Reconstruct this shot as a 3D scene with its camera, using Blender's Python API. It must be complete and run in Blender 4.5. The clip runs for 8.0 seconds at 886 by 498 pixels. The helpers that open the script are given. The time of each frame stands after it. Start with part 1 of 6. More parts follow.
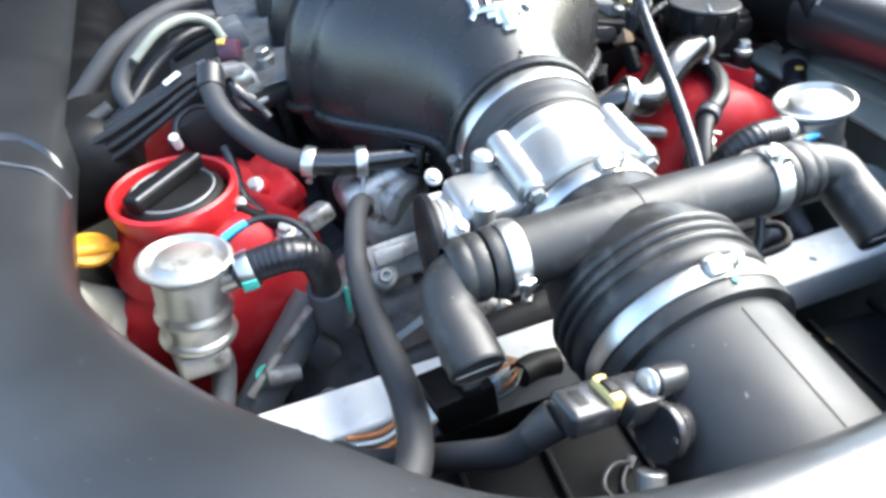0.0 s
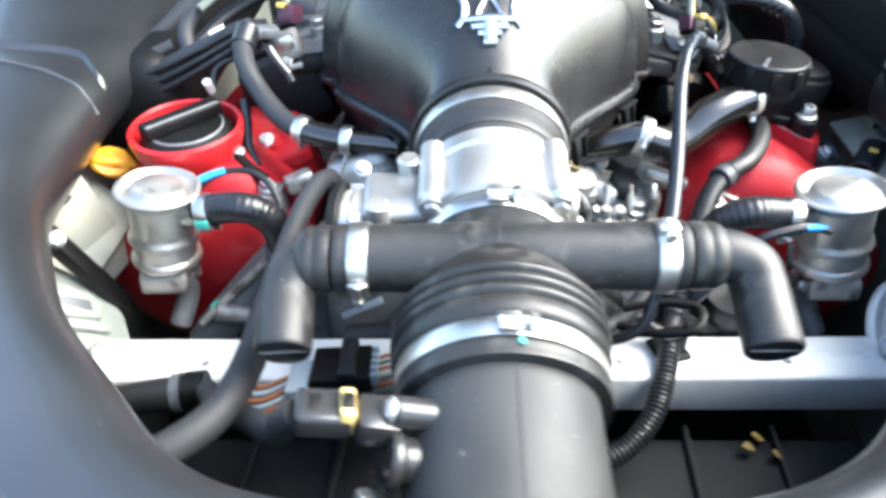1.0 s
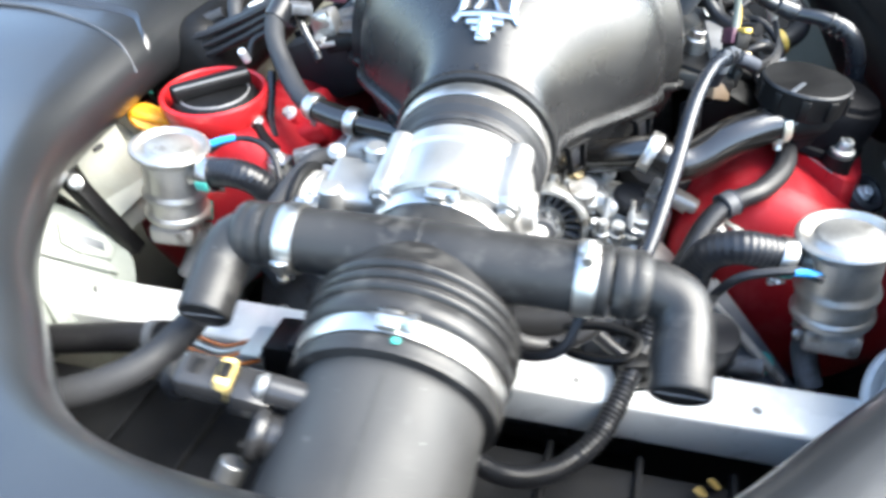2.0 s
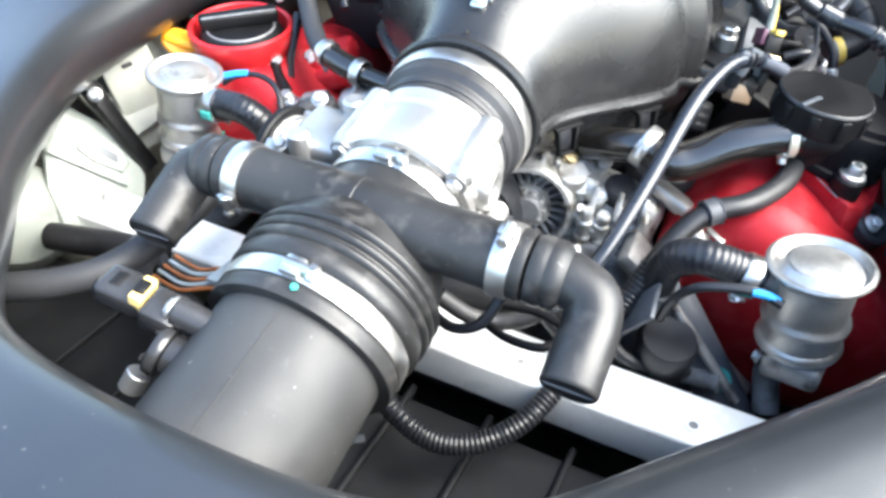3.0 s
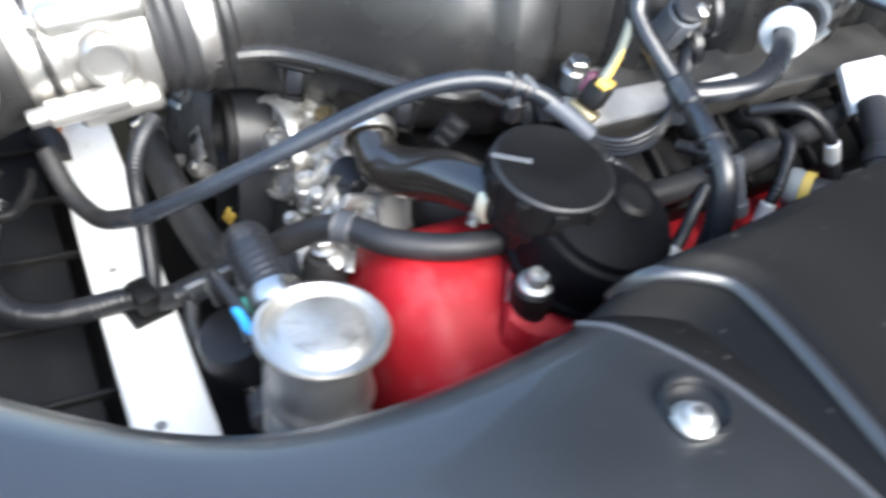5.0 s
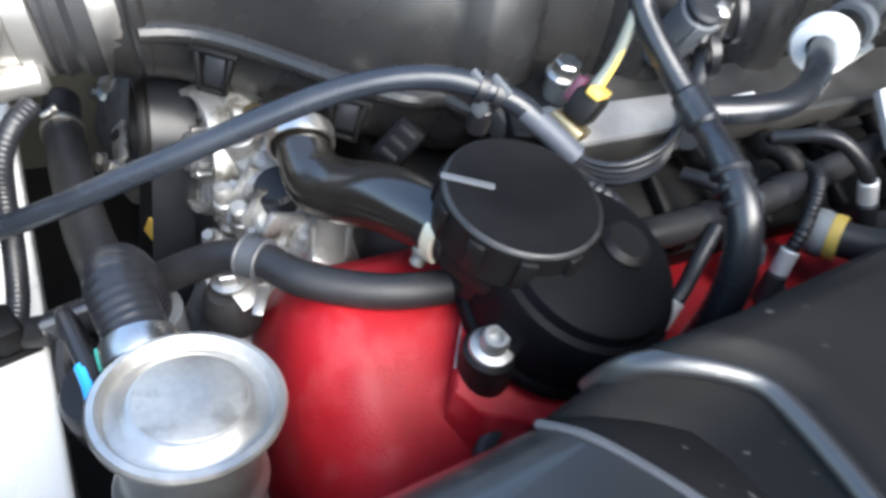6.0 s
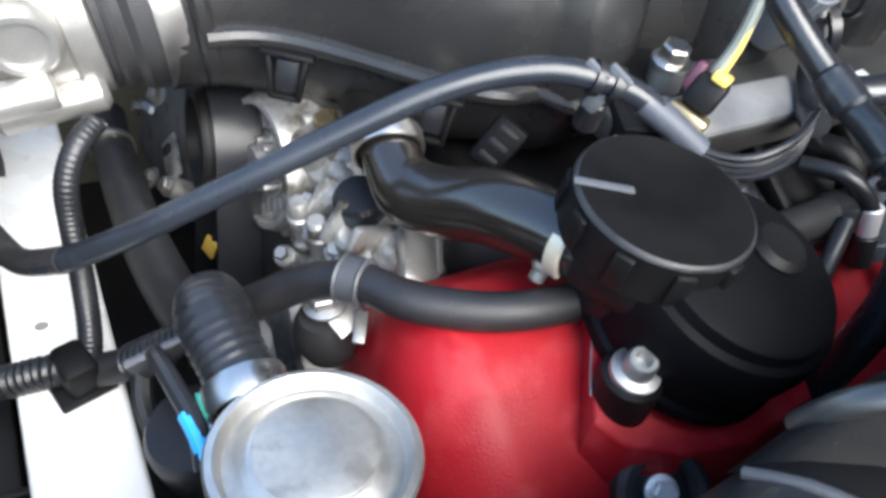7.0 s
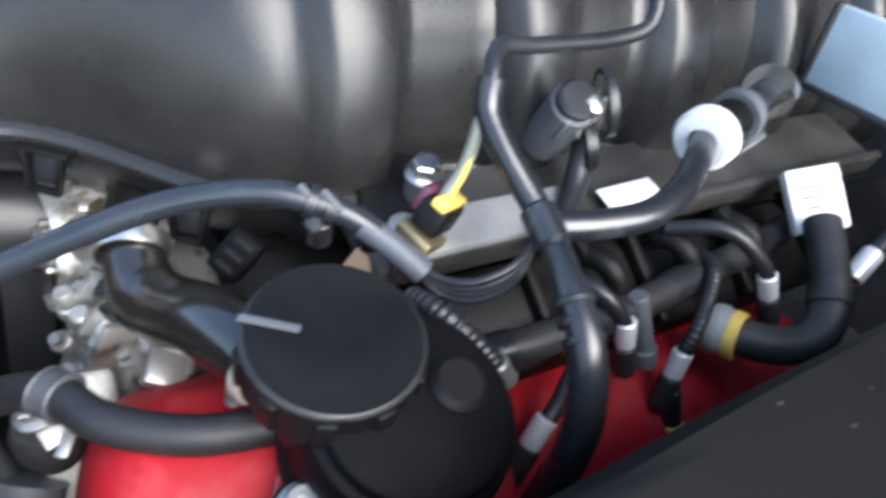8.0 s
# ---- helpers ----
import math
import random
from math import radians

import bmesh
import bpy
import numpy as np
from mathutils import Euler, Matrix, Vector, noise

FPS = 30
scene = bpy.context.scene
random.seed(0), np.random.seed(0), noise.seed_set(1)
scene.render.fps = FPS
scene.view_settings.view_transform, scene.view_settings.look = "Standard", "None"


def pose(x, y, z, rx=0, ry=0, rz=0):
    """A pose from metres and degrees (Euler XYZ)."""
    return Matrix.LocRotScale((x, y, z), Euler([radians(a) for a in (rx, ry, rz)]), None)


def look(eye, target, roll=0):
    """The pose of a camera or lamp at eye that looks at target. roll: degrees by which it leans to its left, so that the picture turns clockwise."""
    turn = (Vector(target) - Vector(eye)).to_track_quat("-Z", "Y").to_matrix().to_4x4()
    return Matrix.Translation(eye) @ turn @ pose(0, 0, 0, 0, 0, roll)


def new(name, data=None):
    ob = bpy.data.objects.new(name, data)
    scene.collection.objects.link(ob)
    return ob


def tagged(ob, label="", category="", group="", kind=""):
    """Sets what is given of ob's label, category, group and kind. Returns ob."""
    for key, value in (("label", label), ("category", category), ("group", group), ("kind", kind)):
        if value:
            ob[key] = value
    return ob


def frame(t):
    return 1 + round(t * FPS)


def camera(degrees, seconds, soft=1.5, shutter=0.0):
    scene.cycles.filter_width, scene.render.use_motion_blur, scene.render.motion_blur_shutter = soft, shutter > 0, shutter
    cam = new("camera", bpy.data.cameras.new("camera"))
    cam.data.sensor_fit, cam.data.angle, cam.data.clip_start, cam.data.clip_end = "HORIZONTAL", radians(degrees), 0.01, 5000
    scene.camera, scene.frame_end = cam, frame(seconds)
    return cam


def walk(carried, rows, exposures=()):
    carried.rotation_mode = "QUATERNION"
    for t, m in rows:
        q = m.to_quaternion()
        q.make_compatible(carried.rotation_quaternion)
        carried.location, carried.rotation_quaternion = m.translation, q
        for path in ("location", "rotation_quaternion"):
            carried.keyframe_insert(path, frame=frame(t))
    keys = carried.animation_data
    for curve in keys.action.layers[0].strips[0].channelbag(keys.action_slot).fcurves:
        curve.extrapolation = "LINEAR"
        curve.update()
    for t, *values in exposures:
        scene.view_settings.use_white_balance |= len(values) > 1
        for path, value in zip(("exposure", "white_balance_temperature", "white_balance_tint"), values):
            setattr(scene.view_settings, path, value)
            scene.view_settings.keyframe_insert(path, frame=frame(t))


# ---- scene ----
cam = camera(66.3, 8.0, soft=3.2, shutter=0.5)
PATH = [
    (0, (-0.153, -0.213, 1.131), (0.291, 1.326, -0.067), -6.2),
    (0.5, (-0.11, -0.214, 1.138), (0.154, 1.359, -0.069), -2.6),
    (1, (-0.014, -0.237, 1.135), (-0.085, 1.357, -0.07), -2.1),
    (1.5, (0.028, -0.248, 1.149), (-0.153, 1.305, -0.099), 0.5),
    (2, (0.068, -0.224, 1.138), (-0.327, 1.299, -0.097), -1.4),
    (2.2, (0.107, -0.214, 1.134), (-0.372, 1.261, -0.129), 1.1),
    (3.3, (0.147, -0.197, 1.143), (-0.488, 1.157, -0.186), 4.1),
    (3.5, (0.176, -0.177, 1.140), (-0.517, 1.137, -0.198), 7.1),
    (4, (0.283, -0.088, 1.12), (-0.64, 1.046, -0.244), 11.4),
    (4.5, (0.315, -0.026, 1.117), (-0.7, 0.992, -0.273), 12.6),
    (5, (0.343, 0.033, 1.122), (-0.751, 0.949, -0.279), 14.8),
    (5.2, (0.353, 0.06, 1.128), (-0.764, 0.978, -0.254), 15.5),
    (6.3, (0.29, 0.084, 1.063), (-0.815, 1.029, -0.311), 18.4),
    (6.5, (0.285, 0.077, 1.054), (-0.835, 0.978, -0.336), 16.1),
    (7, (0.275, 0.068, 1.067), (-0.85, 0.967, -0.321), 14.4),
    (7.5, (0.283, 0.105, 1.089), (-0.837, 1.029, -0.286), 16.8),
    (8, (0.294, 0.145, 1.107), (-0.843, 1.124, -0.215), 18.0),
]
walk(cam, [(t, look(eye, target, roll)) for t, eye, target, roll in PATH], exposures=[(0.0, 2.74, 6600, 5), (1.5, 2.82, 6700, 5), (3.5, 2.82, 6600, 6), (4.5, 2.6, 6600, 7), (6.5, 2.15, 6550, 7), (7.0, 2.1, 6550, 7), (8.0, 1.98, 6400, 8)])

# ---- world and light ----
world = bpy.data.worlds.new("sky")
scene.world = world
world.use_nodes = True
wn = world.node_tree.nodes
sky = wn.new("ShaderNodeTexSky")
sky.sky_type = "NISHITA"
sky.sun_disc = False
SUN_ELEV, SUN_ROT = 44.0, 84.0
sky.sun_elevation, sky.sun_rotation = radians(SUN_ELEV), radians(SUN_ROT)
sky.air_density, sky.dust_density, sky.ozone_density = 1.0, 1.8, 1.4
wn["Background"].inputs["Strength"].default_value = 0.15
world.node_tree.links.new(sky.outputs["Color"], wn["Background"].inputs["Color"])
sun_data = bpy.data.lights.new("sun", "SUN")
sun_data.energy, sun_data.angle, sun_data.color = 2.3, radians(60), (1.0, 0.985, 0.965)
sun = new("sun", sun_data)
sun.matrix_world = look((4.0 * math.sin(radians(SUN_ROT)) * math.cos(radians(SUN_ELEV)), 0.1 + 4.0 * math.cos(radians(SUN_ROT)) * math.cos(radians(SUN_ELEV)), 0.9 + 4.0 * math.sin(radians(SUN_ELEV))), (0, 0.1, 0.9))


# ---- materials ----
def mat(name, color, rough=0.5, metal=0.0, vary=0.12, fine=900.0, coarse=35.0, bump=0.15, rough_var=0.12, spec=0.5, coat=0.0, stain=None, stain_at=0.62, speck=None):
    """A surface with a coarse and a fine variation of colour, gloss and relief."""
    m = bpy.data.materials.new(name)
    m.use_nodes = True
    nodes, links = m.node_tree.nodes, m.node_tree.links
    b = nodes["Principled BSDF"]
    b.inputs["Metallic"].default_value = metal
    b.inputs["Specular IOR Level"].default_value = spec
    b.inputs["Coat Weight"].default_value = coat
    tc = nodes.new("ShaderNodeTexCoord")
    n1, n2 = nodes.new("ShaderNodeTexNoise"), nodes.new("ShaderNodeTexNoise")
    n1.inputs["Scale"].default_value, n1.inputs["Detail"].default_value = coarse, 5
    n2.inputs["Scale"].default_value, n2.inputs["Detail"].default_value = fine, 3
    for n in (n1, n2):
        links.new(tc.outputs["Object"], n.inputs["Vector"])
    both = nodes.new("ShaderNodeMath")
    both.operation = "MULTIPLY_ADD"
    links.new(n2.outputs["Fac"], both.inputs[0])
    both.inputs[1].default_value = 0.4
    links.new(n1.outputs["Fac"], both.inputs[2])
    ramp = nodes.new("ShaderNodeValToRGB")
    lo, hi = [[max(0.0, min(1.0, c * k)) for c in color] + [1] for k in (1 - vary, 1 + vary)]
    ramp.color_ramp.elements[0].position, ramp.color_ramp.elements[0].color = 0.5, lo
    ramp.color_ramp.elements[1].position, ramp.color_ramp.elements[1].color = 0.9, hi
    links.new(both.outputs[0], ramp.inputs["Fac"])
    out = ramp.outputs["Color"]
    if stain:
        n3 = nodes.new("ShaderNodeTexNoise")
        n3.inputs["Scale"].default_value, n3.inputs["Detail"].default_value = coarse * 2.3, 8
        links.new(tc.outputs["Object"], n3.inputs["Vector"])
        cut = nodes.new("ShaderNodeMapRange")
        cut.inputs["From Min"].default_value, cut.inputs["From Max"].default_value = stain_at - 0.06, stain_at + 0.1
        links.new(n3.outputs["Fac"], cut.inputs["Value"])
        mix = nodes.new("ShaderNodeMix")
        mix.data_type = "RGBA"
        links.new(cut.outputs["Result"], mix.inputs["Factor"])
        links.new(out, mix.inputs["A"])
        mix.inputs["B"].default_value = (*stain, 1)
        out = mix.outputs["Result"]
    if speck:
        n4 = nodes.new("ShaderNodeTexNoise")
        n4.inputs["Scale"].default_value, n4.inputs["Detail"].default_value = 330.0, 1
        links.new(tc.outputs["Object"], n4.inputs["Vector"])
        dots = nodes.new("ShaderNodeMapRange")
        dots.inputs["From Min"].default_value, dots.inputs["From Max"].default_value = 0.76, 0.80
        links.new(n4.outputs["Fac"], dots.inputs["Value"])
        dust = nodes.new("ShaderNodeMix")
        dust.data_type = "RGBA"
        links.new(dots.outputs["Result"], dust.inputs["Factor"])
        links.new(out, dust.inputs["A"])
        dust.inputs["B"].default_value = (*speck, 1)
        out = dust.outputs["Result"]
    links.new(out, b.inputs["Base Color"])
    rr = nodes.new("ShaderNodeMapRange")
    rr.inputs["From Min"].default_value, rr.inputs["From Max"].default_value = 0.3, 0.7
    rr.inputs["To Min"].default_value, rr.inputs["To Max"].default_value = max(0.03, rough - rough_var), min(1, rough + rough_var)
    links.new(n1.outputs["Fac"], rr.inputs["Value"])
    links.new(rr.outputs["Result"], b.inputs["Roughness"])
    if bump:
        bp = nodes.new("ShaderNodeBump")
        bp.inputs["Strength"].default_value, bp.inputs["Distance"].default_value = bump, 0.0006
        links.new(n2.outputs["Fac"], bp.inputs["Height"])
        links.new(bp.outputs["Normal"], b.inputs["Normal"])
    return m


HEATER = mat("dull_heater_hose", (0.012, 0.012, 0.0135), 0.5, vary=0.25, bump=0.25, stain=(0.022, 0.022, 0.022))
RUBBER = mat("black_rubber", (0.021, 0.021, 0.0225), 0.5, vary=0.25, bump=0.2, stain=(0.035, 0.034, 0.032))
DUCT = mat("satin_duct_plastic", (0.020, 0.0197, 0.0197), 0.43, vary=0.25, bump=0.12, stain=(0.055, 0.053, 0.05), stain_at=0.62, speck=(0.09, 0.09, 0.085), spec=0.4)
PLENUM = mat("grained_plenum_plastic", (0.0175, 0.0175, 0.0178), 0.28, vary=0.15, fine=1500, bump=0.18, rough_var=0.06, spec=0.45)
TUBEPL = mat("smooth_duct_plastic", (0.036, 0.036, 0.036), 0.54, vary=0.15, bump=0.08, spec=0.35, stain=(0.07, 0.07, 0.07), stain_at=0.7, speck=(0.2, 0.2, 0.19))
HOSE = mat("hose_rubber", (0.025, 0.026, 0.029), 0.66, vary=0.2, bump=0.2)
SHINY = mat("glossy_black_hose", (0.0115, 0.010, 0.0085), 0.21, vary=0.2, bump=0.05, rough_var=0.06, spec=1.0)
# Black plastic lightened to carry the light caught by the lid's chamfer.
EDGEPL = mat("lit_black_edge", (0.017, 0.0178, 0.0195), 0.45, vary=0.35, coarse=120, spec=0.4)
BLACKPL = mat("matt_black_plastic", (0.0045, 0.0045, 0.0048), 0.5, vary=0.2, fine=1800, bump=0.25, spec=0.24)
DEEPPL = mat("dull_black_plastic", (0.0035, 0.0036, 0.0045), 0.5, vary=0.2, fine=1800, bump=0.25, spec=0.08)
LOOM = mat("black_loom_plastic", (0.014, 0.015, 0.018), 0.38, vary=0.2, bump=0.1)
ALU = mat("cast_aluminium", (0.47, 0.46, 0.44), 0.38, metal=0.8, vary=0.08, fine=700, bump=0.25, rough_var=0.1)
RAILM = mat("worn_rail_metal", (0.05, 0.049, 0.047), 0.42, metal=0.3, vary=0.25, bump=0.2)
ALUD = mat("dull_cast_aluminium", (0.42, 0.41, 0.39), 0.5, metal=0.7, vary=0.25, bump=0.4, stain=(0.13, 0.115, 0.1), stain_at=0.58)
ZINC = mat("zinc_plated_valve", (0.50, 0.49, 0.465), 0.42, metal=0.88, vary=0.12, fine=500, coarse=60, bump=0.2, stain=(0.48, 0.47, 0.43), stain_at=0.62)
LIDGREY = mat("brushed_lid_grey", (0.40, 0.39, 0.365), 0.42, metal=0.75, vary=0.16, fine=420, coarse=55, bump=0.12, stain=(0.27, 0.26, 0.235), stain_at=0.6)
STEEL = mat("clamp_steel", (0.62, 0.605, 0.575), 0.36, metal=1.0, vary=0.1, bump=0.05)
SLEEVE = mat("bright_crimp_sleeve", (0.74, 0.73, 0.71), 0.38, metal=0.35, vary=0.1)
BOLT = mat("bolt_steel", (0.42, 0.42, 0.41), 0.5, metal=0.95, vary=0.15, bump=0.1)
BUCKLE = mat("pale_zinc_buckle", (0.72, 0.66, 0.52), 0.4, metal=0.6, vary=0.15)
BRASSY = mat("yellow_zinc", (0.42, 0.34, 0.2), 0.35, metal=0.9, vary=0.2)
PUMPAL = mat("weathered_pump_alloy", (0.54, 0.54, 0.525), 0.45, metal=0.75, vary=0.25, bump=0.35, stain=(0.16, 0.15, 0.13), stain_at=0.55)
RED = mat("red_crackle_paint", (0.36, 0.008, 0.015), 0.55, vary=0.2, fine=1300, coarse=28, bump=0.35, rough_var=0.1, spec=0.35, stain=(0.40, 0.028, 0.034), stain_at=0.56)
REDSAT = mat("red_satin_paint", (0.5, 0.016, 0.02), 0.33, vary=0.08, fine=1300, bump=0.12, rough_var=0.06)
COVER = mat("grained_cowl_plastic", (0.014, 0.0152, 0.017), 0.33, vary=0.2, fine=2200, coarse=14, bump=0.2, rough_var=0.05, spec=0.9, coat=0.3, speck=(0.06, 0.06, 0.058))
WHITE = mat("white_body_paint", (0.80, 0.81, 0.79), 0.3, vary=0.04, bump=0.03, coat=0.3, stain=(0.55, 0.54, 0.48), stain_at=0.72)
CREAM = mat("primer_grey_body", (0.29, 0.295, 0.255), 0.5, vary=0.12, bump=0.1, stain=(0.28, 0.28, 0.23), stain_at=0.6)
# Darker copy of COVER: the right side's dark reflections are put into its colour.
COVER_DIM = mat("dimmed_side_cover_plastic", (0.0058, 0.0058, 0.006), 0.58, vary=0.2, fine=2200, coarse=14, bump=0.25, rough_var=0.06, spec=0.13, speck=(0.05, 0.05, 0.048))
LENSPL = mat("milky_lamp_plastic", (0.25, 0.27, 0.245), 0.3, vary=0.1, bump=0.05)
ORANGE = mat("orange_plastic", (0.95, 0.4, 0.02), 0.4, vary=0.08, bump=0.1)
YELLOW = mat("yellow_plastic", (0.68, 0.47, 0.10), 0.42, vary=0.1, bump=0.1)
LOOP = mat("grey_clip_and_ridge", (0.045, 0.048, 0.054), 0.5, vary=0.25, bump=0.2)
BUNG = mat("dull_grey_bung", (0.22, 0.235, 0.24), 0.5, vary=0.2)
BEIGE = mat("pale_yellow_plastic", (0.6, 0.45, 0.17), 0.4, vary=0.1, bump=0.1)
BLUE = mat("light_blue_sleeve", (0.03, 0.33, 0.75), 0.4, vary=0.1, bump=0.05)
TEAL = mat("teal_marking_paint", (0.05, 0.36, 0.3), 0.5, vary=0.3, bump=0.2)
GREYPL = mat("grey_blue_plastic", (0.09, 0.098, 0.11), 0.45, vary=0.15, bump=0.15)
PLUGPL = mat("satin_plug_plastic", (0.026, 0.026, 0.027), 0.2, vary=0.2, bump=0.08)
PALE = mat("pale_blue_grey_plate", (0.42, 0.5, 0.54), 0.4, vary=0.1, bump=0.1)
TAPE = mat("grey_tape", (0.05, 0.058, 0.075), 0.5, vary=0.25, bump=0.3)
WORN = mat("worn_grey_edge", (0.2, 0.2, 0.2), 0.45, vary=0.3)
PAPER = mat("white_label", (0.8, 0.8, 0.78), 0.5, vary=0.05, bump=0.05)
TANPL = mat("tan_plastic", (0.24, 0.17, 0.11), 0.5, vary=0.2, bump=0.2)
COPPER = mat("orange_brown_wire", (0.45, 0.16, 0.05), 0.4, vary=0.3)
WIREG = mat("grey_green_wire", (0.16, 0.175, 0.15), 0.4, vary=0.2)
ENGINE = mat("grey_engine_casting", (0.17, 0.175, 0.185), 0.5, metal=0.3, vary=0.3, bump=0.4, stain=(0.10, 0.095, 0.09), stain_at=0.58)
DARK = mat("dark_undertray", (0.018, 0.0185, 0.0205), 0.55, vary=0.3, bump=0.2, stain=(0.022, 0.021, 0.02))
TRAY = mat("dull_black_tray", (0.0115, 0.012, 0.0135), 0.6, vary=0.3, bump=0.25, spec=0.3, stain=(0.014, 0.013, 0.012))
ASPHALT = mat("asphalt", (0.05, 0.05, 0.05), 0.85, vary=0.3, fine=220, coarse=3, bump=0.6)
LEAF = mat("dry_leaf", (0.5, 0.36, 0.12), 0.6, vary=0.3, coarse=200)
TUBEG = mat("dark_glossy_tube", (0.017, 0.0205, 0.027), 0.24, vary=0.15, bump=0.0, spec=0.47)
TEEHOSE = mat("glossy_blue_black_hose", (0.012, 0.0135, 0.017), 0.3, vary=0.2, bump=0.08, rough_var=0.08, spec=0.7, stain=(0.05, 0.055, 0.06), stain_at=0.68)
BADGE = mat("chrome_badge", (0.66, 0.66, 0.65), 0.16, metal=1.0, vary=0.06, bump=0.05)


# ---- shape helpers ----
def axis(origin, way, turn=0.0):
    """A frame at origin whose z runs along way."""
    return Matrix.Translation(origin) @ Vector(way).to_track_quat("Z", "Y").to_matrix().to_4x4() @ Matrix.Rotation(radians(turn), 4, "Z")


def finish(name, bm, material, angle=35):
    bmesh.ops.recalc_face_normals(bm, faces=bm.faces[:])
    for f in bm.faces:
        f.smooth = True
    me = bpy.data.meshes.new(name)
    bm.to_mesh(me)
    bm.free()
    me.set_sharp_from_angle(angle=radians(angle))
    me.materials.append(material)
    return me


def part(name, bm, material, parent, label="", angle=35):
    ob = new(name, finish(name, bm, material, angle))
    if parent is not None:
        ob.parent = parent
        ob.matrix_parent_inverse = Matrix.Identity(4) if parent.parent else parent.matrix_basis.inverted()
    return tagged(ob, label)


def thing(name, base, label, category, group="", kind=""):
    ob = new(name)
    ob.empty_display_size = 0.01
    ob.matrix_basis = Matrix.Translation(base)
    return tagged(ob, label, category, group, kind)


def single(name, bm, material, label, category, group="", kind="", angle=35):
    return tagged(part(name, bm, material, None, "", angle), label, category, group, kind)


def lathe(profile, m=Matrix(), seg=32, bm=None):
    """A turned shape: (radius, height) pairs round the z of m."""
    bm = bm or bmesh.new()
    rings = []
    for r, h in profile:
        if r < 1e-6:
            rings.append([bm.verts.new(m @ Vector((0, 0, h)))])
        else:
            rings.append([bm.verts.new(m @ Vector((r * math.cos(2 * math.pi * k / seg), r * math.sin(2 * math.pi * k / seg), h))) for k in range(seg)])
    for a, b in zip(rings, rings[1:]):
        for k in range(seg):
            j = (k + 1) % seg
            if len(a) == 1 and len(b) == 1:
                continue
            if len(a) == 1:
                bm.faces.new((a[0], b[k], b[j]))
            elif len(b) == 1:
                bm.faces.new((a[k], b[0], a[j]))
            else:
                bm.faces.new((a[k], b[k], b[j], a[j]))
    return bm


def rod(a, b, r, seg=16, bm=None, bevel=0.0006):
    a, b = Vector(a), Vector(b)
    n = (b - a).length
    e = min(bevel, r * 0.4, n * 0.3)
    return lathe([(0, 0), (r - e, 0), (r, e), (r, n - e), (r - e, n), (0, n)], axis(a, b - a), seg, bm)


def box(size, m=Matrix(), bevel=0.001, bm=None, seg=2):
    """A bevelled block centred on m."""
    own = bmesh.new()
    bmesh.ops.create_cube(own, size=1.0)
    bmesh.ops.scale(own, vec=size, verts=own.verts[:])
    if bevel:
        bmesh.ops.bevel(own, geom=own.edges[:], offset=min(bevel, min(size) * 0.45), segments=seg, affect="EDGES", profile=0.5)
    bmesh.ops.transform(own, matrix=m, verts=own.verts[:])
    if bm is None:
        return own
    return join(bm, own)


def join(bm, other):
    me = bpy.data.meshes.new("joint")
    other.to_mesh(me)
    other.free()
    bm.from_mesh(me)
    bpy.data.meshes.remove(me)
    return bm


def spline(pts, step):
    """Points along a smooth curve through pts, about step apart."""
    p = [Vector(v) for v in pts]
    p = [p[0] * 2 - p[1]] + p + [p[-1] * 2 - p[-2]]
    out = []
    for i in range(1, len(p) - 2):
        a, b, c, d = p[i - 1 : i + 3]
        n = max(2, int((c - b).length / step))
        for k in range(n):
            t = k / n
            out.append(0.5 * ((2 * b) + (c - a) * t + (2 * a - 5 * b + 4 * c - d) * t * t + (3 * b - a - 3 * c + d) * t ** 3))
    out.append(p[-2].copy())
    return out


def pipe(pts, r, seg=12, step=0.004, pitch=0.0, depth=0.0, bm=None, hollow=False, flat=1.0):
    """A swept tube through pts; pitch and depth make it corrugated, r may be a function of the share of the way."""
    bm = bm or bmesh.new()
    if pitch:
        step = pitch / 4
    line = spline(pts, step)
    way = [(line[min(i + 1, len(line) - 1)] - line[max(i - 1, 0)]).normalized() for i in range(len(line))]
    side = way[0].orthogonal().normalized()
    rings, run = [], 0.0
    for i, (c, w) in enumerate(zip(line, way)):
        if i:
            run += (c - line[i - 1]).length
        side = (side - w * side.dot(w)).normalized()
        up = w.cross(side)
        rad = r(i / (len(line) - 1)) if callable(r) else r
        if pitch:
            rad -= depth * (0.5 + 0.5 * math.cos(2 * math.pi * run / pitch))
        rings.append([bm.verts.new(c + side * rad * math.cos(2 * math.pi * k / seg) + up * rad * flat * math.sin(2 * math.pi * k / seg)) for k in range(seg)])
    for a, b in zip(rings, rings[1:]):
        for k in range(seg):
            j = (k + 1) % seg
            bm.faces.new((a[k], a[j], b[j], b[k]))
    if hollow:
        for ring, w in ((rings[0], way[0]), (rings[-1], -way[-1])):
            mid = sum((v.co for v in ring), Vector()) / seg
            inner = [bm.verts.new(mid + (v.co - mid) * 0.78) for v in ring]
            deep = [bm.verts.new(mid + (v.co - mid) * 0.78 + w * 0.01) for v in ring]
            for k in range(seg):
                j = (k + 1) % seg
                bm.faces.new((ring[k], ring[j], inner[j], inner[k]))
                bm.faces.new((inner[k], inner[j], deep[j], deep[k]))
            bm.faces.new(deep)
    else:
        bm.faces.new(rings[0])
        bm.faces.new(rings[-1])
    return bm


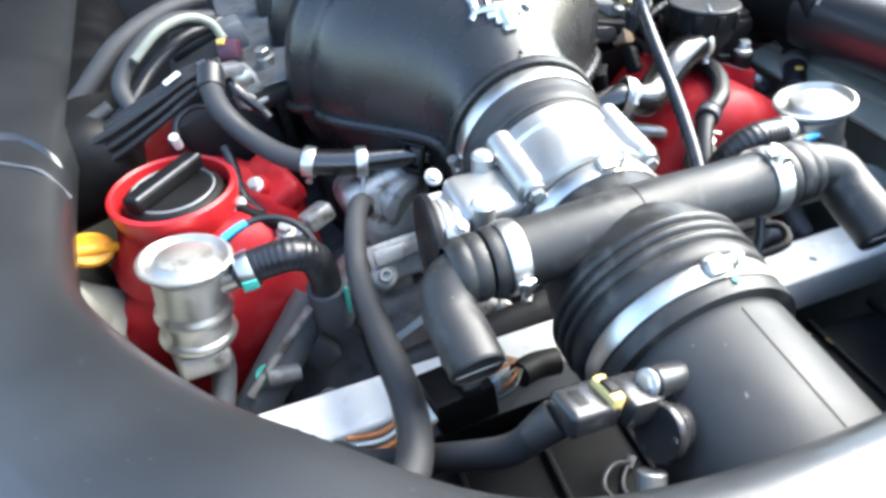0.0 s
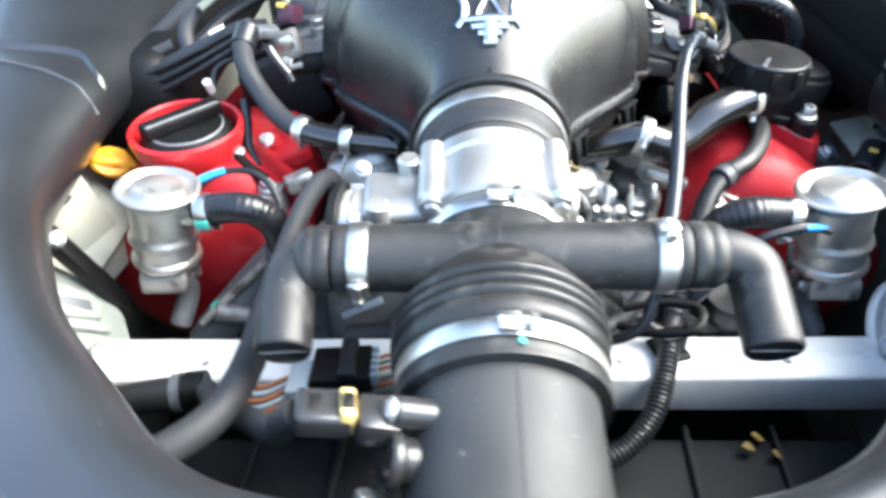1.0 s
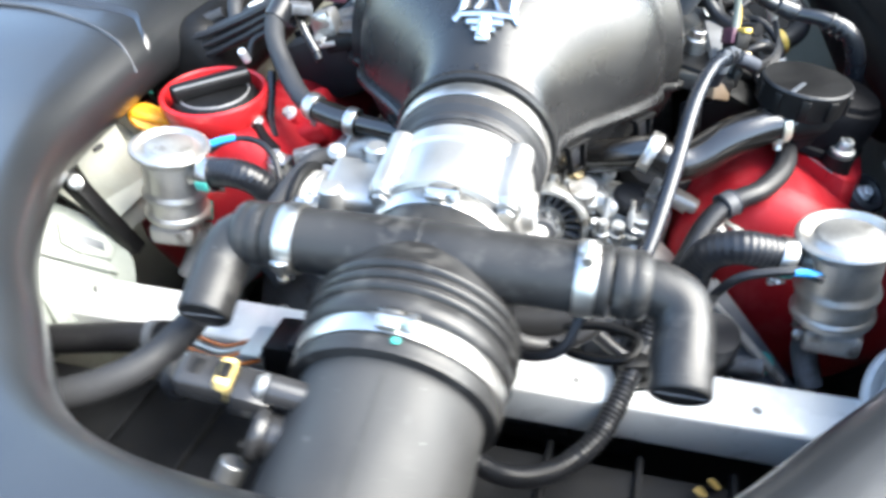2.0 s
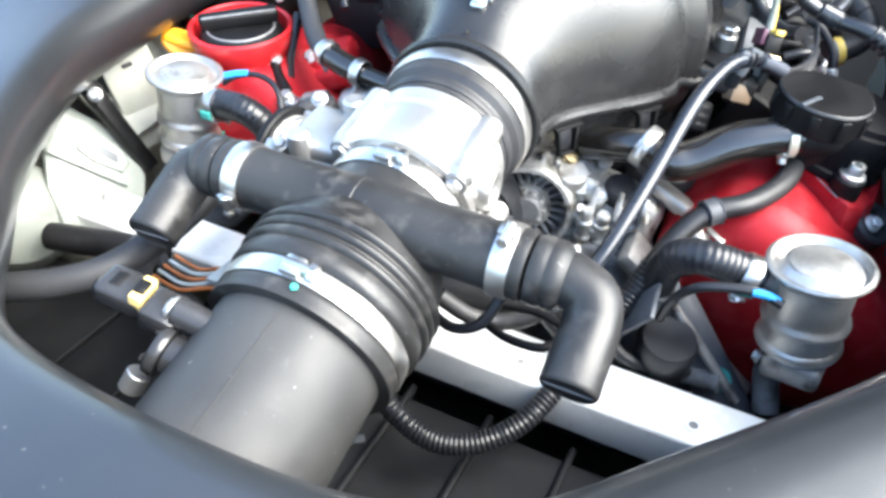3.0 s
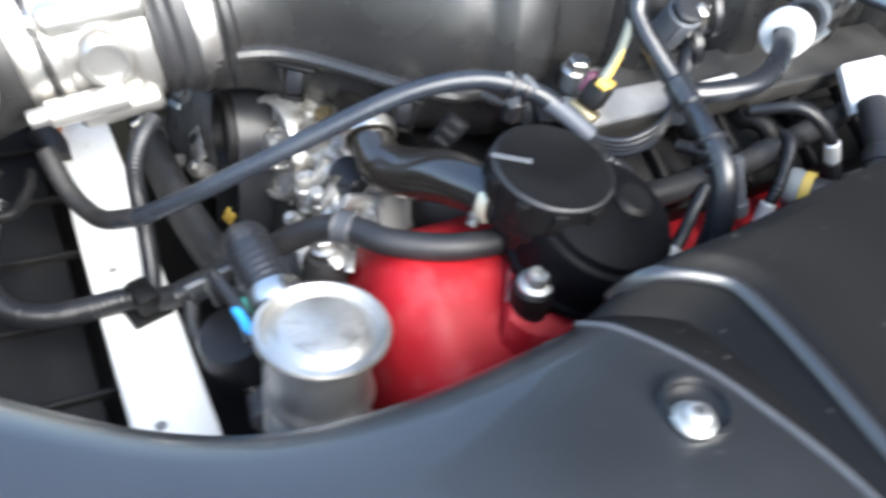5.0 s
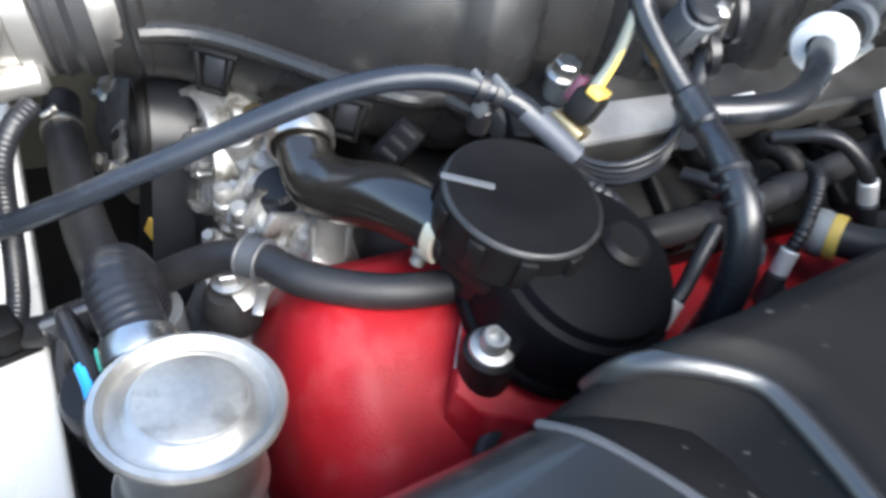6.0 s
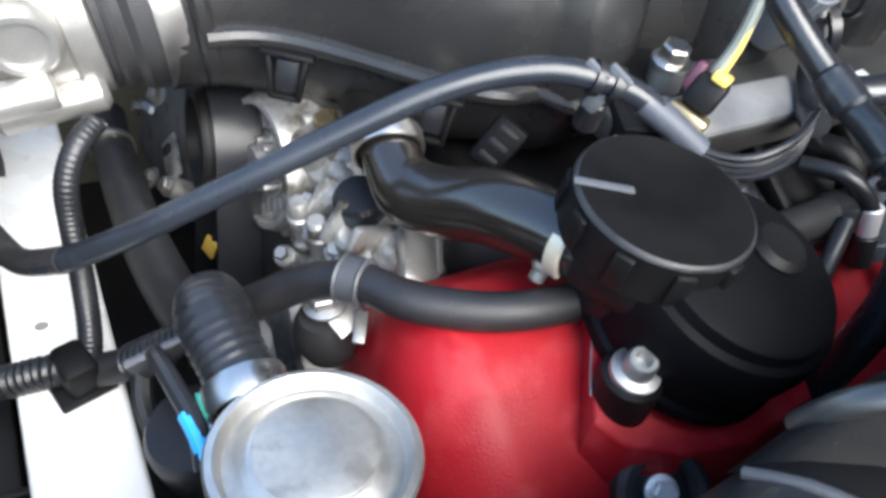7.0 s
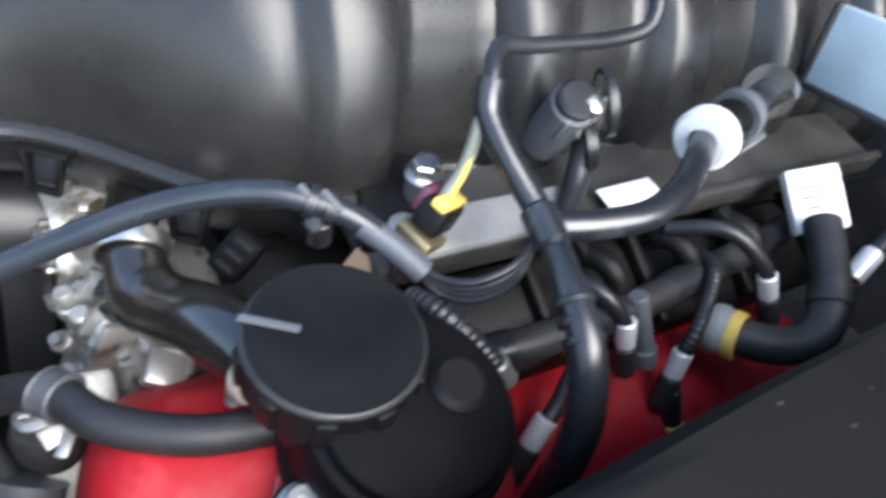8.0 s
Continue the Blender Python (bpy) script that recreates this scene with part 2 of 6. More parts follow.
def bolt_bm(at, way, size=0.005, head=0.005, flange=True, bm=None):
    """A hexagon head on a flange."""
    bm = bm or bmesh.new()
    m = axis(at, way, 15)
    f = size * 1.45
    if flange:
        lathe([(0, 0), (f, 0), (f, 0.0012), (size * 1.05, 0.002), (0, 0.002)], m, 20, bm)
    lathe([(0, 0.0015), (size * 1.08, 0.0015), (size * 1.08, head - 0.0007), (size * 0.9, head), (0, head)], m, 6, bm)
    return bm


def bolt(parent, at, way=(0, 0, 1), size=0.005, head=0.005, material=None, flange=True):
    return part("bolt", bolt_bm(at, way, size, head, flange), material or BOLT, parent)


def clamp(at, way, r, width=0.009, screw=0.0, label="bright steel worm-drive hose clamp"):
    """A band clamp round way, with its screw housing at the given angle from local x."""
    c = thing("hose_clamp", at, label, "clamp", "hose clamps")
    m = axis(at, way)
    w = width / 2
    part("band", lathe([(r, -w), (r + 0.0009, -w), (r + 0.0013, -w * 0.7), (r + 0.0013, w * 0.7), (r + 0.0009, w), (r, w), (r, -w)], m, 48), STEEL, c)
    s = m @ Matrix.Rotation(radians(screw), 4, "Z") @ Matrix.Translation((r + 0.003, 0, 0))
    k = min(1.0, r / 0.03) * 0.5 + 0.5
    part("screw_housing", box((0.0034 * k, 0.009 * k, width * 1.02), s, 0.0012), STEEL, c)
    h = bmesh.new()
    a = s @ Vector((0.0005, -0.0045 * k, 0))
    b = s @ Vector((0.0005, 0.0078 * k, 0))
    rod(a, b, 0.0026 * k, 12, h)
    lathe([(0, 0), (0.0036 * k, 0), (0.0036 * k, 0.0028 * k), (0, 0.0028 * k)], axis(b, b - a), 6, h)
    part("screw", h, STEEL, c)
    return c


def hose(name, pts, r, material, label, category="hose", group="", **kw):
    return single(name, pipe(pts, r, **kw), material, label, category, group)


def smooth(a, b, v):
    t = max(0.0, min(1.0, (v - a) / (b - a)))
    return t * t * (3 - 2 * t)


# ---- setting ----
def plane_bm(x0, y0, x1, y1, z, n=1):
    bm = bmesh.new()
    grid = [[bm.verts.new((x0 + (x1 - x0) * i / n, y0 + (y1 - y0) * j / n, z)) for j in range(n + 1)] for i in range(n + 1)]
    for i in range(n):
        for j in range(n):
            bm.faces.new((grid[i][j], grid[i + 1][j], grid[i + 1][j + 1], grid[i][j + 1]))
    return bm


single("ground", plane_bm(-600, -600, 600, 600, 0, 8), ASPHALT, "dark asphalt ground under the car", "ground", kind="structure")
single("bay_floor", box((0.9, 1.45, 0.02), pose(0, 0.30, 0.56), 0.003), DARK, "dark oily floor of the engine bay", "floor", kind="structure")
# Bulkhead out of view; its extra width blocks low sky from reflections.
single("firewall", box((1.7, 0.02, 1.0), pose(0, 1.03, 0.72), 0.004), DARK, "dark bulkhead out of view behind the engine, widened to block low sky", "wall", kind="structure")
single("wall_left", box((0.012, 0.9, 0.36), pose(-0.335, 0.42, 0.745), 0.003), CREAM, "grey primer inner wing of the engine bay", "wall", kind="structure")
single("wall_right", box((0.012, 0.9, 0.36), pose(0.335, 0.42, 0.745), 0.003), CREAM, "grey primer inner wing of the engine bay", "wall", kind="structure")

# Unseen bonnet, sized and tilted to keep sky out of reflections.
single("bonnet", box((1.46, 1.1, 0.02), Matrix.Translation((0, 1.0, 1.08)) @ Matrix.Rotation(radians(-68), 4, "X") @ Matrix.Translation((0, -0.55, 0)), 0.004), DARK, "unseen raised bonnet, added to block sky over the engine bay", "bonnet", kind="structure")

RIM_Z = 0.953


def side_x(y, s):
    """Where the edge of the opening runs beside the engine."""
    return 0.258 - 0.004 * smooth(0.1, 0.16, y) - 0.03 * max(0.0, y - 0.22) if s > 0 else -0.254 - 0.05 * max(0.0, y - 0.1)


def rim_line():
    """The edge of the cowl opening, from the left rear round the front to the right rear, with its outward way."""
    corners = [(side_x(y, -1), y) for y in (0.78, 0.6, 0.45, 0.3, 0.2, 0.12)]
    corners += [(-0.244, 0.068), (-0.196, -0.014), (-0.150, -0.063), (-0.108, -0.1035), (-0.065, -0.118), (0.0, -0.122)]
    corners += [(0.065, -0.118), (0.110, -0.102), (0.150, -0.062), (0.180, -0.032), (0.218, 0.010), (0.248, 0.052)]
    corners += [(side_x(y, 1), y) for y in (0.10, 0.2, 0.3, 0.45, 0.6, 0.78)]
    pts = [Vector((p.x, p.y)) for p in spline([(x, y, 0.0) for x, y in corners], 0.008)]
    for _ in range(6):
        pts = [pts[0]] + [(a + b * 2 + c) / 4 for a, b, c in zip(pts, pts[1:], pts[2:])] + [pts[-1]]
    ways = []
    for i in range(len(pts)):
        d = (pts[min(i + 1, len(pts) - 1)] - pts[max(i - 1, 0)]).normalized()
        ways.append(Vector((d.y, -d.x)))
    return pts, ways


def strip(profile, lo=0, hi=None):
    pts, ways = rim_line()
    pts, ways = pts[lo:hi], ways[lo:hi]
    bm = bmesh.new()
    rows = []
    for p, w in zip(pts, ways):
        ahead = max(0.0, -w.y)
        drop = -0.004 - 0.005 * max(0.0, -w.x) * (1 - smooth(0.1, 0.2, p.y))
        rows.append([bm.verts.new((p.x + w.x * d, p.y + w.y * d, z + drop - 0.34 * ahead * max(0.0, d - 0.012))) for d, z in profile])
    for a, b in zip(rows, rows[1:]):
        for k in range(len(profile) - 1):
            bm.faces.new((a[k], b[k], b[k + 1], a[k + 1]))
    return bm


cowl = thing("cowl_panel", (0, -0.2, RIM_Z), "grained dark plastic cowl panel round the engine opening", "panel", kind="structure")
RIM_N = len(rim_line()[0])
REAR = next(i for i in range(RIM_N // 2, RIM_N) if rim_line()[0][i].y > 0.185)
LIP = [(0.014, 0.918), (0.006, 0.924), (0.001, 0.935), (0.0, 0.946), (0.001, 0.9525), (0.004, 0.9585), (0.009, 0.963), (0.016, 0.9662), (0.03, 0.970), (0.05, 0.974), (0.09, 0.980), (0.15, 0.984), (0.21, 0.982), (0.25, 0.967), (0.27, 0.93)]
part("panel", strip(LIP, 0, REAR + 1), COVER, cowl, angle=60)
part("rear_lip", strip(LIP, REAR, None), COVER_DIM, cowl, "rear lip of the cowl in plastic darkened for its dark reflections", angle=60)
part("skirt", strip([(0.27, 0.93), (0.275, 0.8), (0.27, 0.3), (0.26, 0.22)]), COVER, cowl, angle=60)

# ---- white cross bar ----
bar = thing("cross_member", (0, 0.05, 0.8), "white painted steel cross member across the bay", "beam")
part("beam", box((0.6, 0.035, 0.03), pose(0, 0.0505, 0.821), 0.003, seg=3), WHITE, bar)
for x in (-0.173, 0.075, 0.173):
    part("hole_rim", lathe([(0.0026, 0.0), (0.0045, 0.0), (0.0045, 0.0007), (0.0026, 0.0009), (0.0026, 0.0)], pose(x, 0.045, 0.836), 20), WHITE, bar)
    part("hole", lathe([(0, 0.0003), (0.0026, 0.0003)], pose(x, 0.045, 0.836), 16), WORN, bar, "dark hole in the beam")


def lamp_bracket(s):
    b = thing("lamp_bracket", (0.265 * s, 0.08, 0.8), "white painted rounded bracket bolted beside the cross member", "bracket", "lamp brackets")
    m = Matrix.Translation((0.264 * s, 0.076, 0.834 if s < 0 else 0.826)) @ Euler((radians(38), radians(24 * s), 0)).to_matrix().to_4x4()
    part("plate", lathe([(0, 0), (0.036, 0), (0.038, 0.002), (0.038, 0.005), (0.036, 0.0065), (0.031, 0.0055), (0.027, 0.003), (0.02, 0.0035), (0, 0.0035)], m, 40), WHITE, b)
    part("web", box((0.03, 0.012, 0.07), Matrix.Translation((0.275 * s, 0.062, 0.818)), 0.004), WHITE, b)
    part("rib", box((0.04, 0.004, 0.004), m @ Matrix.Translation((0, 0.008, 0.005)), 0.0015), WHITE, b)
    for dx, dy in ((0.018, -0.012), (0.004, 0.016)):
        at = m @ Vector((dx * s, dy, 0.004))
        part("rivet", bolt_bm(at, m.to_3x3() @ Vector((0, 0, 1)), 0.0036, 0.004), BOLT, b)
    part("plug", lathe([(0, 0.002), (0.0085, 0.002), (0.009, 0), (0.009, -0.003)], axis((0.236 * s, 0.0495, 0.8435), (-0.2 * s, -0.3, 0.9)), 6), PALE, b, "grey bolt head")
    return b


lamp_bracket(1)

# radiator cover in front of the bar
cover = thing("radiator_cover", (0, -0.1, 0.78), "black moulded plastic cover over the radiator", "cover")
part("tray", box((0.66, 0.34, 0.01), pose(0, -0.145, 0.786), 0.003), TRAY, cover)
for k in range(9):
    part("ridge", box((0.004, 0.17, 0.006), pose(-0.2 + 0.052 * k, -0.052, 0.7925, 0, 0, -4), 0.0015), TRAY, cover)
random.seed(4)
for x, y, z in ((0.150, 0.014, 0.796), (0.166, 0.010, 0.797), (0.158, 0.022, 0.796)):
    bm = bmesh.new()
    n = 7
    rows = [[bm.verts.new((x + 0.009 * (i / n - 0.5), y + 0.0032 * math.sin(math.pi * i / n) * j, z + 0.003 * math.sin(2.4 * i / n + x * 90))) for j in (-1, 0, 1)] for i in range(n + 1)]
    for a, b in zip(rows, rows[1:]):
        for j in range(2):
            bm.faces.new((a[j], b[j], b[j + 1], a[j + 1]))
    bmesh.ops.solidify(bm, geom=bm.faces[:], thickness=0.0004)
    single("leaf", bm, LEAF, "small dry yellow leaf lying on the radiator cover", "leaf", "dry leaves")

# ---- intake tract ----
SLOPE = 0.17
AX = Vector((0, 0.9859, 0.1676))
A0 = Vector((0, 0.03, 0.926))
TRACT = Matrix.Translation(A0) @ AX.to_track_quat("Z", "X").to_matrix().to_4x4()


def on_axis(h):
    return A0 + AX * h


intake = thing("air_intake_tube", on_axis(-0.2), "smooth black plastic air intake tube with a mould seam", "duct")
part("tube", lathe([(0.036, -0.30), (0.0395, -0.30), (0.0397, -0.09), (0.0395, -0.078), (0.037, -0.078), (0.036, -0.30)], TRACT, 72), TUBEPL, intake)
part("seam", box((0.0008, 0.0006, 0.2), Matrix.Translation(on_axis(-0.19) + Vector((0.004, -0.007, 0.0389))) @ AX.to_track_quat("Z", "X").to_matrix().to_4x4(), 0.0004), TUBEPL, intake)

boot = thing("rubber_intake_boot", on_axis(-0.03), "black ribbed rubber intake boot with a cross pipe", "boot")
prof = [(0.034, 0.012), (0.0365, 0.012), (0.037, 0.004), (0.0375, -0.008), (0.0395, -0.018), (0.0425, -0.030), (0.0448, -0.038), (0.0462, -0.0415)]
for k in range(3):
    h = -0.0452 - 0.0058 * k
    prof += [(0.0464, h + 0.0024), (0.0480, h + 0.0016), (0.0486, h + 0.0005), (0.0486, h - 0.0005), (0.0480, h - 0.0016), (0.0464, h - 0.0024)]
prof += [(0.0468, -0.0605), (0.0474, -0.0625), (0.0474, -0.0665), (0.0462, -0.0685), (0.0445, -0.0695), (0.0445, -0.0785), (0.0452, -0.0795), (0.0455, -0.0815), (0.0449, -0.083), (0.0452, -0.0845), (0.0449, -0.0865), (0.039, -0.0868)]
part("bellows", lathe(prof, TRACT, 96), DUCT, boot)
TY, TZ = 0.003, 0.9485
TX0, TX1 = -0.0725, 0.0815


def xlathe(profile, y=TY, z=TZ, seg=40, bm=None):
    return lathe(profile, axis((0, y, z), (1, 0, 0)), seg, bm)


part("cross_pipe", xlathe([(0.0, TX0), (0.0155, TX0), (0.0161, TX0 + 0.0015), (0.0158, TX0 + 0.004), (0.0155, TX0 + 0.006), (0.0155, -0.045), (0.0162, -0.02), (0.0165, 0.0), (0.0162, 0.02), (0.0155, 0.045), (0.0155, TX1 - 0.006), (0.0158, TX1 - 0.004), (0.0161, TX1 - 0.0015), (0.0155, TX1), (0, TX1)]), DUCT, boot)
part("mould_seam", lathe([(0.0163, -0.0005), (0.0169, 0.0), (0.0163, 0.0005)], axis((0.0, TY, TZ), (1, 0, 0)), 48), DUCT, boot)
part("paint_dot", lathe([(0, 0.0), (0.0017, 0.0), (0.0014, 0.0006), (0, 0.0007)], axis(on_axis(-0.0830) + Vector((0.006, -0.006, 0.0450)), (0.1, -0.17, 1)), 12), TEAL, boot, "green paint dot")

clamp(on_axis(-0.0742), AX, 0.0447, 0.0088, 92, "bright steel band clamp round the intake boot")
clamp(on_axis(0.0045), AX, 0.0371, 0.0095, 90, "bright steel band clamp on the throttle body")
clamp(on_axis(0.0815), AX, 0.0436, 0.0100, -12, "bright steel band clamp on the plenum neck")
clamp((-0.0615, TY, TZ), (1, 0, 0), 0.0156, 0.0085, 188, "bright steel clamp on the cross pipe")
clamp((0.0715, TY, TZ), (1, 0, 0), 0.0156, 0.0085, 100, "bright steel clamp on the cross pipe")


def elbow(s, x0, xb, end):
    """A short closed elbow: out of the collar, round the bend and down to a flat capped end."""
    e = thing("elbow_pipe", (xb * s, TY, TZ), "black plastic breather elbow on the cross pipe with a capped end", "pipe", "breather elbows")
    r = 0.0122
    end = Vector(end)
    bend = Vector((xb * s, TY - 0.0125, TZ - 0.0095))
    way = (end - bend).normalized()
    start = Vector((x0 * s, TY, TZ))
    part("pipe", pipe([start, start + Vector((0.010 * s, 0, 0)), Vector(((xb - 0.0115) * s, TY - 0.0008, TZ - 0.0004)), Vector(((xb - 0.0030) * s, TY - 0.0042, TZ - 0.0032)), bend, bend.lerp(end, 0.5), end], r, 32, 0.002), DUCT, e, angle=50)
    part("end_cap", lathe([(r * 0.9, -0.004), (r * 1.005, -0.003), (r * 1.005, 0.0), (r * 0.985, 0.0012), (r * 0.93, 0.0019), (r * 0.86, 0.0020), (r * 0.82, 0.0014), (0, 0.0012)], axis(end, way), 36), DUCT, e)
    part("mould_line", box((0.0007, r * 1.75, 0.0008), axis(end + way * 0.0015, way, 90), 0.0003), WORN, e, "pale mould line")
    part("collar", xlathe([(0.0110, (x0 - 0.004) * s), (0.0148, (x0 - 0.004) * s), (0.0155, (x0 - 0.002) * s), (0.0155, (x0 + 0.0015) * s), (0.0150, (x0 + 0.0025) * s), (0.0149, (x0 + 0.0033) * s), (0.0153, (x0 + 0.0042) * s), (0.0151, (x0 + 0.0075) * s), (0.0140, (x0 + 0.0095) * s), (0.0118, (x0 + 0.0115) * s)]), DUCT, e)
    return e


elbow(-1, 0.078, 0.0940, (-0.0925, -0.0345, 0.9295))
elbow(1, 0.087, 0.1130, (0.1130, -0.0340, 0.9285))

# throttle body
tb = thing("throttle_body", on_axis(0.04), "bright cast aluminium throttle body with motor housing", "throttle body")
part("barrel", lathe([(0.030, 0.006), (0.0365, 0.006), (0.0365, 0.012), (0.0395, 0.0135), (0.0395, 0.018), (0.0375, 0.0195), (0.0375, 0.0465), (0.0395, 0.048), (0.0398, 0.0565), (0.0365, 0.058), (0.0365, 0.075), (0.030, 0.075)], TRACT, 64), ALU, tb)
for ang in (38, 142):
    dx, dz = 0.0395 * math.cos(radians(ang)), 0.0395 * math.sin(radians(ang))
    base = on_axis(0.014) + Vector((dx, 0, 0)) + Vector((0, -0.1676, 0.9859)) * dz
    part("boss", rod(base, base + AX * 0.045, 0.0075, 20, bevel=0.0025), ALU, tb)
    part("bolt", bolt_bm(base - AX * 0.001, -AX, 0.0042, 0.004), BOLT, tb)
for ang in (-38, 218):
    dx, dz = 0.041 * math.cos(radians(ang)), 0.041 * math.sin(radians(ang))
    base = on_axis(0.014) + Vector((dx, 0, 0)) + Vector((0, -0.1676, 0.9859)) * dz
    part("boss", rod(base, base + AX * 0.04, 0.0075, 20, bevel=0.0025), ALU, tb)
# bore cap on the right, motor housing on the left
part("shaft_cap", lathe([(0.0, 0.0), (0.013, 0.0), (0.0125, 0.008), (0.0105, 0.0105), (0.0085, 0.0105), (0.0083, 0.0085), (0, 0.0082)], axis(on_axis(0.034) + Vector((0.033, 0, 0.004)), (1, 0, 0.02)), 32), ALU, tb)
bm = rod(on_axis(0.008) + Vector((0.044, -0.003, -0.0135)), on_axis(0.044) + Vector((0.044, -0.003, -0.0135)), 0.0065, 18, bevel=0.001)
part("stop_screw_boss", bm, ALU, tb)
part("stop_screw", rod(on_axis(0.0) + Vector((0.044, -0.003, -0.0135)), on_axis(0.01) + Vector((0.044, -0.003, -0.0135)), 0.0045, 16), BOLT, tb)
part("motor_housing", box((0.036, 0.036, 0.032), Matrix.Translation(on_axis(0.030) + Vector((-0.050, 0, 0.004))) @ Euler((radians(9.6), 0, 0)).to_matrix().to_4x4(), 0.006, seg=3), ALU, tb)
part("motor_barrel", rod(on_axis(0.024) + Vector((-0.036, 0, -0.004)), on_axis(0.024) + Vector((-0.066, 0, -0.006)), 0.0185, 32, bevel=0.003), ALU, tb)
for dx, dh in ((-0.058, 0.012), (-0.044, 0.046)):
    part("boss", rod(on_axis(dh) + Vector((dx, 0, 0.006)), on_axis(dh) + Vector((dx, -0.002, 0.027)), 0.0062, 18, bevel=0.0015), ALU, tb)
GM = axis(on_axis(0.026) + Vector((-0.066, 0, -0.006)), (-1, 0.06, 0.02))
gc = part("gear_cover", lathe([(0, 0), (0.022, 0), (0.0232, 0.001), (0.0232, 0.0035), (0.0222, 0.0045), (0.0232, 0.0055), (0.0232, 0.0085), (0.0222, 0.0095), (0.0232, 0.0105), (0.0228, 0.0125), (0, 0.0125)], GM, 48), ALU, tb, "grooved alloy end cover")
part("back_plate", lathe([(0, 0.0126), (0.0265, 0.0126), (0.0275, 0.0135), (0.0275, 0.0165), (0.026, 0.018), (0, 0.018)], GM, 48), BLACKPL, tb, "black plastic back plate")
for k in range(4):
    part("cover_lug", box((0.006, 0.007, 0.0115), GM @ Matrix.Rotation(2 * math.pi * (k + 0.5) / 4, 4, "Z") @ Matrix.Translation((0.0238, 0, 0.006)), 0.0015), ALU, gc)
for dy, dz in ((-0.02, 0.016), (0.02, 0.016), (-0.02, -0.03)):
    bolt(tb, on_axis(0.030 + dy) + Vector((-0.070, 0, dz)), (0.2, -0.6, 0.8), 0.0032, 0.004)
for h in (0.0625,):
    part("coupling_ridge", lathe([(0.0365, h - 0.0022), (0.0405, h - 0.0018), (0.0415, h), (0.0405, h + 0.0018), (0.0365, h + 0.0022)], TRACT, 64), RUBBER, tb, "black rubber coupling ridge")
part("coupling", lathe([(0.037, 0.058), (0.0395, 0.058), (0.0405, 0.067), (0.0432, 0.070), (0.0434, 0.072), (0.0434, 0.094), (0.037, 0.094)], TRACT, 64), RUBBER, tb, "black rubber coupling sleeve")

# plenum
plenum = thing("intake_plenum", (0, 0.3, 0.88), "large satin black plastic intake plenum with runner lobes", "plenum")


def plenum_section(y):
    """Half width, crown height and belt height of the plenum at y."""
    zc = A0.z + SLOPE * (y - 0.03)
    t = smooth(0.118, 0.222, y)
    w = 0.0445 + 0.0615 * smooth(0.131, 0.227, y)
    top = zc + 0.044 + (1.043 - zc - 0.044) * (1 - (1 - min(1.0, (y - 0.118) / 0.15)) ** 1.7 if y > 0.118 else 0)
    if y < 0.118:
        w = 0.0445
    lobe = 0.0
    if y > 0.226:
        ph = ((y - 0.226) / 0.084) % 1.0
        lobe = smooth(0.0, 0.1, ph) * (1 - smooth(0.42, 0.52, ph)) * (0.75 + 0.25 * math.sin(math.pi * min(1.0, ph / 0.5)))
        lobe = lobe * 0.019 - 0.006
    return w + lobe, top + lobe * 0.45, min(0.938, zc), zc


rows = []
bm = bmesh.new()
ys = [0.112, 0.115, 0.118] + [0.118 + 0.0045 * k for k in range(1, 120)]
SEG = 40
for y in ys:
    w, top, belt, zc = plenum_section(y)
    mixr = smooth(0.118, 0.19, y)
    row = []
    for k in range(SEG + 1):
        a = math.pi * k / SEG
        e = 1.0 - 0.16 * mixr
        c, s = math.cos(a), math.sin(a)
        x = w * math.copysign(abs(c) ** e, c)
        z = belt + (top - belt) * abs(s) ** (1.0 - 0.12 * mixr)
        row.append((x, y, z))
    low = 0.044 * (1 - mixr) + 0.055 * mixr
    for k in range(1, SEG // 2):
        a = math.pi * k / (SEG // 2)
        c, s = math.cos(a), math.sin(a)
        row.append((-(w - 0.004 * mixr) * c, y, belt - low * abs(s) ** (1 - 0.4 * mixr)))
    rows.append([bm.verts.new(p) for p in row])
for a, b in zip(rows, rows[1:]):
    n = len(a)
    for k in range(n):
        j = (k + 1) % n
        bm.faces.new((a[k], b[k], b[j], a[j]))
bm.faces.new(rows[0])
bm.faces.new(rows[-1])
part("shell", bm, PLENUM, plenum, angle=50)
part("neck_flange", lathe([(0.040, 0.089), (0.0465, 0.089), (0.0478, 0.0905), (0.0478, 0.0935), (0.0465, 0.095), (0.040, 0.098)], TRACT, 64), PLENUM, plenum)
part("mould_tick", box((0.0012, 0.004, 0.0012), Matrix.Translation(on_axis(0.0915) + Vector((0, 0, 0.0478))), 0.0003), PLENUM, plenum)
for s in (-1, 1):
    pts = []
    for k in range(30):
        y = 0.121 + 0.012 * k
        w, top, belt, zc = plenum_section(y)
        pts.append(((w + 0.0006) * s, y, belt - 0.003))
    part("parting_lip", pipe(pts, 0.0042, 10, 0.006), PLENUM, plenum)

# three-pronged silver badge on the crown
badge = thing("plenum_badge", (0, 0.15, 1.0), "chromed three-pronged badge on the black plenum", "badge")


def crown_z(x, y):
    w, top, belt, zc = plenum_section(y)
    mixr = smooth(0.118, 0.19, y)
    c = min(1.0, abs(x) / w) ** (1 / (1.0 - 0.16 * mixr))
    s = math.sqrt(max(0.0, 1 - c * c))
    return belt + (top - belt) * s ** (1.0 - 0.12 * mixr)


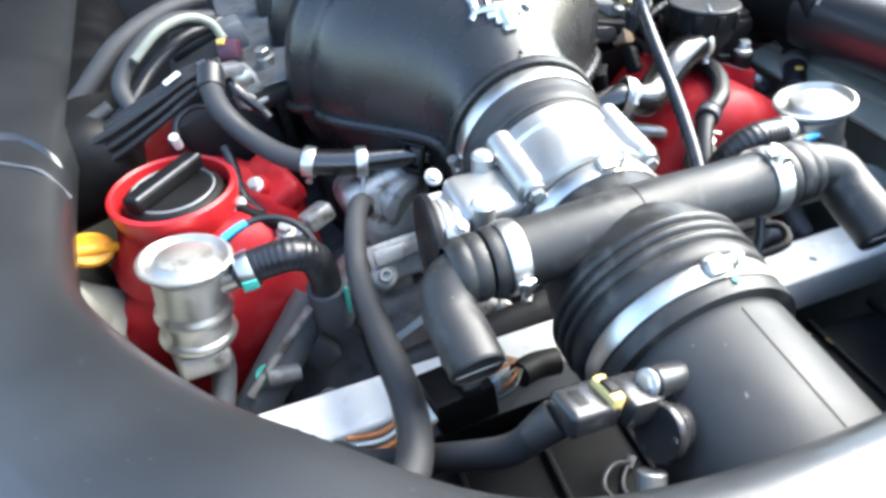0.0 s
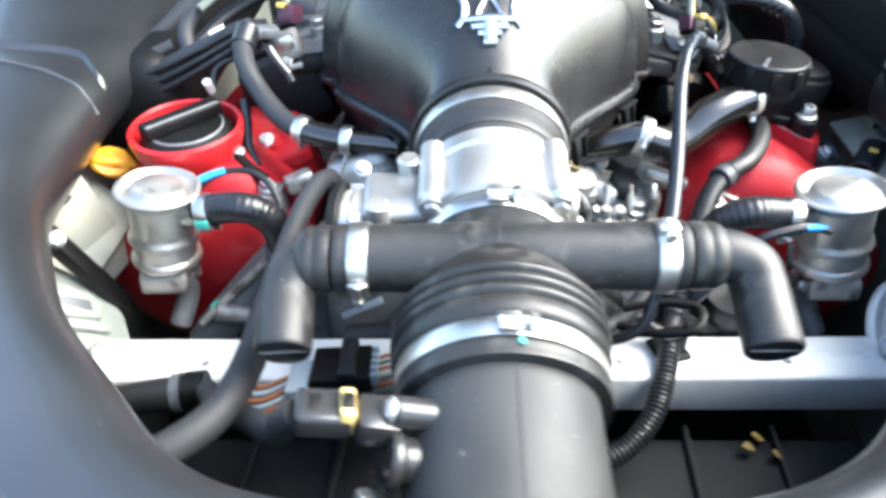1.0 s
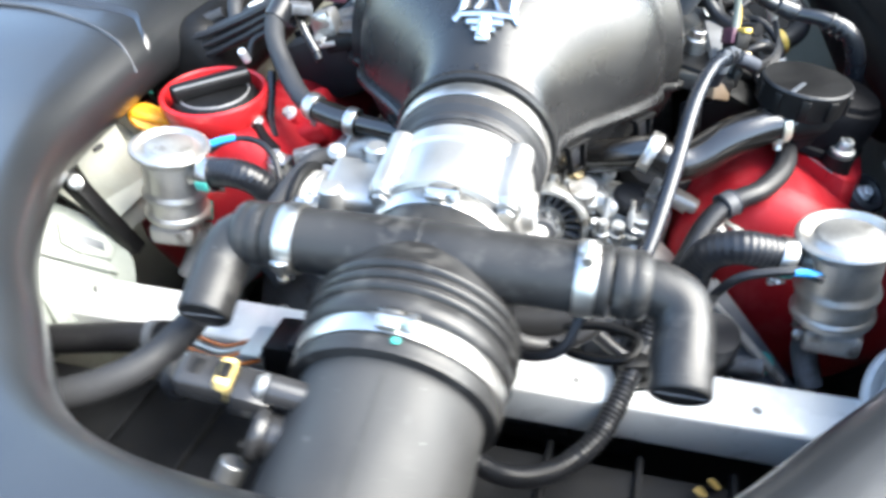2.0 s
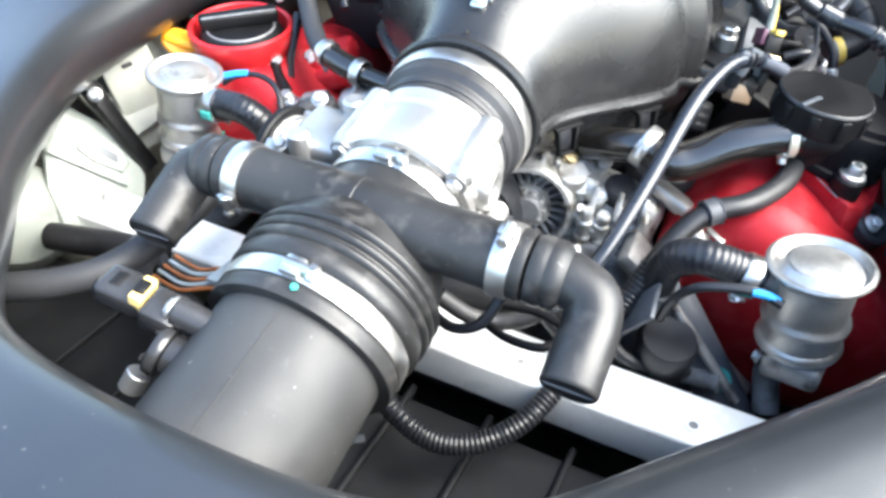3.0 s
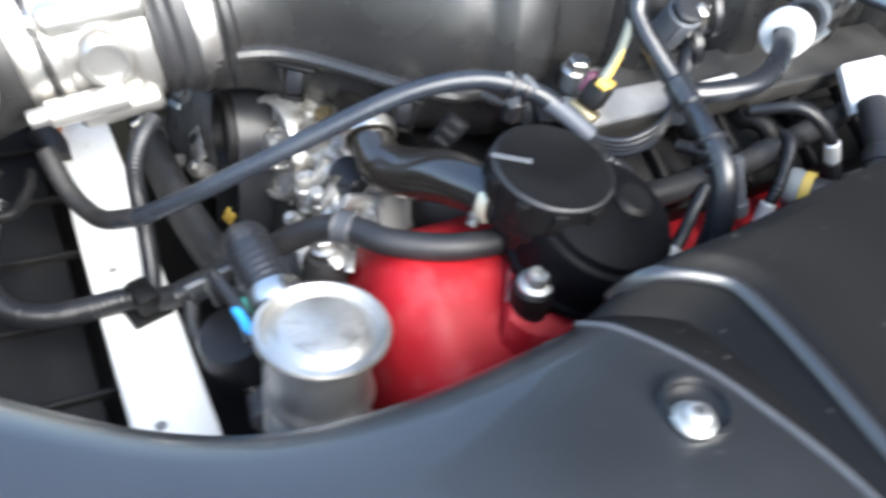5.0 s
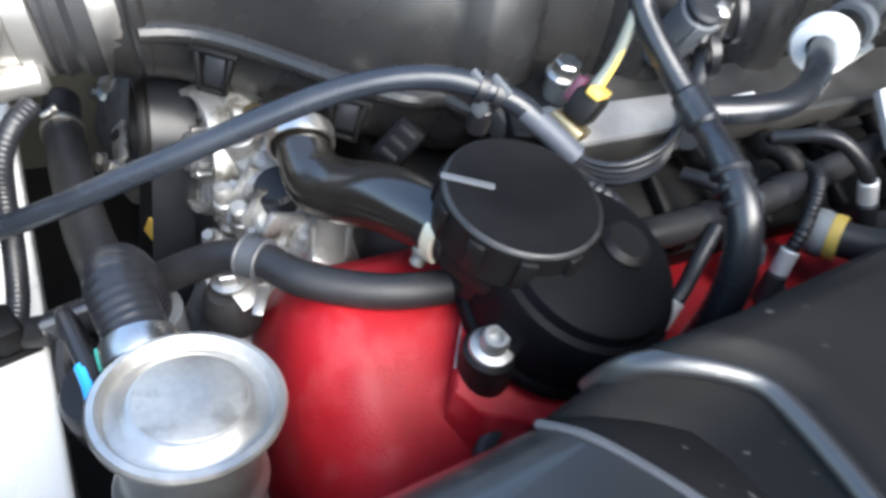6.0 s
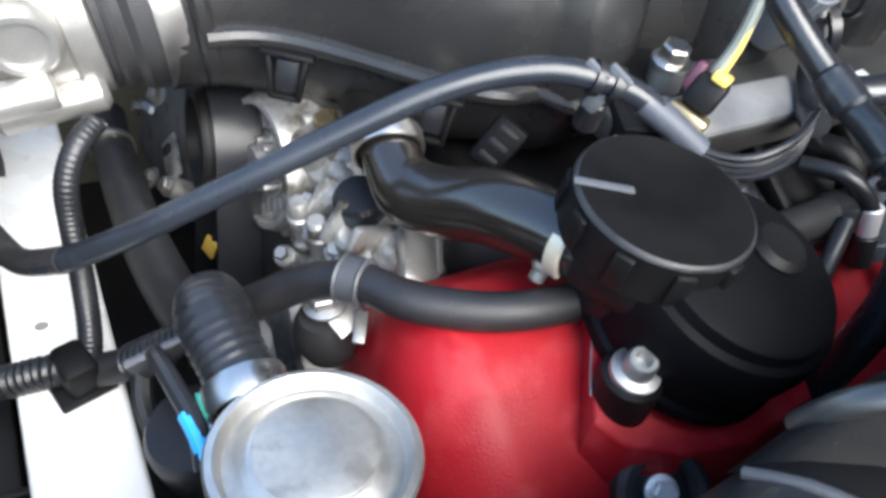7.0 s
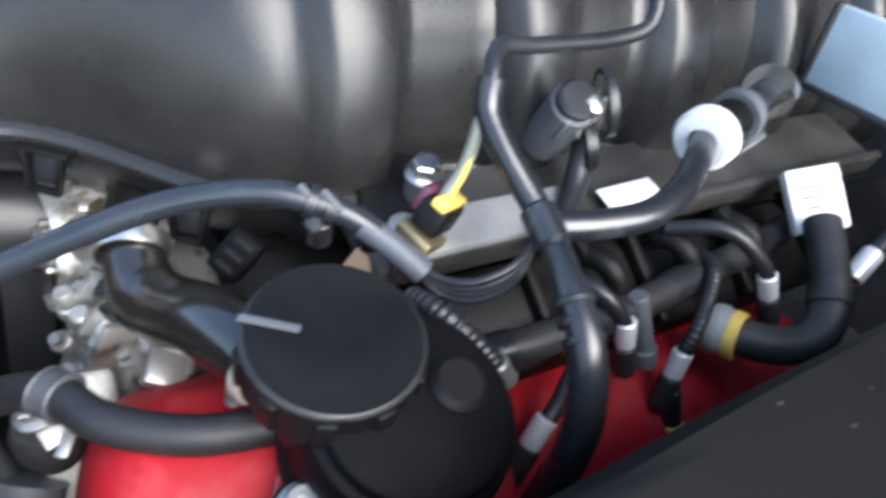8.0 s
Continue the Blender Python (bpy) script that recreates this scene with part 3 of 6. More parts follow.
def badge_bar(name, pts, r):
    line = [(x, y, crown_z(x, y) + 0.0012) for x, y in pts]
    part(name, pipe(line, r, 8, 0.0015, flat=1.0), BADGE, badge)


LY = 0.134
badge_bar("foot", [(-0.0035, LY + 0.0005), (0.0035, LY + 0.0005)], 0.0026)
badge_bar("stem", [(0, LY), (0, LY + 0.010)], 0.0042)
badge_bar("base", [(-0.0065, LY + 0.0055), (0.0065, LY + 0.0055)], 0.0028)
badge_bar("bowl", [(-0.0100, LY + 0.0098), (0, LY + 0.0092), (0.0100, LY + 0.0098)], 0.0030)
badge_bar("cross_piece", [(-0.0150, LY + 0.0150), (0, LY + 0.0135), (0.0150, LY + 0.0150)], 0.0027)
badge_bar("spear_tip", [(0, LY + 0.028), (0, LY + 0.034), (0, LY + 0.042)], 0.0026)
badge_bar("tip_bar", [(-0.0052, LY + 0.0335), (0.0052, LY + 0.0335)], 0.0015)
for s in (-1, 1):
    badge_bar("spear_side", [(0.0, LY + 0.031), (0.0035 * s, LY + 0.0225), (0.0075 * s, LY + 0.0145)], 0.0019)
    badge_bar("side_prong", [(0.0145 * s, LY + 0.0145), (0.0140 * s, LY + 0.022), (0.0160 * s, LY + 0.029), (0.0205 * s, LY + 0.035)], 0.0025)
    badge_bar("hook", [(0.0150 * s, LY + 0.0150), (0.0185 * s, LY + 0.0125)], 0.0022)
    badge_bar("barb", [(0.0165 * s, LY + 0.030), (0.0110 * s, LY + 0.0310)], 0.0016)

# ---- engine block and banks ----
block = thing("engine_block", (0, 0.4, 0.58), "dark grey cast engine block and timing cover", "engine")
part("casting", box((0.30, 0.52, 0.24), pose(0, 0.44, 0.70), 0.02), ENGINE, block)
part("timing_cover", box((0.25, 0.03, 0.22), pose(0, 0.168, 0.745), 0.012, seg=3), ENGINE, block)
for sx in (-1, 1):
    part("cover_wing", box((0.10, 0.014, 0.10), Matrix.Translation((0.125 * sx, 0.142, 0.805)) @ Euler((radians(-22), 0, radians(10 * sx))).to_matrix().to_4x4(), 0.006, seg=3), ENGINE, block)
    part("rib", box((0.006, 0.012, 0.085), Matrix.Translation((0.112 * sx, 0.132, 0.808)) @ Euler((radians(-22), radians(24 * sx), 0)).to_matrix().to_4x4(), 0.002), ENGINE, block)
    for px, pz in ((0.1, 0.79), (0.15, 0.775), (0.135, 0.83)):
        part("bolt", bolt_bm((px * sx, 0.132 + (pz - 0.805) * 0.4, pz), (0, -0.93, 0.37), 0.0045, 0.006), BOLT, block)
part("valley", box((0.22, 0.4, 0.05), pose(0, 0.42, 0.855), 0.01), DARK, block)


def cam_cover(s):
    """One cam cover: a rounded nose in front and a long tilted body."""
    c = thing("cam_cover", (0.205 * s, 0.3, 0.78), "red crackle-painted cam cover of one cylinder bank", "engine cover", "cam covers")
    tilt = radians(40)
    n = Vector((math.sin(tilt) * s, 0, math.cos(tilt)))
    t = Vector((math.cos(tilt) * s, 0, -math.sin(tilt)))
    bm = bmesh.new()
    rows = []
    for k in range(34):
        y = 0.131 + (0.0016 * k if k < 20 else 0.0304 + 0.025 * (k - 19))
        u = min(1.0, (y - 0.131) / 0.03)
        g = max(0.06, math.sqrt(1 - (1 - u) ** 2)) * 0.78 + 0.22 * min(1.0, u * 6)
        a, b = 0.083 * g, 0.058 * g
        back = smooth(0.235, 0.30, y)
        a, b = a * (1 - 0.1 * back), b * (1 - 0.22 * back)
        mid = Vector((0.205 * s + 0.012 * s * back, y, 0.833 - 0.010 * back - 0.03 * smooth(0.4, 0.5, y)))
        row = []
        for j in range(40):
            f = 2 * math.pi * j / 40
            cc, ss = math.cos(f), math.sin(f)
            e = 0.72
            row.append(bm.verts.new(mid + t * a * math.copysign(abs(cc) ** e, cc) + n * b * math.copysign(abs(ss) ** e, ss)))
        rows.append(row)
    for p, q in zip(rows, rows[1:]):
        for j in range(40):
            i = (j + 1) % 40
            bm.faces.new((p[j], q[j], q[i], p[i]))
    bm.faces.new(rows[0])
    bm.faces.new(rows[-1])
    part("shell", bm, RED, c, angle=60)
    # front seam flange
    part("flange", box((0.012, 0.03, 0.13), Matrix.Translation((0.158 * s, 0.142, 0.822)) @ Matrix.Rotation(radians(-50 * s), 4, "Y"), 0.004), ALUD, c, "dull alloy joint flange")
    return c, n, t


cam_cover(-1)
cam_cover(1)


def air_valve(s, y):
    """Round two-part valve with a dished lid."""
    v = thing("air_valve", (0.211 * s, y, 0.84), "zinc-plated round secondary air valve with a dished lid", "valve", "air valves")
    up = Vector((-0.14 * s, 0.03, 0.99)).normalized()
    m = axis((0.204 * s, y, 0.920), up)
    k = 0.885
    lid = part("lid", lathe([(r * k, h) for r, h in ((0, 0.0), (0.0172, 0.0), (0.0184, -0.0006), (0.0204, -0.0024), (0.0226, -0.0036), (0.0240, -0.0038), (0.0249, -0.0030), (0.0254, -0.0008), (0.0262, 0.0), (0.0282, -0.0004), (0.0289, -0.0014), (0.0288, -0.0028), (0.0276, -0.0038), (0.0240, -0.0062), (0.0216, -0.011), (0, -0.011))], m, 64), ZINC, v)
    part("disc", lathe([(0, 0.0006), (0.0160 * k, 0.0006), (0.0168 * k, 0.0002), (0.0168 * k, -0.0004)], m, 48), LIDGREY, lid, "dull brushed grey centre disc")
    part("body", lathe([(r * 0.95, h) for r, h in ((0, -0.009), (0.0214, -0.009), (0.0206, -0.014), (0.0204, -0.0295), (0.0209, -0.0318), (0.0226, -0.0335), (0.0232, -0.0355), (0.0226, -0.0375), (0.0207, -0.039), (0.0204, -0.0465), (0.0209, -0.0485), (0.0227, -0.050), (0.0233, -0.052), (0.0227, -0.054), (0.0204, -0.0555), (0, -0.0555))], m, 56), ZINC, v)
    part("foot", box((0.034, 0.03, 0.016), m @ Matrix.Translation((0, 0.002, -0.066)), 0.004, seg=3), ALUD, v, "dull alloy foot")
    part("stem", pipe([m @ Vector((0.0, -0.008, -0.07)), m @ Vector((0.0, -0.01, -0.085)), m @ Vector((0.01 * s, -0.004, -0.105))], 0.0075, 14), ENGINE, v, "grey outlet pipe")
    bolt(v, m @ Vector((-0.012 * s, -0.013, -0.074)), m.to_3x3() @ Vector((0, -0.4, -1)), 0.0036, 0.006)
    bolt(v, m @ Vector((0.012, -0.014, -0.064)), m.to_3x3() @ Vector((0, -1, 0.2)), 0.003, 0.004)
    # side nozzle towards the engine's middle
    part("nozzle", rod((0.19 * s, y - 0.004, 0.9005), (0.170 * s, y - 0.008, 0.9065), 0.0078, 20), ZINC, v)
    part("paint_mark", box((0.006, 0.0014, 0.016), m @ Matrix.Translation((-0.016 * s, -0.0175, -0.062)) @ Matrix.Rotation(radians(40 * s), 4, "Z"), 0.0005), TEAL, v, "smeared green paint mark")
    return v


air_valve(-1, 0.115)
air_valve(1, 0.103)


def valve_hose(s, y):
    h = thing("air_valve_hose", (0.14 * s, y, 0.85), "black corrugated hose from the air valve", "hose", "air valve hoses")
    part("hose", pipe([(0.180 * s, y - 0.006, 0.9035), (0.168 * s, y - 0.008, 0.9075), (0.150 * s, y - 0.010, 0.9095), (0.138 * s, y - 0.007, 0.901), (0.134 * s, y - 0.002, 0.885), (0.134 * s, y, 0.868)], 0.0098, 22, pitch=0.0031, depth=0.0005), LOOM, h)
    part("cuff", rod((0.134 * s, y, 0.874), (0.133 * s, y + 0.004, 0.842), 0.0125, 20), GREYPL, h, "grey rubber cuff")
    part("tag", box((0.003, 0.003, 0.02), Matrix.Translation((0.124 * s, y - 0.01, 0.866) if s < 0 else (0.143, 0.091, 0.841)), 0.001), TEAL, h, "green tag")
    c = clamp((0.1745 * s, y - 0.0075, 0.9050), (s, 0, -0.2), 0.0103, 0.008, 230, "pale clamp with green paint on the valve hose")
    part("paint_mark", box((0.0085, 0.0012, 0.006), Matrix.Translation((0.1745 * s, y - 0.0193, 0.9030)), 0.0004), TEAL, c, "green paint mark")
    return h


valve_hose(-1, 0.115)
valve_hose(1, 0.103)

# oil filler on the left bank
filler = thing("oil_filler", (-0.205, 0.181, 0.88), "red painted oil filler neck with a black screw cap", "oil filler")
FM = axis((-0.206, 0.181, 0.9275), (0.02, -0.05, 1))
part("neck", lathe([(0.0335, -0.011), (0.0345, -0.003), (0.0348, 0.0), (0.0365, 0.0012), (0.0385, 0.0), (0.0388, -0.004), (0.0372, -0.0125), (0.0345, -0.018), (0.032, -0.024), (0.034, -0.03), (0.04, -0.04), (0.046, -0.055), (0.0, -0.055)], FM, 56), REDSAT, filler)
cap = part("cap", lathe([(0, -0.001), (0.026, -0.001), (0.0285, -0.002), (0.030, -0.004), (0.030, -0.009), (0.033, -0.0105), (0.0338, -0.014), (0, -0.014)], FM, 56), BLACKPL, filler, "black plastic screw cap")
HM = FM @ Matrix.Rotation(radians(24), 4, "Z")
bm = box((0.058, 0.013, 0.011), HM @ Matrix.Translation((0, 0.004, 0.0035)), 0.003, seg=3)
part("grip", bm, BLACKPL, cap)
part("grip_edge", box((0.054, 0.0016, 0.0012), HM @ Matrix.Translation((0, -0.001, 0.0088)), 0.0005), WORN, cap, "worn pale edge")
part("arc", lathe([(0.024, -0.001), (0.0248, 0.0002), (0.0256, -0.001)], FM, 40), WORN, cap)
part("shoulder", lathe([(0, -0.02), (0.034, -0.02), (0.042, -0.03), (0.05, -0.05), (0, -0.05)], FM, 40), RED, filler)

# dipstick handle
dip = thing("dipstick", (-0.262, 0.173, 0.87), "orange plastic dipstick handle on a black tube", "dipstick")
DM = Matrix.Translation((-0.262, 0.173, 0.904)) @ Euler((radians(60), radians(20), radians(20))).to_matrix().to_4x4()
part("handle", lathe([(0, -0.004), (0.012, -0.004), (0.0145, -0.002), (0.0145, 0.002), (0.012, 0.004), (0.005, 0.0025), (0, 0.0025)], DM @ Matrix.Diagonal((1.0, 0.72, 1, 1)), 24), ORANGE, dip)
part("grip_rib", box((0.029, 0.006, 0.011), DM @ Matrix.Translation((0.002, 0, 0)), 0.0025), ORANGE, dip)
part("stalk", pipe([(-0.263, 0.176, 0.897), (-0.262, 0.182, 0.88), (-0.255, 0.19, 0.84)], 0.004, 10), BLACKPL, dip)

# oil separator on the right bank
sep = thing("oil_separator", (0.207, 0.222, 0.9), "matt black plastic oil separator with a round screw lid", "oil separator")
SU = Vector((0.06, -0.02, 1.0)).normalized()
SM = axis((0.1895, 0.2075, 0.9595), SU)
lid = part("lid", lathe([(0, 0), (0.0250, 0), (0.0260, -0.0012), (0.0260, -0.016), (0.0250, -0.0172), (0, -0.0172)], SM, 56), BLACKPL, sep)
for k in range(10):
    a = 2 * math.pi * (k + 0.3) / 10
    part("grip_lug", box((0.003, 0.006, 0.012), SM @ Matrix.Translation((0.0260 * math.cos(a), 0.0260 * math.sin(a), -0.009)) @ Matrix.Rotation(a, 4, "Z"), 0.001), BLACKPL, lid)
part("edge_line", lathe([(0.0250, 0.0001), (0.0255, -0.0001), (0.0260, -0.0006), (0.0263, -0.0014), (0.0258, -0.0015)], SM, 56), EDGEPL, lid, "rim painted paler for the light on its chamfer")
part("index_mark", box((0.017, 0.0026, 0.0009), Matrix.Translation((0.1812, 0.1912, 0.9603)) @ Matrix.Rotation(radians(58), 4, "Z"), 0.0003), GREYPL, lid, "grey moulded index line")
BM = axis((0.2115, 0.2255, 0.9480), (0.22, 0.02, 0.97))
part("body", lathe([(0, 0.001), (0.0270, 0.001), (0.0285, 0.0), (0.0295, -0.0035), (0.0318, -0.0045), (0.0332, -0.008), (0.0336, -0.014), (0.0332, -0.0285), (0.0346, -0.030), (0.0350, -0.0335), (0.0334, -0.0355), (0, -0.040)], BM, 48), DEEPPL, sep)
part("throat", lathe([(0, 0.0), (0.0215, 0.0), (0.0222, -0.014), (0.021, -0.026), (0, -0.026)], axis((0.1935, 0.2125, 0.9440), SU), 40), BLACKPL, sep)
part("knob", lathe([(0, 0.009), (0.007, 0.009), (0.0092, 0.007), (0.0098, 0), (0.0098, -0.01), (0, -0.01)], axis((0.209, 0.2385, 0.943), (0.2, 0.05, 0.97)), 28), BLACKPL, sep)
part("foot", rod((0.217, 0.193, 0.903), (0.2165, 0.1925, 0.916), 0.0093, 26, bevel=0.002), BLACKPL, sep)
part("sleeve", rod((0.216, 0.193, 0.900), (0.2170, 0.1915, 0.9215), 0.0090, 28, bevel=0.0015), BLACKPL, sep)
part("bolt", lathe([(0, 0.0045), (0.0022, 0.0045), (0.0025, 0.0078), (0.0038, 0.0078), (0.0044, 0.0070), (0.0047, 0.0024), (0.0072, 0.0016), (0.0074, 0.0), (0, 0)], axis((0.2172, 0.1912, 0.9215), (0.1, -0.1, 1)), 28), BOLT, sep, "grey steel flange bolt with a socket head")
part("outlet", rod((0.206, 0.2045, 0.9370), (0.1815, 0.1953, 0.9354), 0.0120, 28, bevel=0.0015), BLACKPL, sep)
pad_plan = [(0.186, 0.200), (0.198, 0.1935), (0.2085, 0.1865), (0.2205, 0.1795), (0.2290, 0.1855), (0.2380, 0.2035), (0.2430, 0.228), (0.240, 0.262), (0.2, 0.27), (0.188, 0.25)]


def pad_top(x, y):
    return 0.9200 - 0.38 * (x - 0.189)


bm = bmesh.new()
base = [bm.verts.new((x + 0.004, y - 0.001, pad_top(x, y) - 0.036)) for x, y in pad_plan]
roof = [bm.verts.new((x, y, pad_top(x, y))) for x, y in pad_plan]
top_face = bm.faces.new(roof)
for k in range(len(pad_plan)):
    n = (k + 1) % len(pad_plan)
    bm.faces.new((base[k], base[n], roof[n], roof[k]))
bmesh.ops.bevel(bm, geom=list(top_face.edges), offset=0.0014, segments=3, affect="EDGES", profile=0.5)
bmesh.ops.recalc_face_normals(bm, faces=bm.faces[:])
pad = part("mounting_pad", bm, RED, sep, "red painted mounting pad")
part("worn_edge", pipe([(0.1990, 0.1927, pad_top(0.199, 0) - 0.0008), (0.2085, 0.1862, pad_top(0.2085, 0) - 0.0008), (0.2140, 0.1829, pad_top(0.214, 0) - 0.0008)], 0.00035, 8), WORN, pad, "pale worn paint edge")

# large glossy hose to the separator
bh = thing("breather_hose", (0.14, 0.18, 0.91), "glossy black breather hose to the oil separator", "hose")
part("hose", pipe([(0.066, 0.176, 0.908), (0.084, 0.171, 0.9145), (0.1015, 0.1692, 0.9190), (0.119, 0.1695, 0.9135), (0.132, 0.1750, 0.9165), (0.149, 0.1832, 0.9265), (0.166, 0.1900, 0.9325), (0.1785, 0.1942, 0.9350), (0.187, 0.1974, 0.9360)], lambda u: 0.0108 + 0.0018 * smooth(0.33, 0.45, u) - 0.0012 * smooth(0.7, 0.95, u), 32, 0.003), SHINY, bh)
part("paint_dot", lathe([(0, 0.0), (0.0016, 0.0), (0.0012, 0.0005), (0, 0.0006)], axis((0.163, 0.1812, 0.9392), (-0.2, -0.6, 0.8)), 10), BRASSY, bh, "yellowish paint dot")
clamp((0.1025, 0.1690, 0.9195), (1, -0.25, -0.3), 0.0122, 0.0075, 150, "bright clamp on the breather hose")
c2 = thing("hose_clamp", (0.178, 0.1940, 0.9350), "dark band clamp with a pale yellowish buckle and worm screw", "clamp", "hose clamps")
CM = axis((0.1782, 0.1941, 0.9350), (0.92, 0.34, 0.16))
part("band", lathe([(0.0112, -0.0022), (0.0118, -0.0022), (0.0120, 0.0), (0.0118, 0.0022), (0.0112, 0.0022)], CM, 40), SHINY, c2)
bm = bmesh.new()
along = Vector((0.92, 0.34, 0.16)).normalized()
rows = []
for k in range(9):
    a = radians(-38 + 9 * k)
    way = Vector((0.25, -0.93, 0.0)).normalized() * math.cos(a) + Vector((-0.13, -0.03, 0.99)).normalized() * math.sin(a)
    rows.append([bm.verts.new(Vector((0.1782, 0.1941, 0.9350)) + way * r + along * h) for r, h in ((0.0114, -0.0026), (0.0126, -0.0026), (0.0131, -0.0020), (0.0131, 0.0020), (0.0126, 0.0026), (0.0114, 0.0026))])
for a, b in zip(rows, rows[1:]):
    for k in range(6):
        j = (k + 1) % 6
        bm.faces.new((a[k], b[k], b[j], a[j]))
bm.faces.new(rows[0])
bm.faces.new(rows[-1][::-1])
bmesh.ops.recalc_face_normals(bm, faces=bm.faces[:])
part("buckle", bm, BUCKLE, c2, "pale yellowish zinc buckle")
part("worm_screw", rod((0.1772, 0.1858, 0.9295), (0.1785, 0.1830, 0.9220), 0.0027, 12, bevel=0.0006), STEEL, c2, "bright steel worm screw")
part("screw_head", lathe([(0, 0.003), (0.0034, 0.003), (0.0040, 0.002), (0.0040, 0), (0, 0)], axis((0.1775, 0.1853, 0.9285), (0.18, -0.34, -0.92)), 6), STEEL, c2, "hexagonal screw head")

sb = thing("slotted_connector", (0.127, 0.194, 0.93), "black slotted plastic connector block behind the breather hose", "connector")
SBM = pose(0.1255, 0.2, 0.931, -30, 20, 35)
part("body", box((0.013, 0.009, 0.019), SBM, 0.002), DEEPPL, sb)
for k in range(3):
    part("slot", box((0.008, 0.0096, 0.003), SBM @ Matrix.Translation((0, 0, 0.0055 - 0.0055 * k)), 0.0008), BLACKPL, sb, "dark slot")

# ---- front of the engine ----
pump = thing("water_pump", (0.085, 0.17, 0.82), "bright cast alloy water pump with bolt bosses", "pump")
part("housing", box((0.066, 0.045, 0.06), pose(0.088, 0.178, 0.852, -20, 10, 0), 0.01, seg=3), PUMPAL, pump)
part("spout", rod((0.062, 0.168, 0.868), (0.064, 0.156, 0.897), 0.0095, 20), ALUD, pump)
for k, (x, y, z, r, n) in enumerate(((0.074, 0.152, 0.872, 0.0055, 0.016), (0.086, 0.15, 0.866, 0.006, 0.018), (0.10, 0.155, 0.868, 0.0068, 0.014), (0.112, 0.162, 0.872, 0.0055, 0.012), (0.078, 0.14, 0.848, 0.005, 0.016), (0.094, 0.142, 0.845, 0.0062, 0.014), (0.106, 0.15, 0.848, 0.005, 0.012), (0.066, 0.17, 0.894, 0.0045, 0.014), (0.08, 0.176, 0.898, 0.005, 0.012))):
    w = Vector((0.25, -0.45, 0.8)).normalized()
    p = Vector((x, y, z))
    part("bolt_boss", rod(p - w * n, p, r, 16, bevel=0.001), PUMPAL, pump)
    part("bolt", bolt_bm(p, w, r * 0.62, 0.004, False), BOLT, pump)
for k in range(4):
    part("web", box((0.004, 0.03, 0.02), pose(0.068 + 0.014 * k, 0.165, 0.876, -25, 0, 10 * k - 15), 0.0015), PUMPAL, pump)
for x, y, z, r in ((0.0795, 0.1455, 0.874, 0.0052), (0.0895, 0.1500, 0.871, 0.0056), (0.1035, 0.1600, 0.873, 0.0092)):
    part("hose_stub", lathe([(0, 0.006), (r * 0.6, 0.006), (r * 0.8, 0.0045), (r * 0.8, -0.002), (r, -0.003), (r * 1.08, -0.006), (r, -0.009), (r * 0.86, -0.010), (r * 0.86, -0.016), (r * 1.15, -0.018), (r * 1.15, -0.028), (0, -0.028)], axis((x, y, z), (0.05, -0.2, 0.97)), 22), PUMPAL, pump)
part("shoulder", lathe([(0, 0.010), (0.009, 0.010), (0.014, 0.006), (0.0165, -0.004), (0.018, -0.02), (0, -0.02)], axis((0.066, 0.168, 0.884), (0.25, -0.35, 0.9)), 28), PUMPAL, pump)
part("neck", rod((0.070, 0.166, 0.885), (0.088, 0.160, 0.878), 0.0085, 20, bevel=0.002), PUMPAL, pump)
bf = thing("brass_fitting", (0.058, 0.165, 0.89), "brown and yellowish brass fitting above the pump", "fitting")
part("nut", lathe([(0, 0.004), (0.005, 0.004), (0.0058, 0.003), (0.0058, -0.003), (0, -0.003)], axis((0.0585, 0.165, 0.8995), (0.3, -0.3, 0.9)), 6), BRASSY, bf)
part("stem", rod((0.0585, 0.165, 0.8975), (0.0565, 0.167, 0.884), 0.0042, 14), COPPER, bf, "brown stem")
part("sender", lathe([(0, 0.008), (0.009, 0.008), (0.0105, 0.006), (0.0105, -0.004), (0, -0.004)], axis((0.094, 0.166, 0.884), (0.1, -0.3, 0.9)), 28), LOOM, pump, "black round sensor cap")

alt = thing("alternator", (0.03, 0.17, 0.82), "dull alloy alternator with cooling slots", "alternator")
AM = axis((0.040, 0.149, 0.868), (0.12, -1, 0.14)) @ Matrix.Diagonal((0.74, 0.74, 1, 1))
part("housing", lathe([(0, 0.002), (0.018, 0.002), (0.021, 0.004), (0.0212, -0.006), (0.0355, -0.006), (0.036, 0.009), (0.0395, 0.009), (0.042, 0.005), (0.043, -0.002), (0.043, -0.04), (0, -0.04)], AM, 48), PUMPAL, alt)
for k in range(22):
    a = 2 * math.pi * k / 22
    # Inner fins darker than the housing: its inner shade is in their colour.
    part("cooling_fin", box((0.016, 0.0030, 0.008), AM @ Matrix.Rotation(a, 4, "Z") @ Matrix.Translation((0.0285, 0, -0.0015)), 0.001), ENGINE, alt, "inner fin coloured dark for the shade inside the housing")
    part("rim_fin", box((0.0075, 0.0055, 0.020), AM @ Matrix.Rotation(a, 4, "Z") @ Matrix.Translation((0.0450, 0, -0.011)), 0.0012), PUMPAL, alt)
part("hub", lathe([(0, 0.012), (0.012, 0.012), (0.014, 0.008), (0.014, 0.0), (0, 0)], AM, 28), ENGINE, alt)
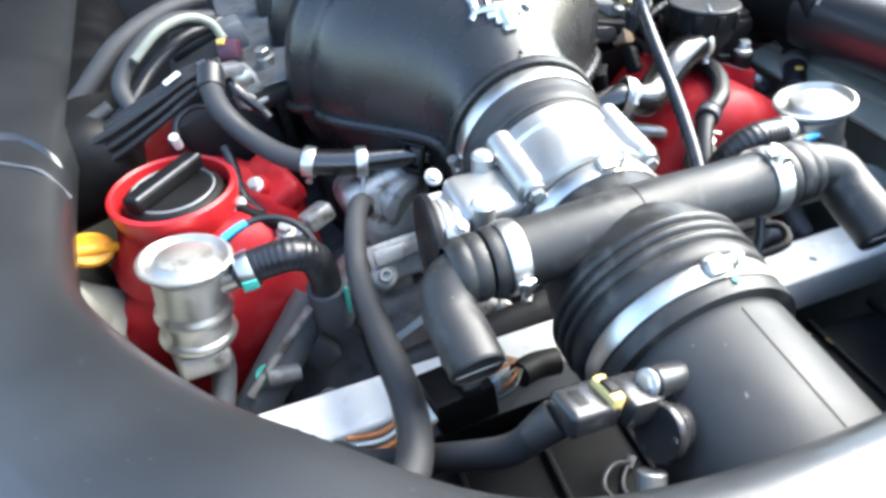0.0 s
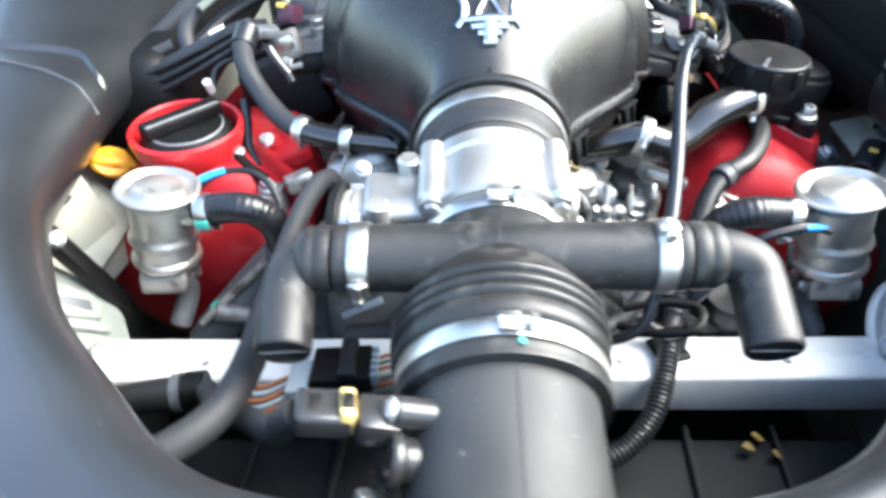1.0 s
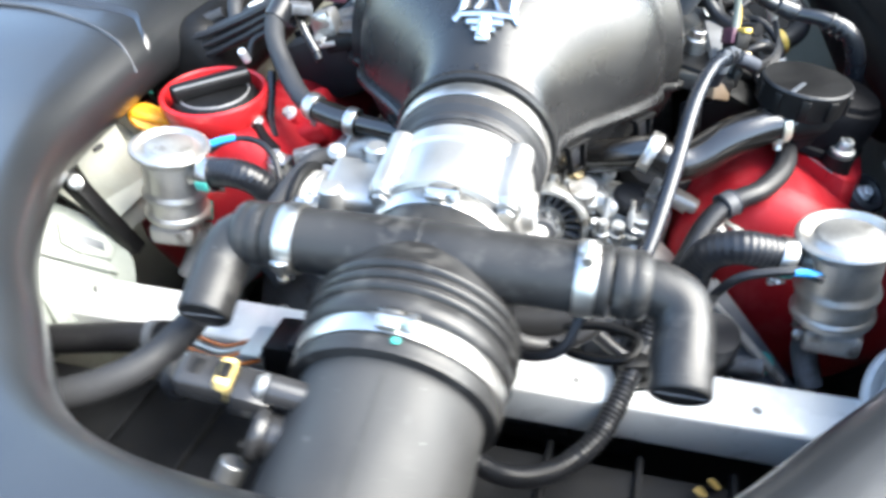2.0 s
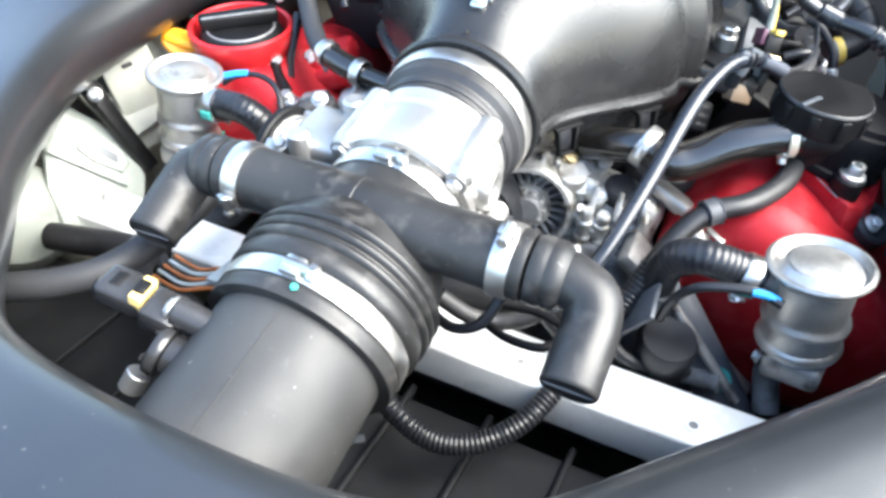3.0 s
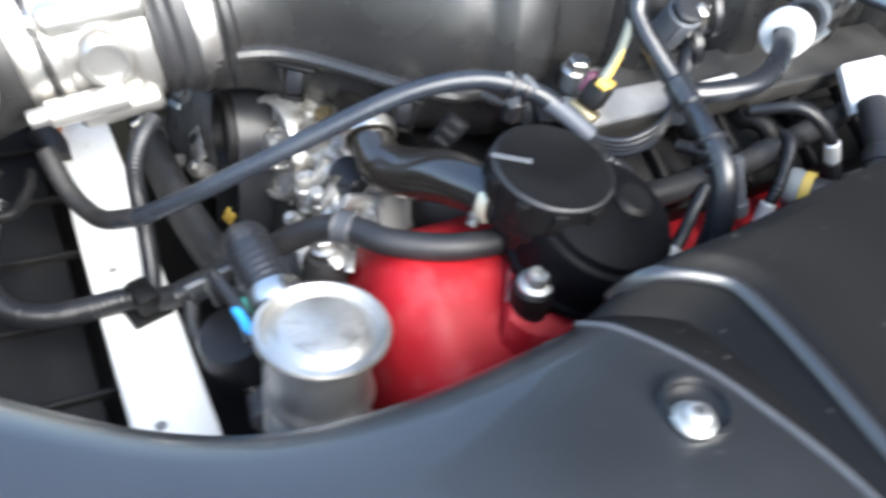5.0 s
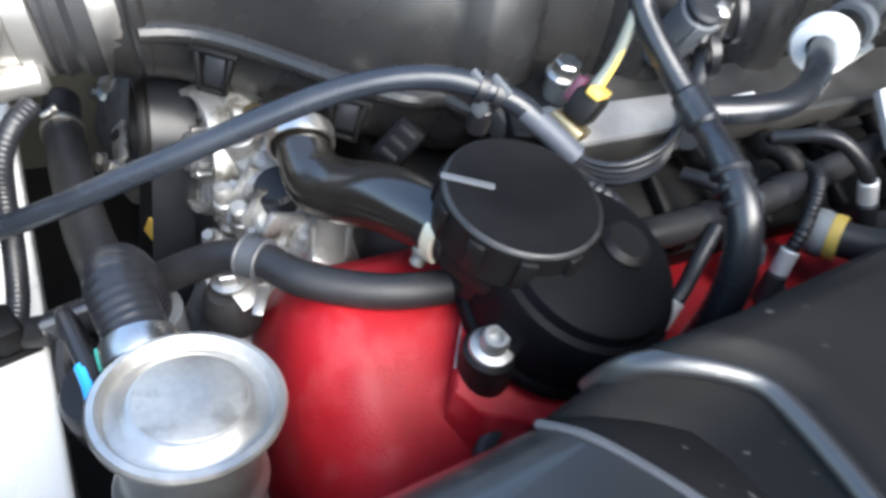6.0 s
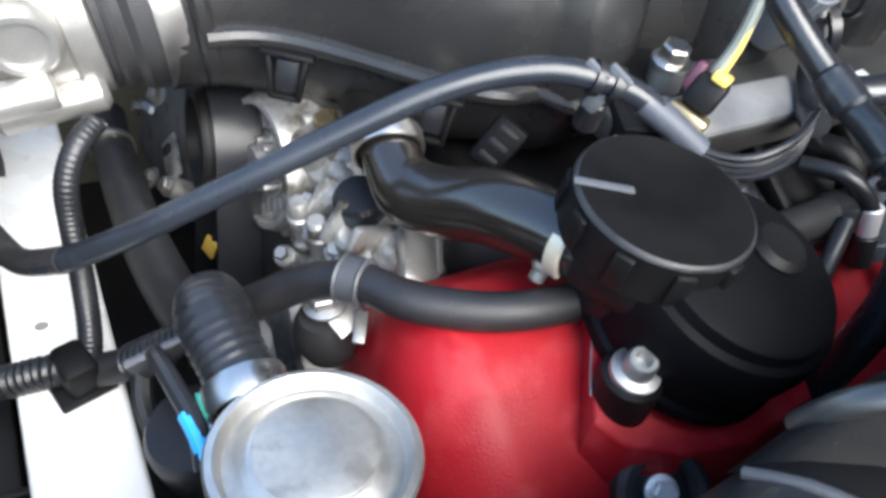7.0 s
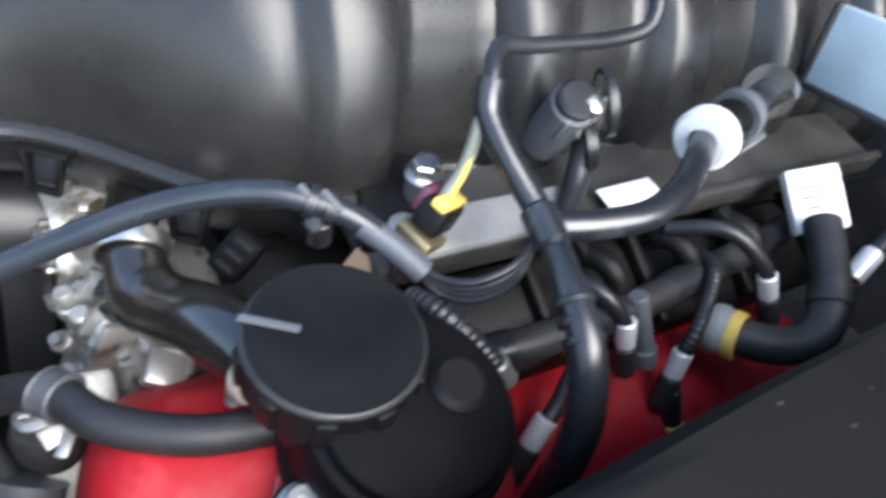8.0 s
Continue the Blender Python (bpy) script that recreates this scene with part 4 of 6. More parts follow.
for k in range(10):
    part("hub_tooth", box((0.004, 0.0045, 0.008), AM @ Matrix.Rotation(2 * math.pi * k / 10, 4, "Z") @ Matrix.Translation((0.0150, 0, 0.005)), 0.001), PUMPAL, alt, "bright hub tooth")

pul = thing("belt_pulley", (0.046, 0.118, 0.86), "black drive pulley with a ribbed belt running down", "pulley")
PM = axis((0.013, 0.128, 0.864), (-0.08, -1, 0.08)) @ Matrix.Diagonal((0.88, 0.88, 1, 1))
part("wheel", lathe([(0.0, 0.004), (0.0125, 0.004), (0.014, 0.001), (0.020, 0.001), (0.0235, 0.008), (0.0275, 0.008), (0.0288, 0.006), (0.0288, 0.0045), (0.0278, 0.004), (0.0278, -0.016), (0.0, -0.016)], PM, 56), BLACKPL, pul)
part("hub", lathe([(0, 0.002), (0.012, 0.002), (0.012, -0.01), (0, -0.01)], PM, 28), DARK, pul)
bm = bmesh.new()
rows = []
for k in range(15):
    a = math.pi * k / 14
    rows.append((0.0252 * math.cos(a), 0.0252 * math.sin(a)))
rows = [(0.066, -0.16)] + rows + [(-0.012, -0.16)]
Z = (PM.to_3x3() @ Vector((0, 0, 1))).normalized()
Y = (Vector((0, 0, 1)) - Z * Z.z).normalized()
X = Y.cross(Z)
if X.x < 0:
    X = -X
c = Vector((0.013, 0.128, 0.864))
verts = []
for x, y in rows:
    o = c + X * x + Y * y
    d = (X * x + Y * y).normalized() * 0.0018
    verts.append([bm.verts.new(o + Z * 0.003), bm.verts.new(o + d + Z * 0.003), bm.verts.new(o + d - Z * 0.017), bm.verts.new(o - Z * 0.017)])
for a, b in zip(verts, verts[1:]):
    for k in range(4):
        j = (k + 1) % 4
        bm.faces.new((a[k], b[k], b[j], a[j]))
part("belt", bm, LOOM, pul)

# left front: compressor casting and bracket
comp = thing("tensioner_housing", (-0.075, 0.16, 0.8), "dirty grey cast tensioner housing with cooling teeth", "casting")
part("body", box((0.05, 0.045, 0.075), pose(-0.078, 0.168, 0.878, -12, -18, 8), 0.012, seg=3), ALUD, comp)
part("cheek", rod((-0.066, 0.15, 0.89), (-0.085, 0.185, 0.90), 0.02, 28, bevel=0.004), ALUD, comp)
for k in range(6):
    part("tooth", box((0.012, 0.006, 0.0035), pose(-0.052, 0.142, 0.852 + 0.0085 * k, 0, 12, 20), 0.001), ALUD, comp)
part("lower_case", box((0.085, 0.03, 0.07), pose(-0.075, 0.135, 0.80, -15, 0, 6), 0.01, seg=3), ENGINE, comp)
br = thing("engine_bracket", (-0.08, 0.13, 0.84), "grey alloy bracket with two bosses bolted to the engine front", "bracket")
part("plate", box((0.046, 0.008, 0.026), pose(-0.082, 0.128, 0.869, -35, 0, 6), 0.003), ALUD, br)
part("web", box((0.040, 0.004, 0.010), pose(-0.082, 0.120, 0.880, -35, 0, 6), 0.0015), ALUD, br)
for x in (-0.0985, -0.0655):
    part("lug", rod((x, 0.130, 0.857), (x + 0.001, 0.114, 0.869), 0.0086, 24, bevel=0.0015), ALUD, br)
    part("bolt", lathe([(0, 0.0015), (0.0022, 0.0015), (0.0025, 0.0052), (0.0040, 0.0052), (0.0046, 0.0044), (0.0048, 0.0), (0, 0)], axis((x + 0.001, 0.114, 0.869), (0, -0.75, 0.65)), 20), BOLT, br, "socket-head bolt")
bolt(br, (-0.066, 0.12, 0.838), (0, -0.75, 0.65), 0.0042, 0.006)
part("strap", box((0.034, 0.003, 0.005), pose(-0.088, 0.116, 0.817, -30, -28, 0), 0.001), PALE, br)


def coolant_pipe(s, y):
    """Grey outlet castings below each valve, with green-marked ends."""
    c = thing("coolant_outlet", (0.17 * s, y + 0.01, 0.79), "grey cast coolant outlet with a green-marked bolt", "outlet", "coolant outlets")
    part("tube", pipe([(0.142 * s, y + 0.022, 0.852), (0.158 * s, y + 0.012, 0.838), (0.182 * s, y + 0.0, 0.815), (0.2 * s, y - 0.006, 0.795)], 0.014, 18), GREYPL, c)
    part("lug", rod((0.164 * s, y - 0.008, 0.822), (0.184 * s, y - 0.012, 0.828), 0.0065, 16), ENGINE, c)
    part("cap", rod((0.182 * s, y + 0.0, 0.818), (0.183 * s, y - 0.009, 0.828), 0.0072, 16), TEAL, c, "green-marked bolt head")
    part("rail", pipe([(0.146 * s, y + 0.002, 0.862), (0.165 * s, y - 0.004, 0.846), (0.195 * s, y - 0.014, 0.82)], 0.003, 10), ALUD, c, "thin alloy pipe")
    part("flat", box((0.02, 0.012, 0.03), pose(0.15 * s, y + 0.01, 0.82, 0, 30 * s, 0), 0.003), GREYPL, c)
    return c


coolant_pipe(-1, 0.112)
coolant_pipe(1, 0.100)

# ---- right side lines ----
vt = thing("rigid_vent_tube", (0.12, 0.15, 0.9), "dark rigid vent tube sweeping down across the engine", "tube")
part("tube", pipe([(0.157, 0.241, 0.9545), (0.150, 0.232, 0.961), (0.143, 0.221, 0.9645), (0.132, 0.201, 0.9645), (0.122, 0.17, 0.954), (0.112, 0.12, 0.926), (0.102, 0.082, 0.9015), (0.090, 0.060, 0.884), (0.076, 0.047, 0.873), (0.060, 0.040, 0.868), (0.045, 0.034, 0.872), (0.03, 0.03, 0.882)], 0.0044, 18), TUBEG, vt)
part("rubber_end", pipe([(0.090, 0.060, 0.884), (0.076, 0.047, 0.873), (0.060, 0.040, 0.868), (0.045, 0.034, 0.872), (0.029, 0.03, 0.883)], 0.0048, 14), RUBBER, vt, "black rubber end piece")
cl = thing("tube_clip", (0.143, 0.221, 0.96), "black two-finger plastic clip on the vent tube", "clip")
for k in (-1, 1):
    part("finger", lathe([(0.0043, -0.0015), (0.0058, -0.0015), (0.0058, 0.0015), (0.0043, 0.0015), (0.0043, -0.0015)], axis(Vector((0.1425, 0.2205, 0.9645)) + Vector((0.0035, 0.006, -0.001)) * k * 0.45, (0.5, 0.85, -0.2)), 18), LOOM, cl)
part("stem", box((0.006, 0.009, 0.010), pose(0.141, 0.222, 0.958, 0, 20, 30), 0.0015), GREYPL, cl)
for k in (-1, 1):
    part("jaw", box((0.009, 0.0022, 0.007), pose(0.1435 + 0.0020 * k, 0.2185 + 0.0032 * k, 0.9668, 0, 25, 30), 0.0008), GREYPL, cl, "grey moulded jaw")
part("base", rod((0.138, 0.224, 0.944), (0.140, 0.2225, 0.956), 0.0045, 16), LOOM, cl)
hose("taped_sleeve", [(0.150, 0.232, 0.9605), (0.157, 0.241, 0.955), (0.166, 0.25, 0.9485)], 0.0047, TAPE, "grey tape wrapped over the end of the vent tube", "sleeve", seg=12)
for k in range(4):
    d = 0.0022 * k
    hose("looped_cable", [(0.165, 0.249, 0.950 - d * 0.3), (0.172, 0.254, 0.950 - d), (0.1785 + d * 0.4, 0.262, 0.953 - d), (0.181 + d * 0.4, 0.274, 0.960 - d), (0.178, 0.283, 0.968 - d * 0.5)], 0.0013, LOOM, "thin black looped cable", "cable", "looped cables", seg=8)

rail = thing("coil_rail", (0.128, 0.4, 0.92), "dark grey mounting rail along the plenum", "rail", "mounting rails")
part("plate", box((0.042, 0.33, 0.012), pose(0.130, 0.405, 0.936, 0, 8, 1.2), 0.002), RAILM, rail)
part("edge", box((0.005, 0.32, 0.013), pose(0.1525, 0.405, 0.9395, 0, 8, 1.2), 0.0012), RAILM, rail)
part("cast_pad", box((0.020, 0.075, 0.012), pose(0.1470, 0.292, 0.9435, 0, 8, 1.2), 0.002, seg=2), WORN, rail, "tan-grey cast pad")
part("front_pad", box((0.05, 0.034, 0.012), pose(0.126, 0.262, 0.9415, 0, 8, -20), 0.003), BLACKPL, rail)
part("bolt_spacer", rod((0.1275, 0.269, 0.945), (0.1268, 0.2685, 0.9565), 0.0068, 20), BOLT, rail)
part("bolt", bolt_bm((0.1268, 0.2685, 0.9565), (0.1, -0.1, 1), 0.0052, 0.0075), STEEL, rail)
part("label", box((0.012, 0.034, 0.0008), pose(0.1455, 0.367, 0.9455, 0, 8, 4), 0.0002), PAPER, rail, "pale paper label")
bolt(rail, (0.146, 0.252, 0.951), (0.1, -0.1, 1), 0.004, 0.003)

pl = thing("sensor_plug", (0.152, 0.261, 0.95), "brown and yellow sensor plug with a grey wire", "connector")
PLM = Matrix.Translation((0.152, 0.260, 0.9605)) @ Euler((radians(-20), radians(10), radians(25))).to_matrix().to_4x4()
part("body", box((0.011, 0.016, 0.012), PLM, 0.002), BLACKPL, pl)
part("lock", box((0.0058, 0.0175, 0.0034), PLM @ Matrix.Translation((0.0012, -0.001, 0.0068)), 0.0008), YELLOW, pl, "yellow lock slide")
part("cheek", box((0.0035, 0.012, 0.010), PLM @ Matrix.Translation((-0.0065, 0, 0.003)), 0.001), mat("plum_plastic", (0.07, 0.02, 0.04), 0.45), pl, "plum coloured side")
part("seat", box((0.015, 0.015, 0.005), PLM @ Matrix.Translation((0, -0.002, -0.009)), 0.0015), BRASSY, pl, "yellowed metal seat")
part("yellow_wire", pipe([(0.152, 0.263, 0.967), (0.1515, 0.266, 0.976), (0.1492, 0.269, 0.986)], 0.0011, 8), YELLOW, pl, "yellow wire")
part("grey_wire", pipe([(0.150, 0.262, 0.966), (0.1495, 0.267, 0.977), (0.147, 0.27, 0.992), (0.1425, 0.273, 1.003)], 0.0024, 10), WIREG, pl, "grey sheathed wire")
part("dark_tube", pipe([(0.1428, 0.2728, 1.002), (0.140, 0.275, 1.007), (0.131, 0.281, 1.0115), (0.1285, 0.30, 1.010), (0.1285, 0.335, 1.0115), (0.128, 0.352, 1.017), (0.12, 0.356, 1.03)], 0.003, 12), LOOM, pl, "dark wire conduit")

tee = thing("vacuum_tee_hose", (0.177, 0.286, 0.95), "glossy black tee hose crossing the rail", "hose")
part("main", pipe([(0.1405, 0.2745, 1.0065), (0.1445, 0.2730, 0.998), (0.156, 0.2745, 0.990), (0.1815, 0.2805, 0.9765), (0.206, 0.2735, 0.974), (0.2235, 0.2705, 0.966), (0.2345, 0.2705, 0.942), (0.2365, 0.271, 0.905), (0.236, 0.272, 0.86)], lambda u: 0.0048 + 0.0015 * smooth(0.3, 0.6, u), 16), TEEHOSE, tee)
part("joint", rod((0.175, 0.2790, 0.9800), (0.189, 0.2788, 0.9755), 0.0060, 18, bevel=0.0014), TEEHOSE, tee)
part("branch", pipe([(0.1815, 0.2805, 0.9765), (0.187, 0.297, 0.979), (0.190, 0.316, 0.982), (0.184, 0.336, 0.985), (0.174, 0.352, 0.987), (0.163, 0.368, 0.986)], 0.0052, 14), TEEHOSE, tee)
for k in range(3):
    part("worn_band", rod(Vector((0.206, 0.2735, 0.974)).lerp(Vector((0.2235, 0.2705, 0.966)), 0.1 + 0.3 * k), Vector((0.206, 0.2735, 0.974)).lerp(Vector((0.2235, 0.2705, 0.966)), 0.24 + 0.3 * k), 0.0066, 16), LOOM, tee)

fl = thing("fuel_line_coupling", (0.15, 0.40, 0.96), "white collar and black quick coupling on a fuel line", "coupling")
w = Vector((-0.28, 0.95, 0.14)).normalized()
p = Vector((0.161, 0.371, 0.9855))
part("collar", lathe([(0.0052, -0.004), (0.0110, -0.004), (0.0128, -0.002), (0.0128, 0.004), (0.0105, 0.006), (0.0052, 0.006)], axis(p, w), 32), PAPER, fl, "white plastic collar")
part("body", rod(p + w * 0.005, p + w * 0.03, 0.0085, 22), BLACKPL, fl)
part("clip", lathe([(0.0085, -0.003), (0.0112, -0.003), (0.0112, 0.003), (0.0085, 0.003)], axis(p + w * 0.026, w), 24), GREYPL, fl)
part("sleeve", rod(p + w * 0.03, p + w * 0.055, 0.0068, 20), LOOM, fl)
part("end_ring", lathe([(0.006, -0.002), (0.0118, -0.002), (0.0118, 0.002), (0.006, 0.002)], axis(p + w * 0.056, w), 28), STEEL, fl, "bright ring")
part("line", pipe([p + w * 0.055, p + w * 0.075 + Vector((0, 0, -0.004)), p + w * 0.1 + Vector((0.004, 0, -0.02))], 0.005, 12), SHINY, fl)
part("bracket", box((0.004, 0.03, 0.012), pose(0.163, 0.395, 0.979, 0, 20, 15), 0.001), STEEL, fl)

inj = thing("fuel_injector", (0.136, 0.327, 0.95), "grey injector body with a bright spring clip", "injector")
ip = Vector((0.131, 0.325, 0.984))
iw = Vector((0.45, -0.2, 0.85)).normalized()
part("body", rod(ip - iw * 0.030, ip + iw * 0.004, 0.0095, 22), GREYPL, inj)
part("wing", box((0.004, 0.016, 0.016), axis(ip + Vector((-0.002, -0.004, -0.004)), iw, 20), 0.0015), GREYPL, inj)
for k in (-1, 1):
    part("spring_leg", rod(ip + Vector((0.006, 0.004 * k + 0.005, 0.008)), ip + Vector((0.008, 0.005 * k + 0.006, -0.008)), 0.0011, 8), STEEL, inj, "bright wire leg")
part("cap", rod(ip + iw * 0.004, ip + iw * 0.009, 0.0085, 20, bevel=0.0015), LOOM, inj)
part("hoop", lathe([(0.0115, -0.0015), (0.0135, -0.0015), (0.0135, 0.0015), (0.0115, 0.0015), (0.0115, -0.0015)], axis(ip + Vector((0.004, 0.013, 0.004)), (0.35, 0.85, 0.3)), 26), LOOM, inj)
part("clip", box((0.0065, 0.009, 0.013), axis(ip + Vector((0.005, 0.005, 0.002)), iw), 0.002), STEEL, inj, "bright spring clip")
part("ring", lathe([(0.0095, -0.002), (0.0125, -0.002), (0.0125, 0.002), (0.0095, 0.002)], axis((0.134, 0.338, 0.968), (0.3, 0.8, 0.3)), 26), LOOM, inj)
part("tail", pipe([(0.134, 0.338, 0.968), (0.145, 0.33, 0.955), (0.160, 0.315, 0.95), (0.172, 0.3, 0.955)], 0.005, 12), LOOM, inj)

coils = thing("ignition_coil_cover", (0.16, 0.42, 0.86), "black ignition coil cover beside the rail", "cover", "coil covers")
part("body", box((0.05, 0.34, 0.055), pose(0.158, 0.44, 0.889, 0, 25, 0), 0.01), BLACKPL, coils)
for k in range(4):
    part("rib", box((0.05, 0.006, 0.008), pose(0.168, 0.31 + 0.06 * k, 0.918, 0, 25, 0), 0.002), BLACKPL, coils)
cl2 = thing("coil_loom", (0.185, 0.36, 0.9), "black taped coil wiring loom", "loom")
loom_line = [(0.186, 0.262, 0.918), (0.188, 0.3, 0.92), (0.186, 0.35, 0.921), (0.180, 0.41, 0.925), (0.17, 0.47, 0.925)]
part("sleeve", pipe(loom_line, 0.0072, 14), RUBBER, cl2)
for p, q in zip(loom_line, loom_line[1:]):
    a, b = Vector(p), Vector(q)
    part("tape_band", rod(a.lerp(b, 0.3), a.lerp(b, 0.55), 0.0079, 16), LOOM, cl2)
pts4 = (((0.168, 0.318, 0.930), (0.182, 0.324, 0.934), (0.192, 0.331, 0.928), (0.196, 0.335, 0.920), (0.2, 0.338, 0.90)), ((0.170, 0.398, 0.926), (0.188, 0.388, 0.932), (0.204, 0.370, 0.921), (0.2092, 0.3635, 0.904), (0.2135, 0.363, 0.886)), ((0.163, 0.378, 0.938), (0.180, 0.392, 0.949), (0.195, 0.404, 0.942), (0.2015, 0.411, 0.931), (0.205, 0.417, 0.915)), ((0.196, 0.315, 0.925), (0.203, 0.304, 0.917), (0.209, 0.296, 0.906), (0.213, 0.287, 0.899), (0.219, 0.277, 0.879)))
for k, pts in enumerate(pts4):
    h = thing("coil_lead", pts[3], "thin black lead with a bright metal sleeve", "lead", "coil leads")
    part("lead", pipe(pts, 0.0035, 12, pitch=0.0026 if k == 1 else 0.0, depth=0.0005), LOOM, h)
    b = Vector(pts[3])
    d = (Vector(pts[-1]) - Vector(pts[2])).normalized()
    part("sleeve", rod(b - d * 0.0065, b + d * 0.0065, 0.0044, 16), SLEEVE, h, "bright metal sleeve")
    part("boot", rod(b + d * 0.0065, b + d * 0.022, 0.0050, 14), RUBBER, h)
part_y = thing("coil_plug", (0.225, 0.361, 0.87), "black coil plug with a yellow ring", "plug")
part("body", rod((0.2130, 0.3632, 0.892), (0.2250, 0.3680, 0.868), 0.0048, 16, bevel=0.0012), LOOM, part_y)
part("band", rod((0.2213, 0.3665, 0.8755), (0.2223, 0.3669, 0.8735), 0.0054, 16), YELLOW, part_y)
mk = thing("bracket_marker", (0.229, 0.277, 0.875), "yellow paint mark on a small bracket", "marker")
part("tab", box((0.010, 0.004, 0.003), pose(0.2251, 0.2850, 0.8705, 20, 10, 20), 0.001), YELLOW, mk)

tp = thing("temperature_sensor", (0.2, 0.41, 0.88), "black elbow plug with a yellow ring on a grey bung", "sensor")
TB0, TBW = (0.2025, 0.3895, 0.9105), (0.85, 0.35, 0.3)
part("bung", lathe([(0, -0.002), (0.011, -0.002), (0.0116, 0.0), (0.0116, 0.0030), (0.0105, 0.006), (0, 0.006)], axis(TB0, TBW), 26), BUNG, tp, "grey bung")
part("ring", lathe([(0.006, 0.006), (0.0108, 0.006), (0.0112, 0.008), (0.0108, 0.0112), (0.006, 0.0112)], axis(TB0, TBW), 24), YELLOW, tp, "yellow ring")
part("elbow", pipe([(0.2090, 0.3925, 0.9130), (0.2190, 0.4000, 0.9155), (0.2265, 0.4130, 0.9185), (0.2270, 0.4225, 0.9260), (0.2180, 0.4330, 0.9345), (0.2040, 0.4430, 0.9410), (0.1880, 0.4540, 0.9470)], 0.0086, 20), RUBBER, tp)
part("cuff", rod((0.2215, 0.4295, 0.932), (0.2145, 0.4355, 0.9365), 0.0096, 20), RUBBER, tp)
rb = thing("white_relay_box", (0.176, 0.460, 0.945), "white plastic relay box with a printed label on the loom", "relay")
RBM = axis((0.176, 0.4605, 0.950), (0.45, -0.55, 0.7), 34)
part("case", box((0.0255, 0.0315, 0.009), RBM, 0.002), PAPER, rb)
for k in range(3):
    part("print_bar", box((0.015 - 0.004 * k, 0.0012, 0.0003), RBM @ Matrix.Translation((-0.002, 0.006 - 0.005 * k, 0.0046)), 0.0), GREYPL, rb, "faint grey printed line")
sp = thing("side_panel", (0.158, 0.5, 0.982), "pale blue-grey bulkhead panel with a black edge trim behind the plenum", "panel")
part("sheet", box((0.085, 0.005, 0.042), pose(0.158, 0.5, 1.003, 0, -8, 0), 0.002), PALE, sp)
part("edge_trim", box((0.086, 0.007, 0.004), pose(0.155, 0.4995, 0.9815, 0, -8, 0), 0.0015), RUBBER, sp, "black rubber edge trim")
part("upright_trim", box((0.004, 0.007, 0.044), pose(0.1155, 0.4995, 0.997, 0, -8, 0), 0.0015), RUBBER, sp, "black rubber edge trim")

# heater hose over the red cover
hh = thing("heater_hose", (0.15, 0.14, 0.88), "dark grey rubber heater hose across the red cover", "hose")
part("hose", pipe([(0.188, 0.205, 0.917), (0.1865, 0.192, 0.9165), (0.184, 0.178, 0.916), (0.178, 0.164, 0.9145), (0.166, 0.148, 0.912), (0.150, 0.138, 0.908), (0.138, 0.126, 0.899), (0.128, 0.108, 0.882), (0.12, 0.09, 0.864), (0.112, 0.072, 0.848), (0.107, 0.06, 0.842)], 0.0063, 20), HEATER, hh)
part("corrugated_sleeve", pipe([(0.128, 0.108, 0.882), (0.12, 0.09, 0.864), (0.112, 0.072, 0.848)], 0.0072, 16, pitch=0.003, depth=0.0008), LOOM, hh, "black corrugated sleeve")
fb = thing("hose_bracket", (0.143, 0.131, 0.87), "zinc p-clip and bolt holding the heater hose", "bracket")
part("loop", lathe([(0.0064, -0.0045), (0.0078, -0.0045), (0.0084, -0.0038), (0.0078, -0.0030), (0.0078, 0.0030), (0.0084, 0.0038), (0.0078, 0.0045), (0.0064, 0.0045)], axis((0.149, 0.1375, 0.9075), (0.75, 0.6, 0.2)), 32), LOOP, fb, "grey rubber lined loop")
part("strap", box((0.016, 0.010, 0.002), pose(0.147, 0.134, 0.8905, 10, 15, 20), 0.0006), BOLT, fb)
part("bolt", bolt_bm((0.143, 0.131, 0.8925), (0.0, -0.25, 1), 0.0052, 0.0065), BOLT, fb)
part("stud", lathe([(0, 0.0), (0.008, 0.0), (0.0105, -0.005), (0.0115, -0.012), (0.0095, -0.02), (0, -0.02)], axis((0.1435, 0.130, 0.888), (0, -0.2, 1)), 20), RUBBER, fb, "black rubber mount")
part("tongue", box((0.012, 0.004, 0.0016), pose(0.156, 0.138, 0.892, 0, 10, -30), 0.0005), BOLT, fb)
st = thing("lifting_tab", (0.129, 0.18, 0.87), "bare alloy lifting tab beside the red cover", "tab")
part("tab", box((0.03, 0.016, 0.008), pose(0.126, 0.176, 0.884, -20, 10, -25), 0.0025), ALU, st)
part("lip", box((0.03, 0.005, 0.014), pose(0.122, 0.184, 0.88, -20, 10, -25), 0.002), ALU, st)

tn = thing("tan_plug", (0.1436, 0.243, 0.925), "small tan plastic plug under the vent tube's end", "plug")
TNM = pose(0.1436, 0.243, 0.9305, -25, 15, 30)
part("body", box((0.013, 0.012, 0.010), TNM, 0.0018), TANPL, tn)
part("lip", box((0.0145, 0.003, 0.0115), TNM @ Matrix.Translation((0, -0.0055, 0)), 0.001), TANPL, tn)
part("lead", pipe([(0.1436, 0.247, 0.927), (0.142, 0.255, 0.92), (0.139, 0.268, 0.915)], 0.0035, 10), LOOM, tn)

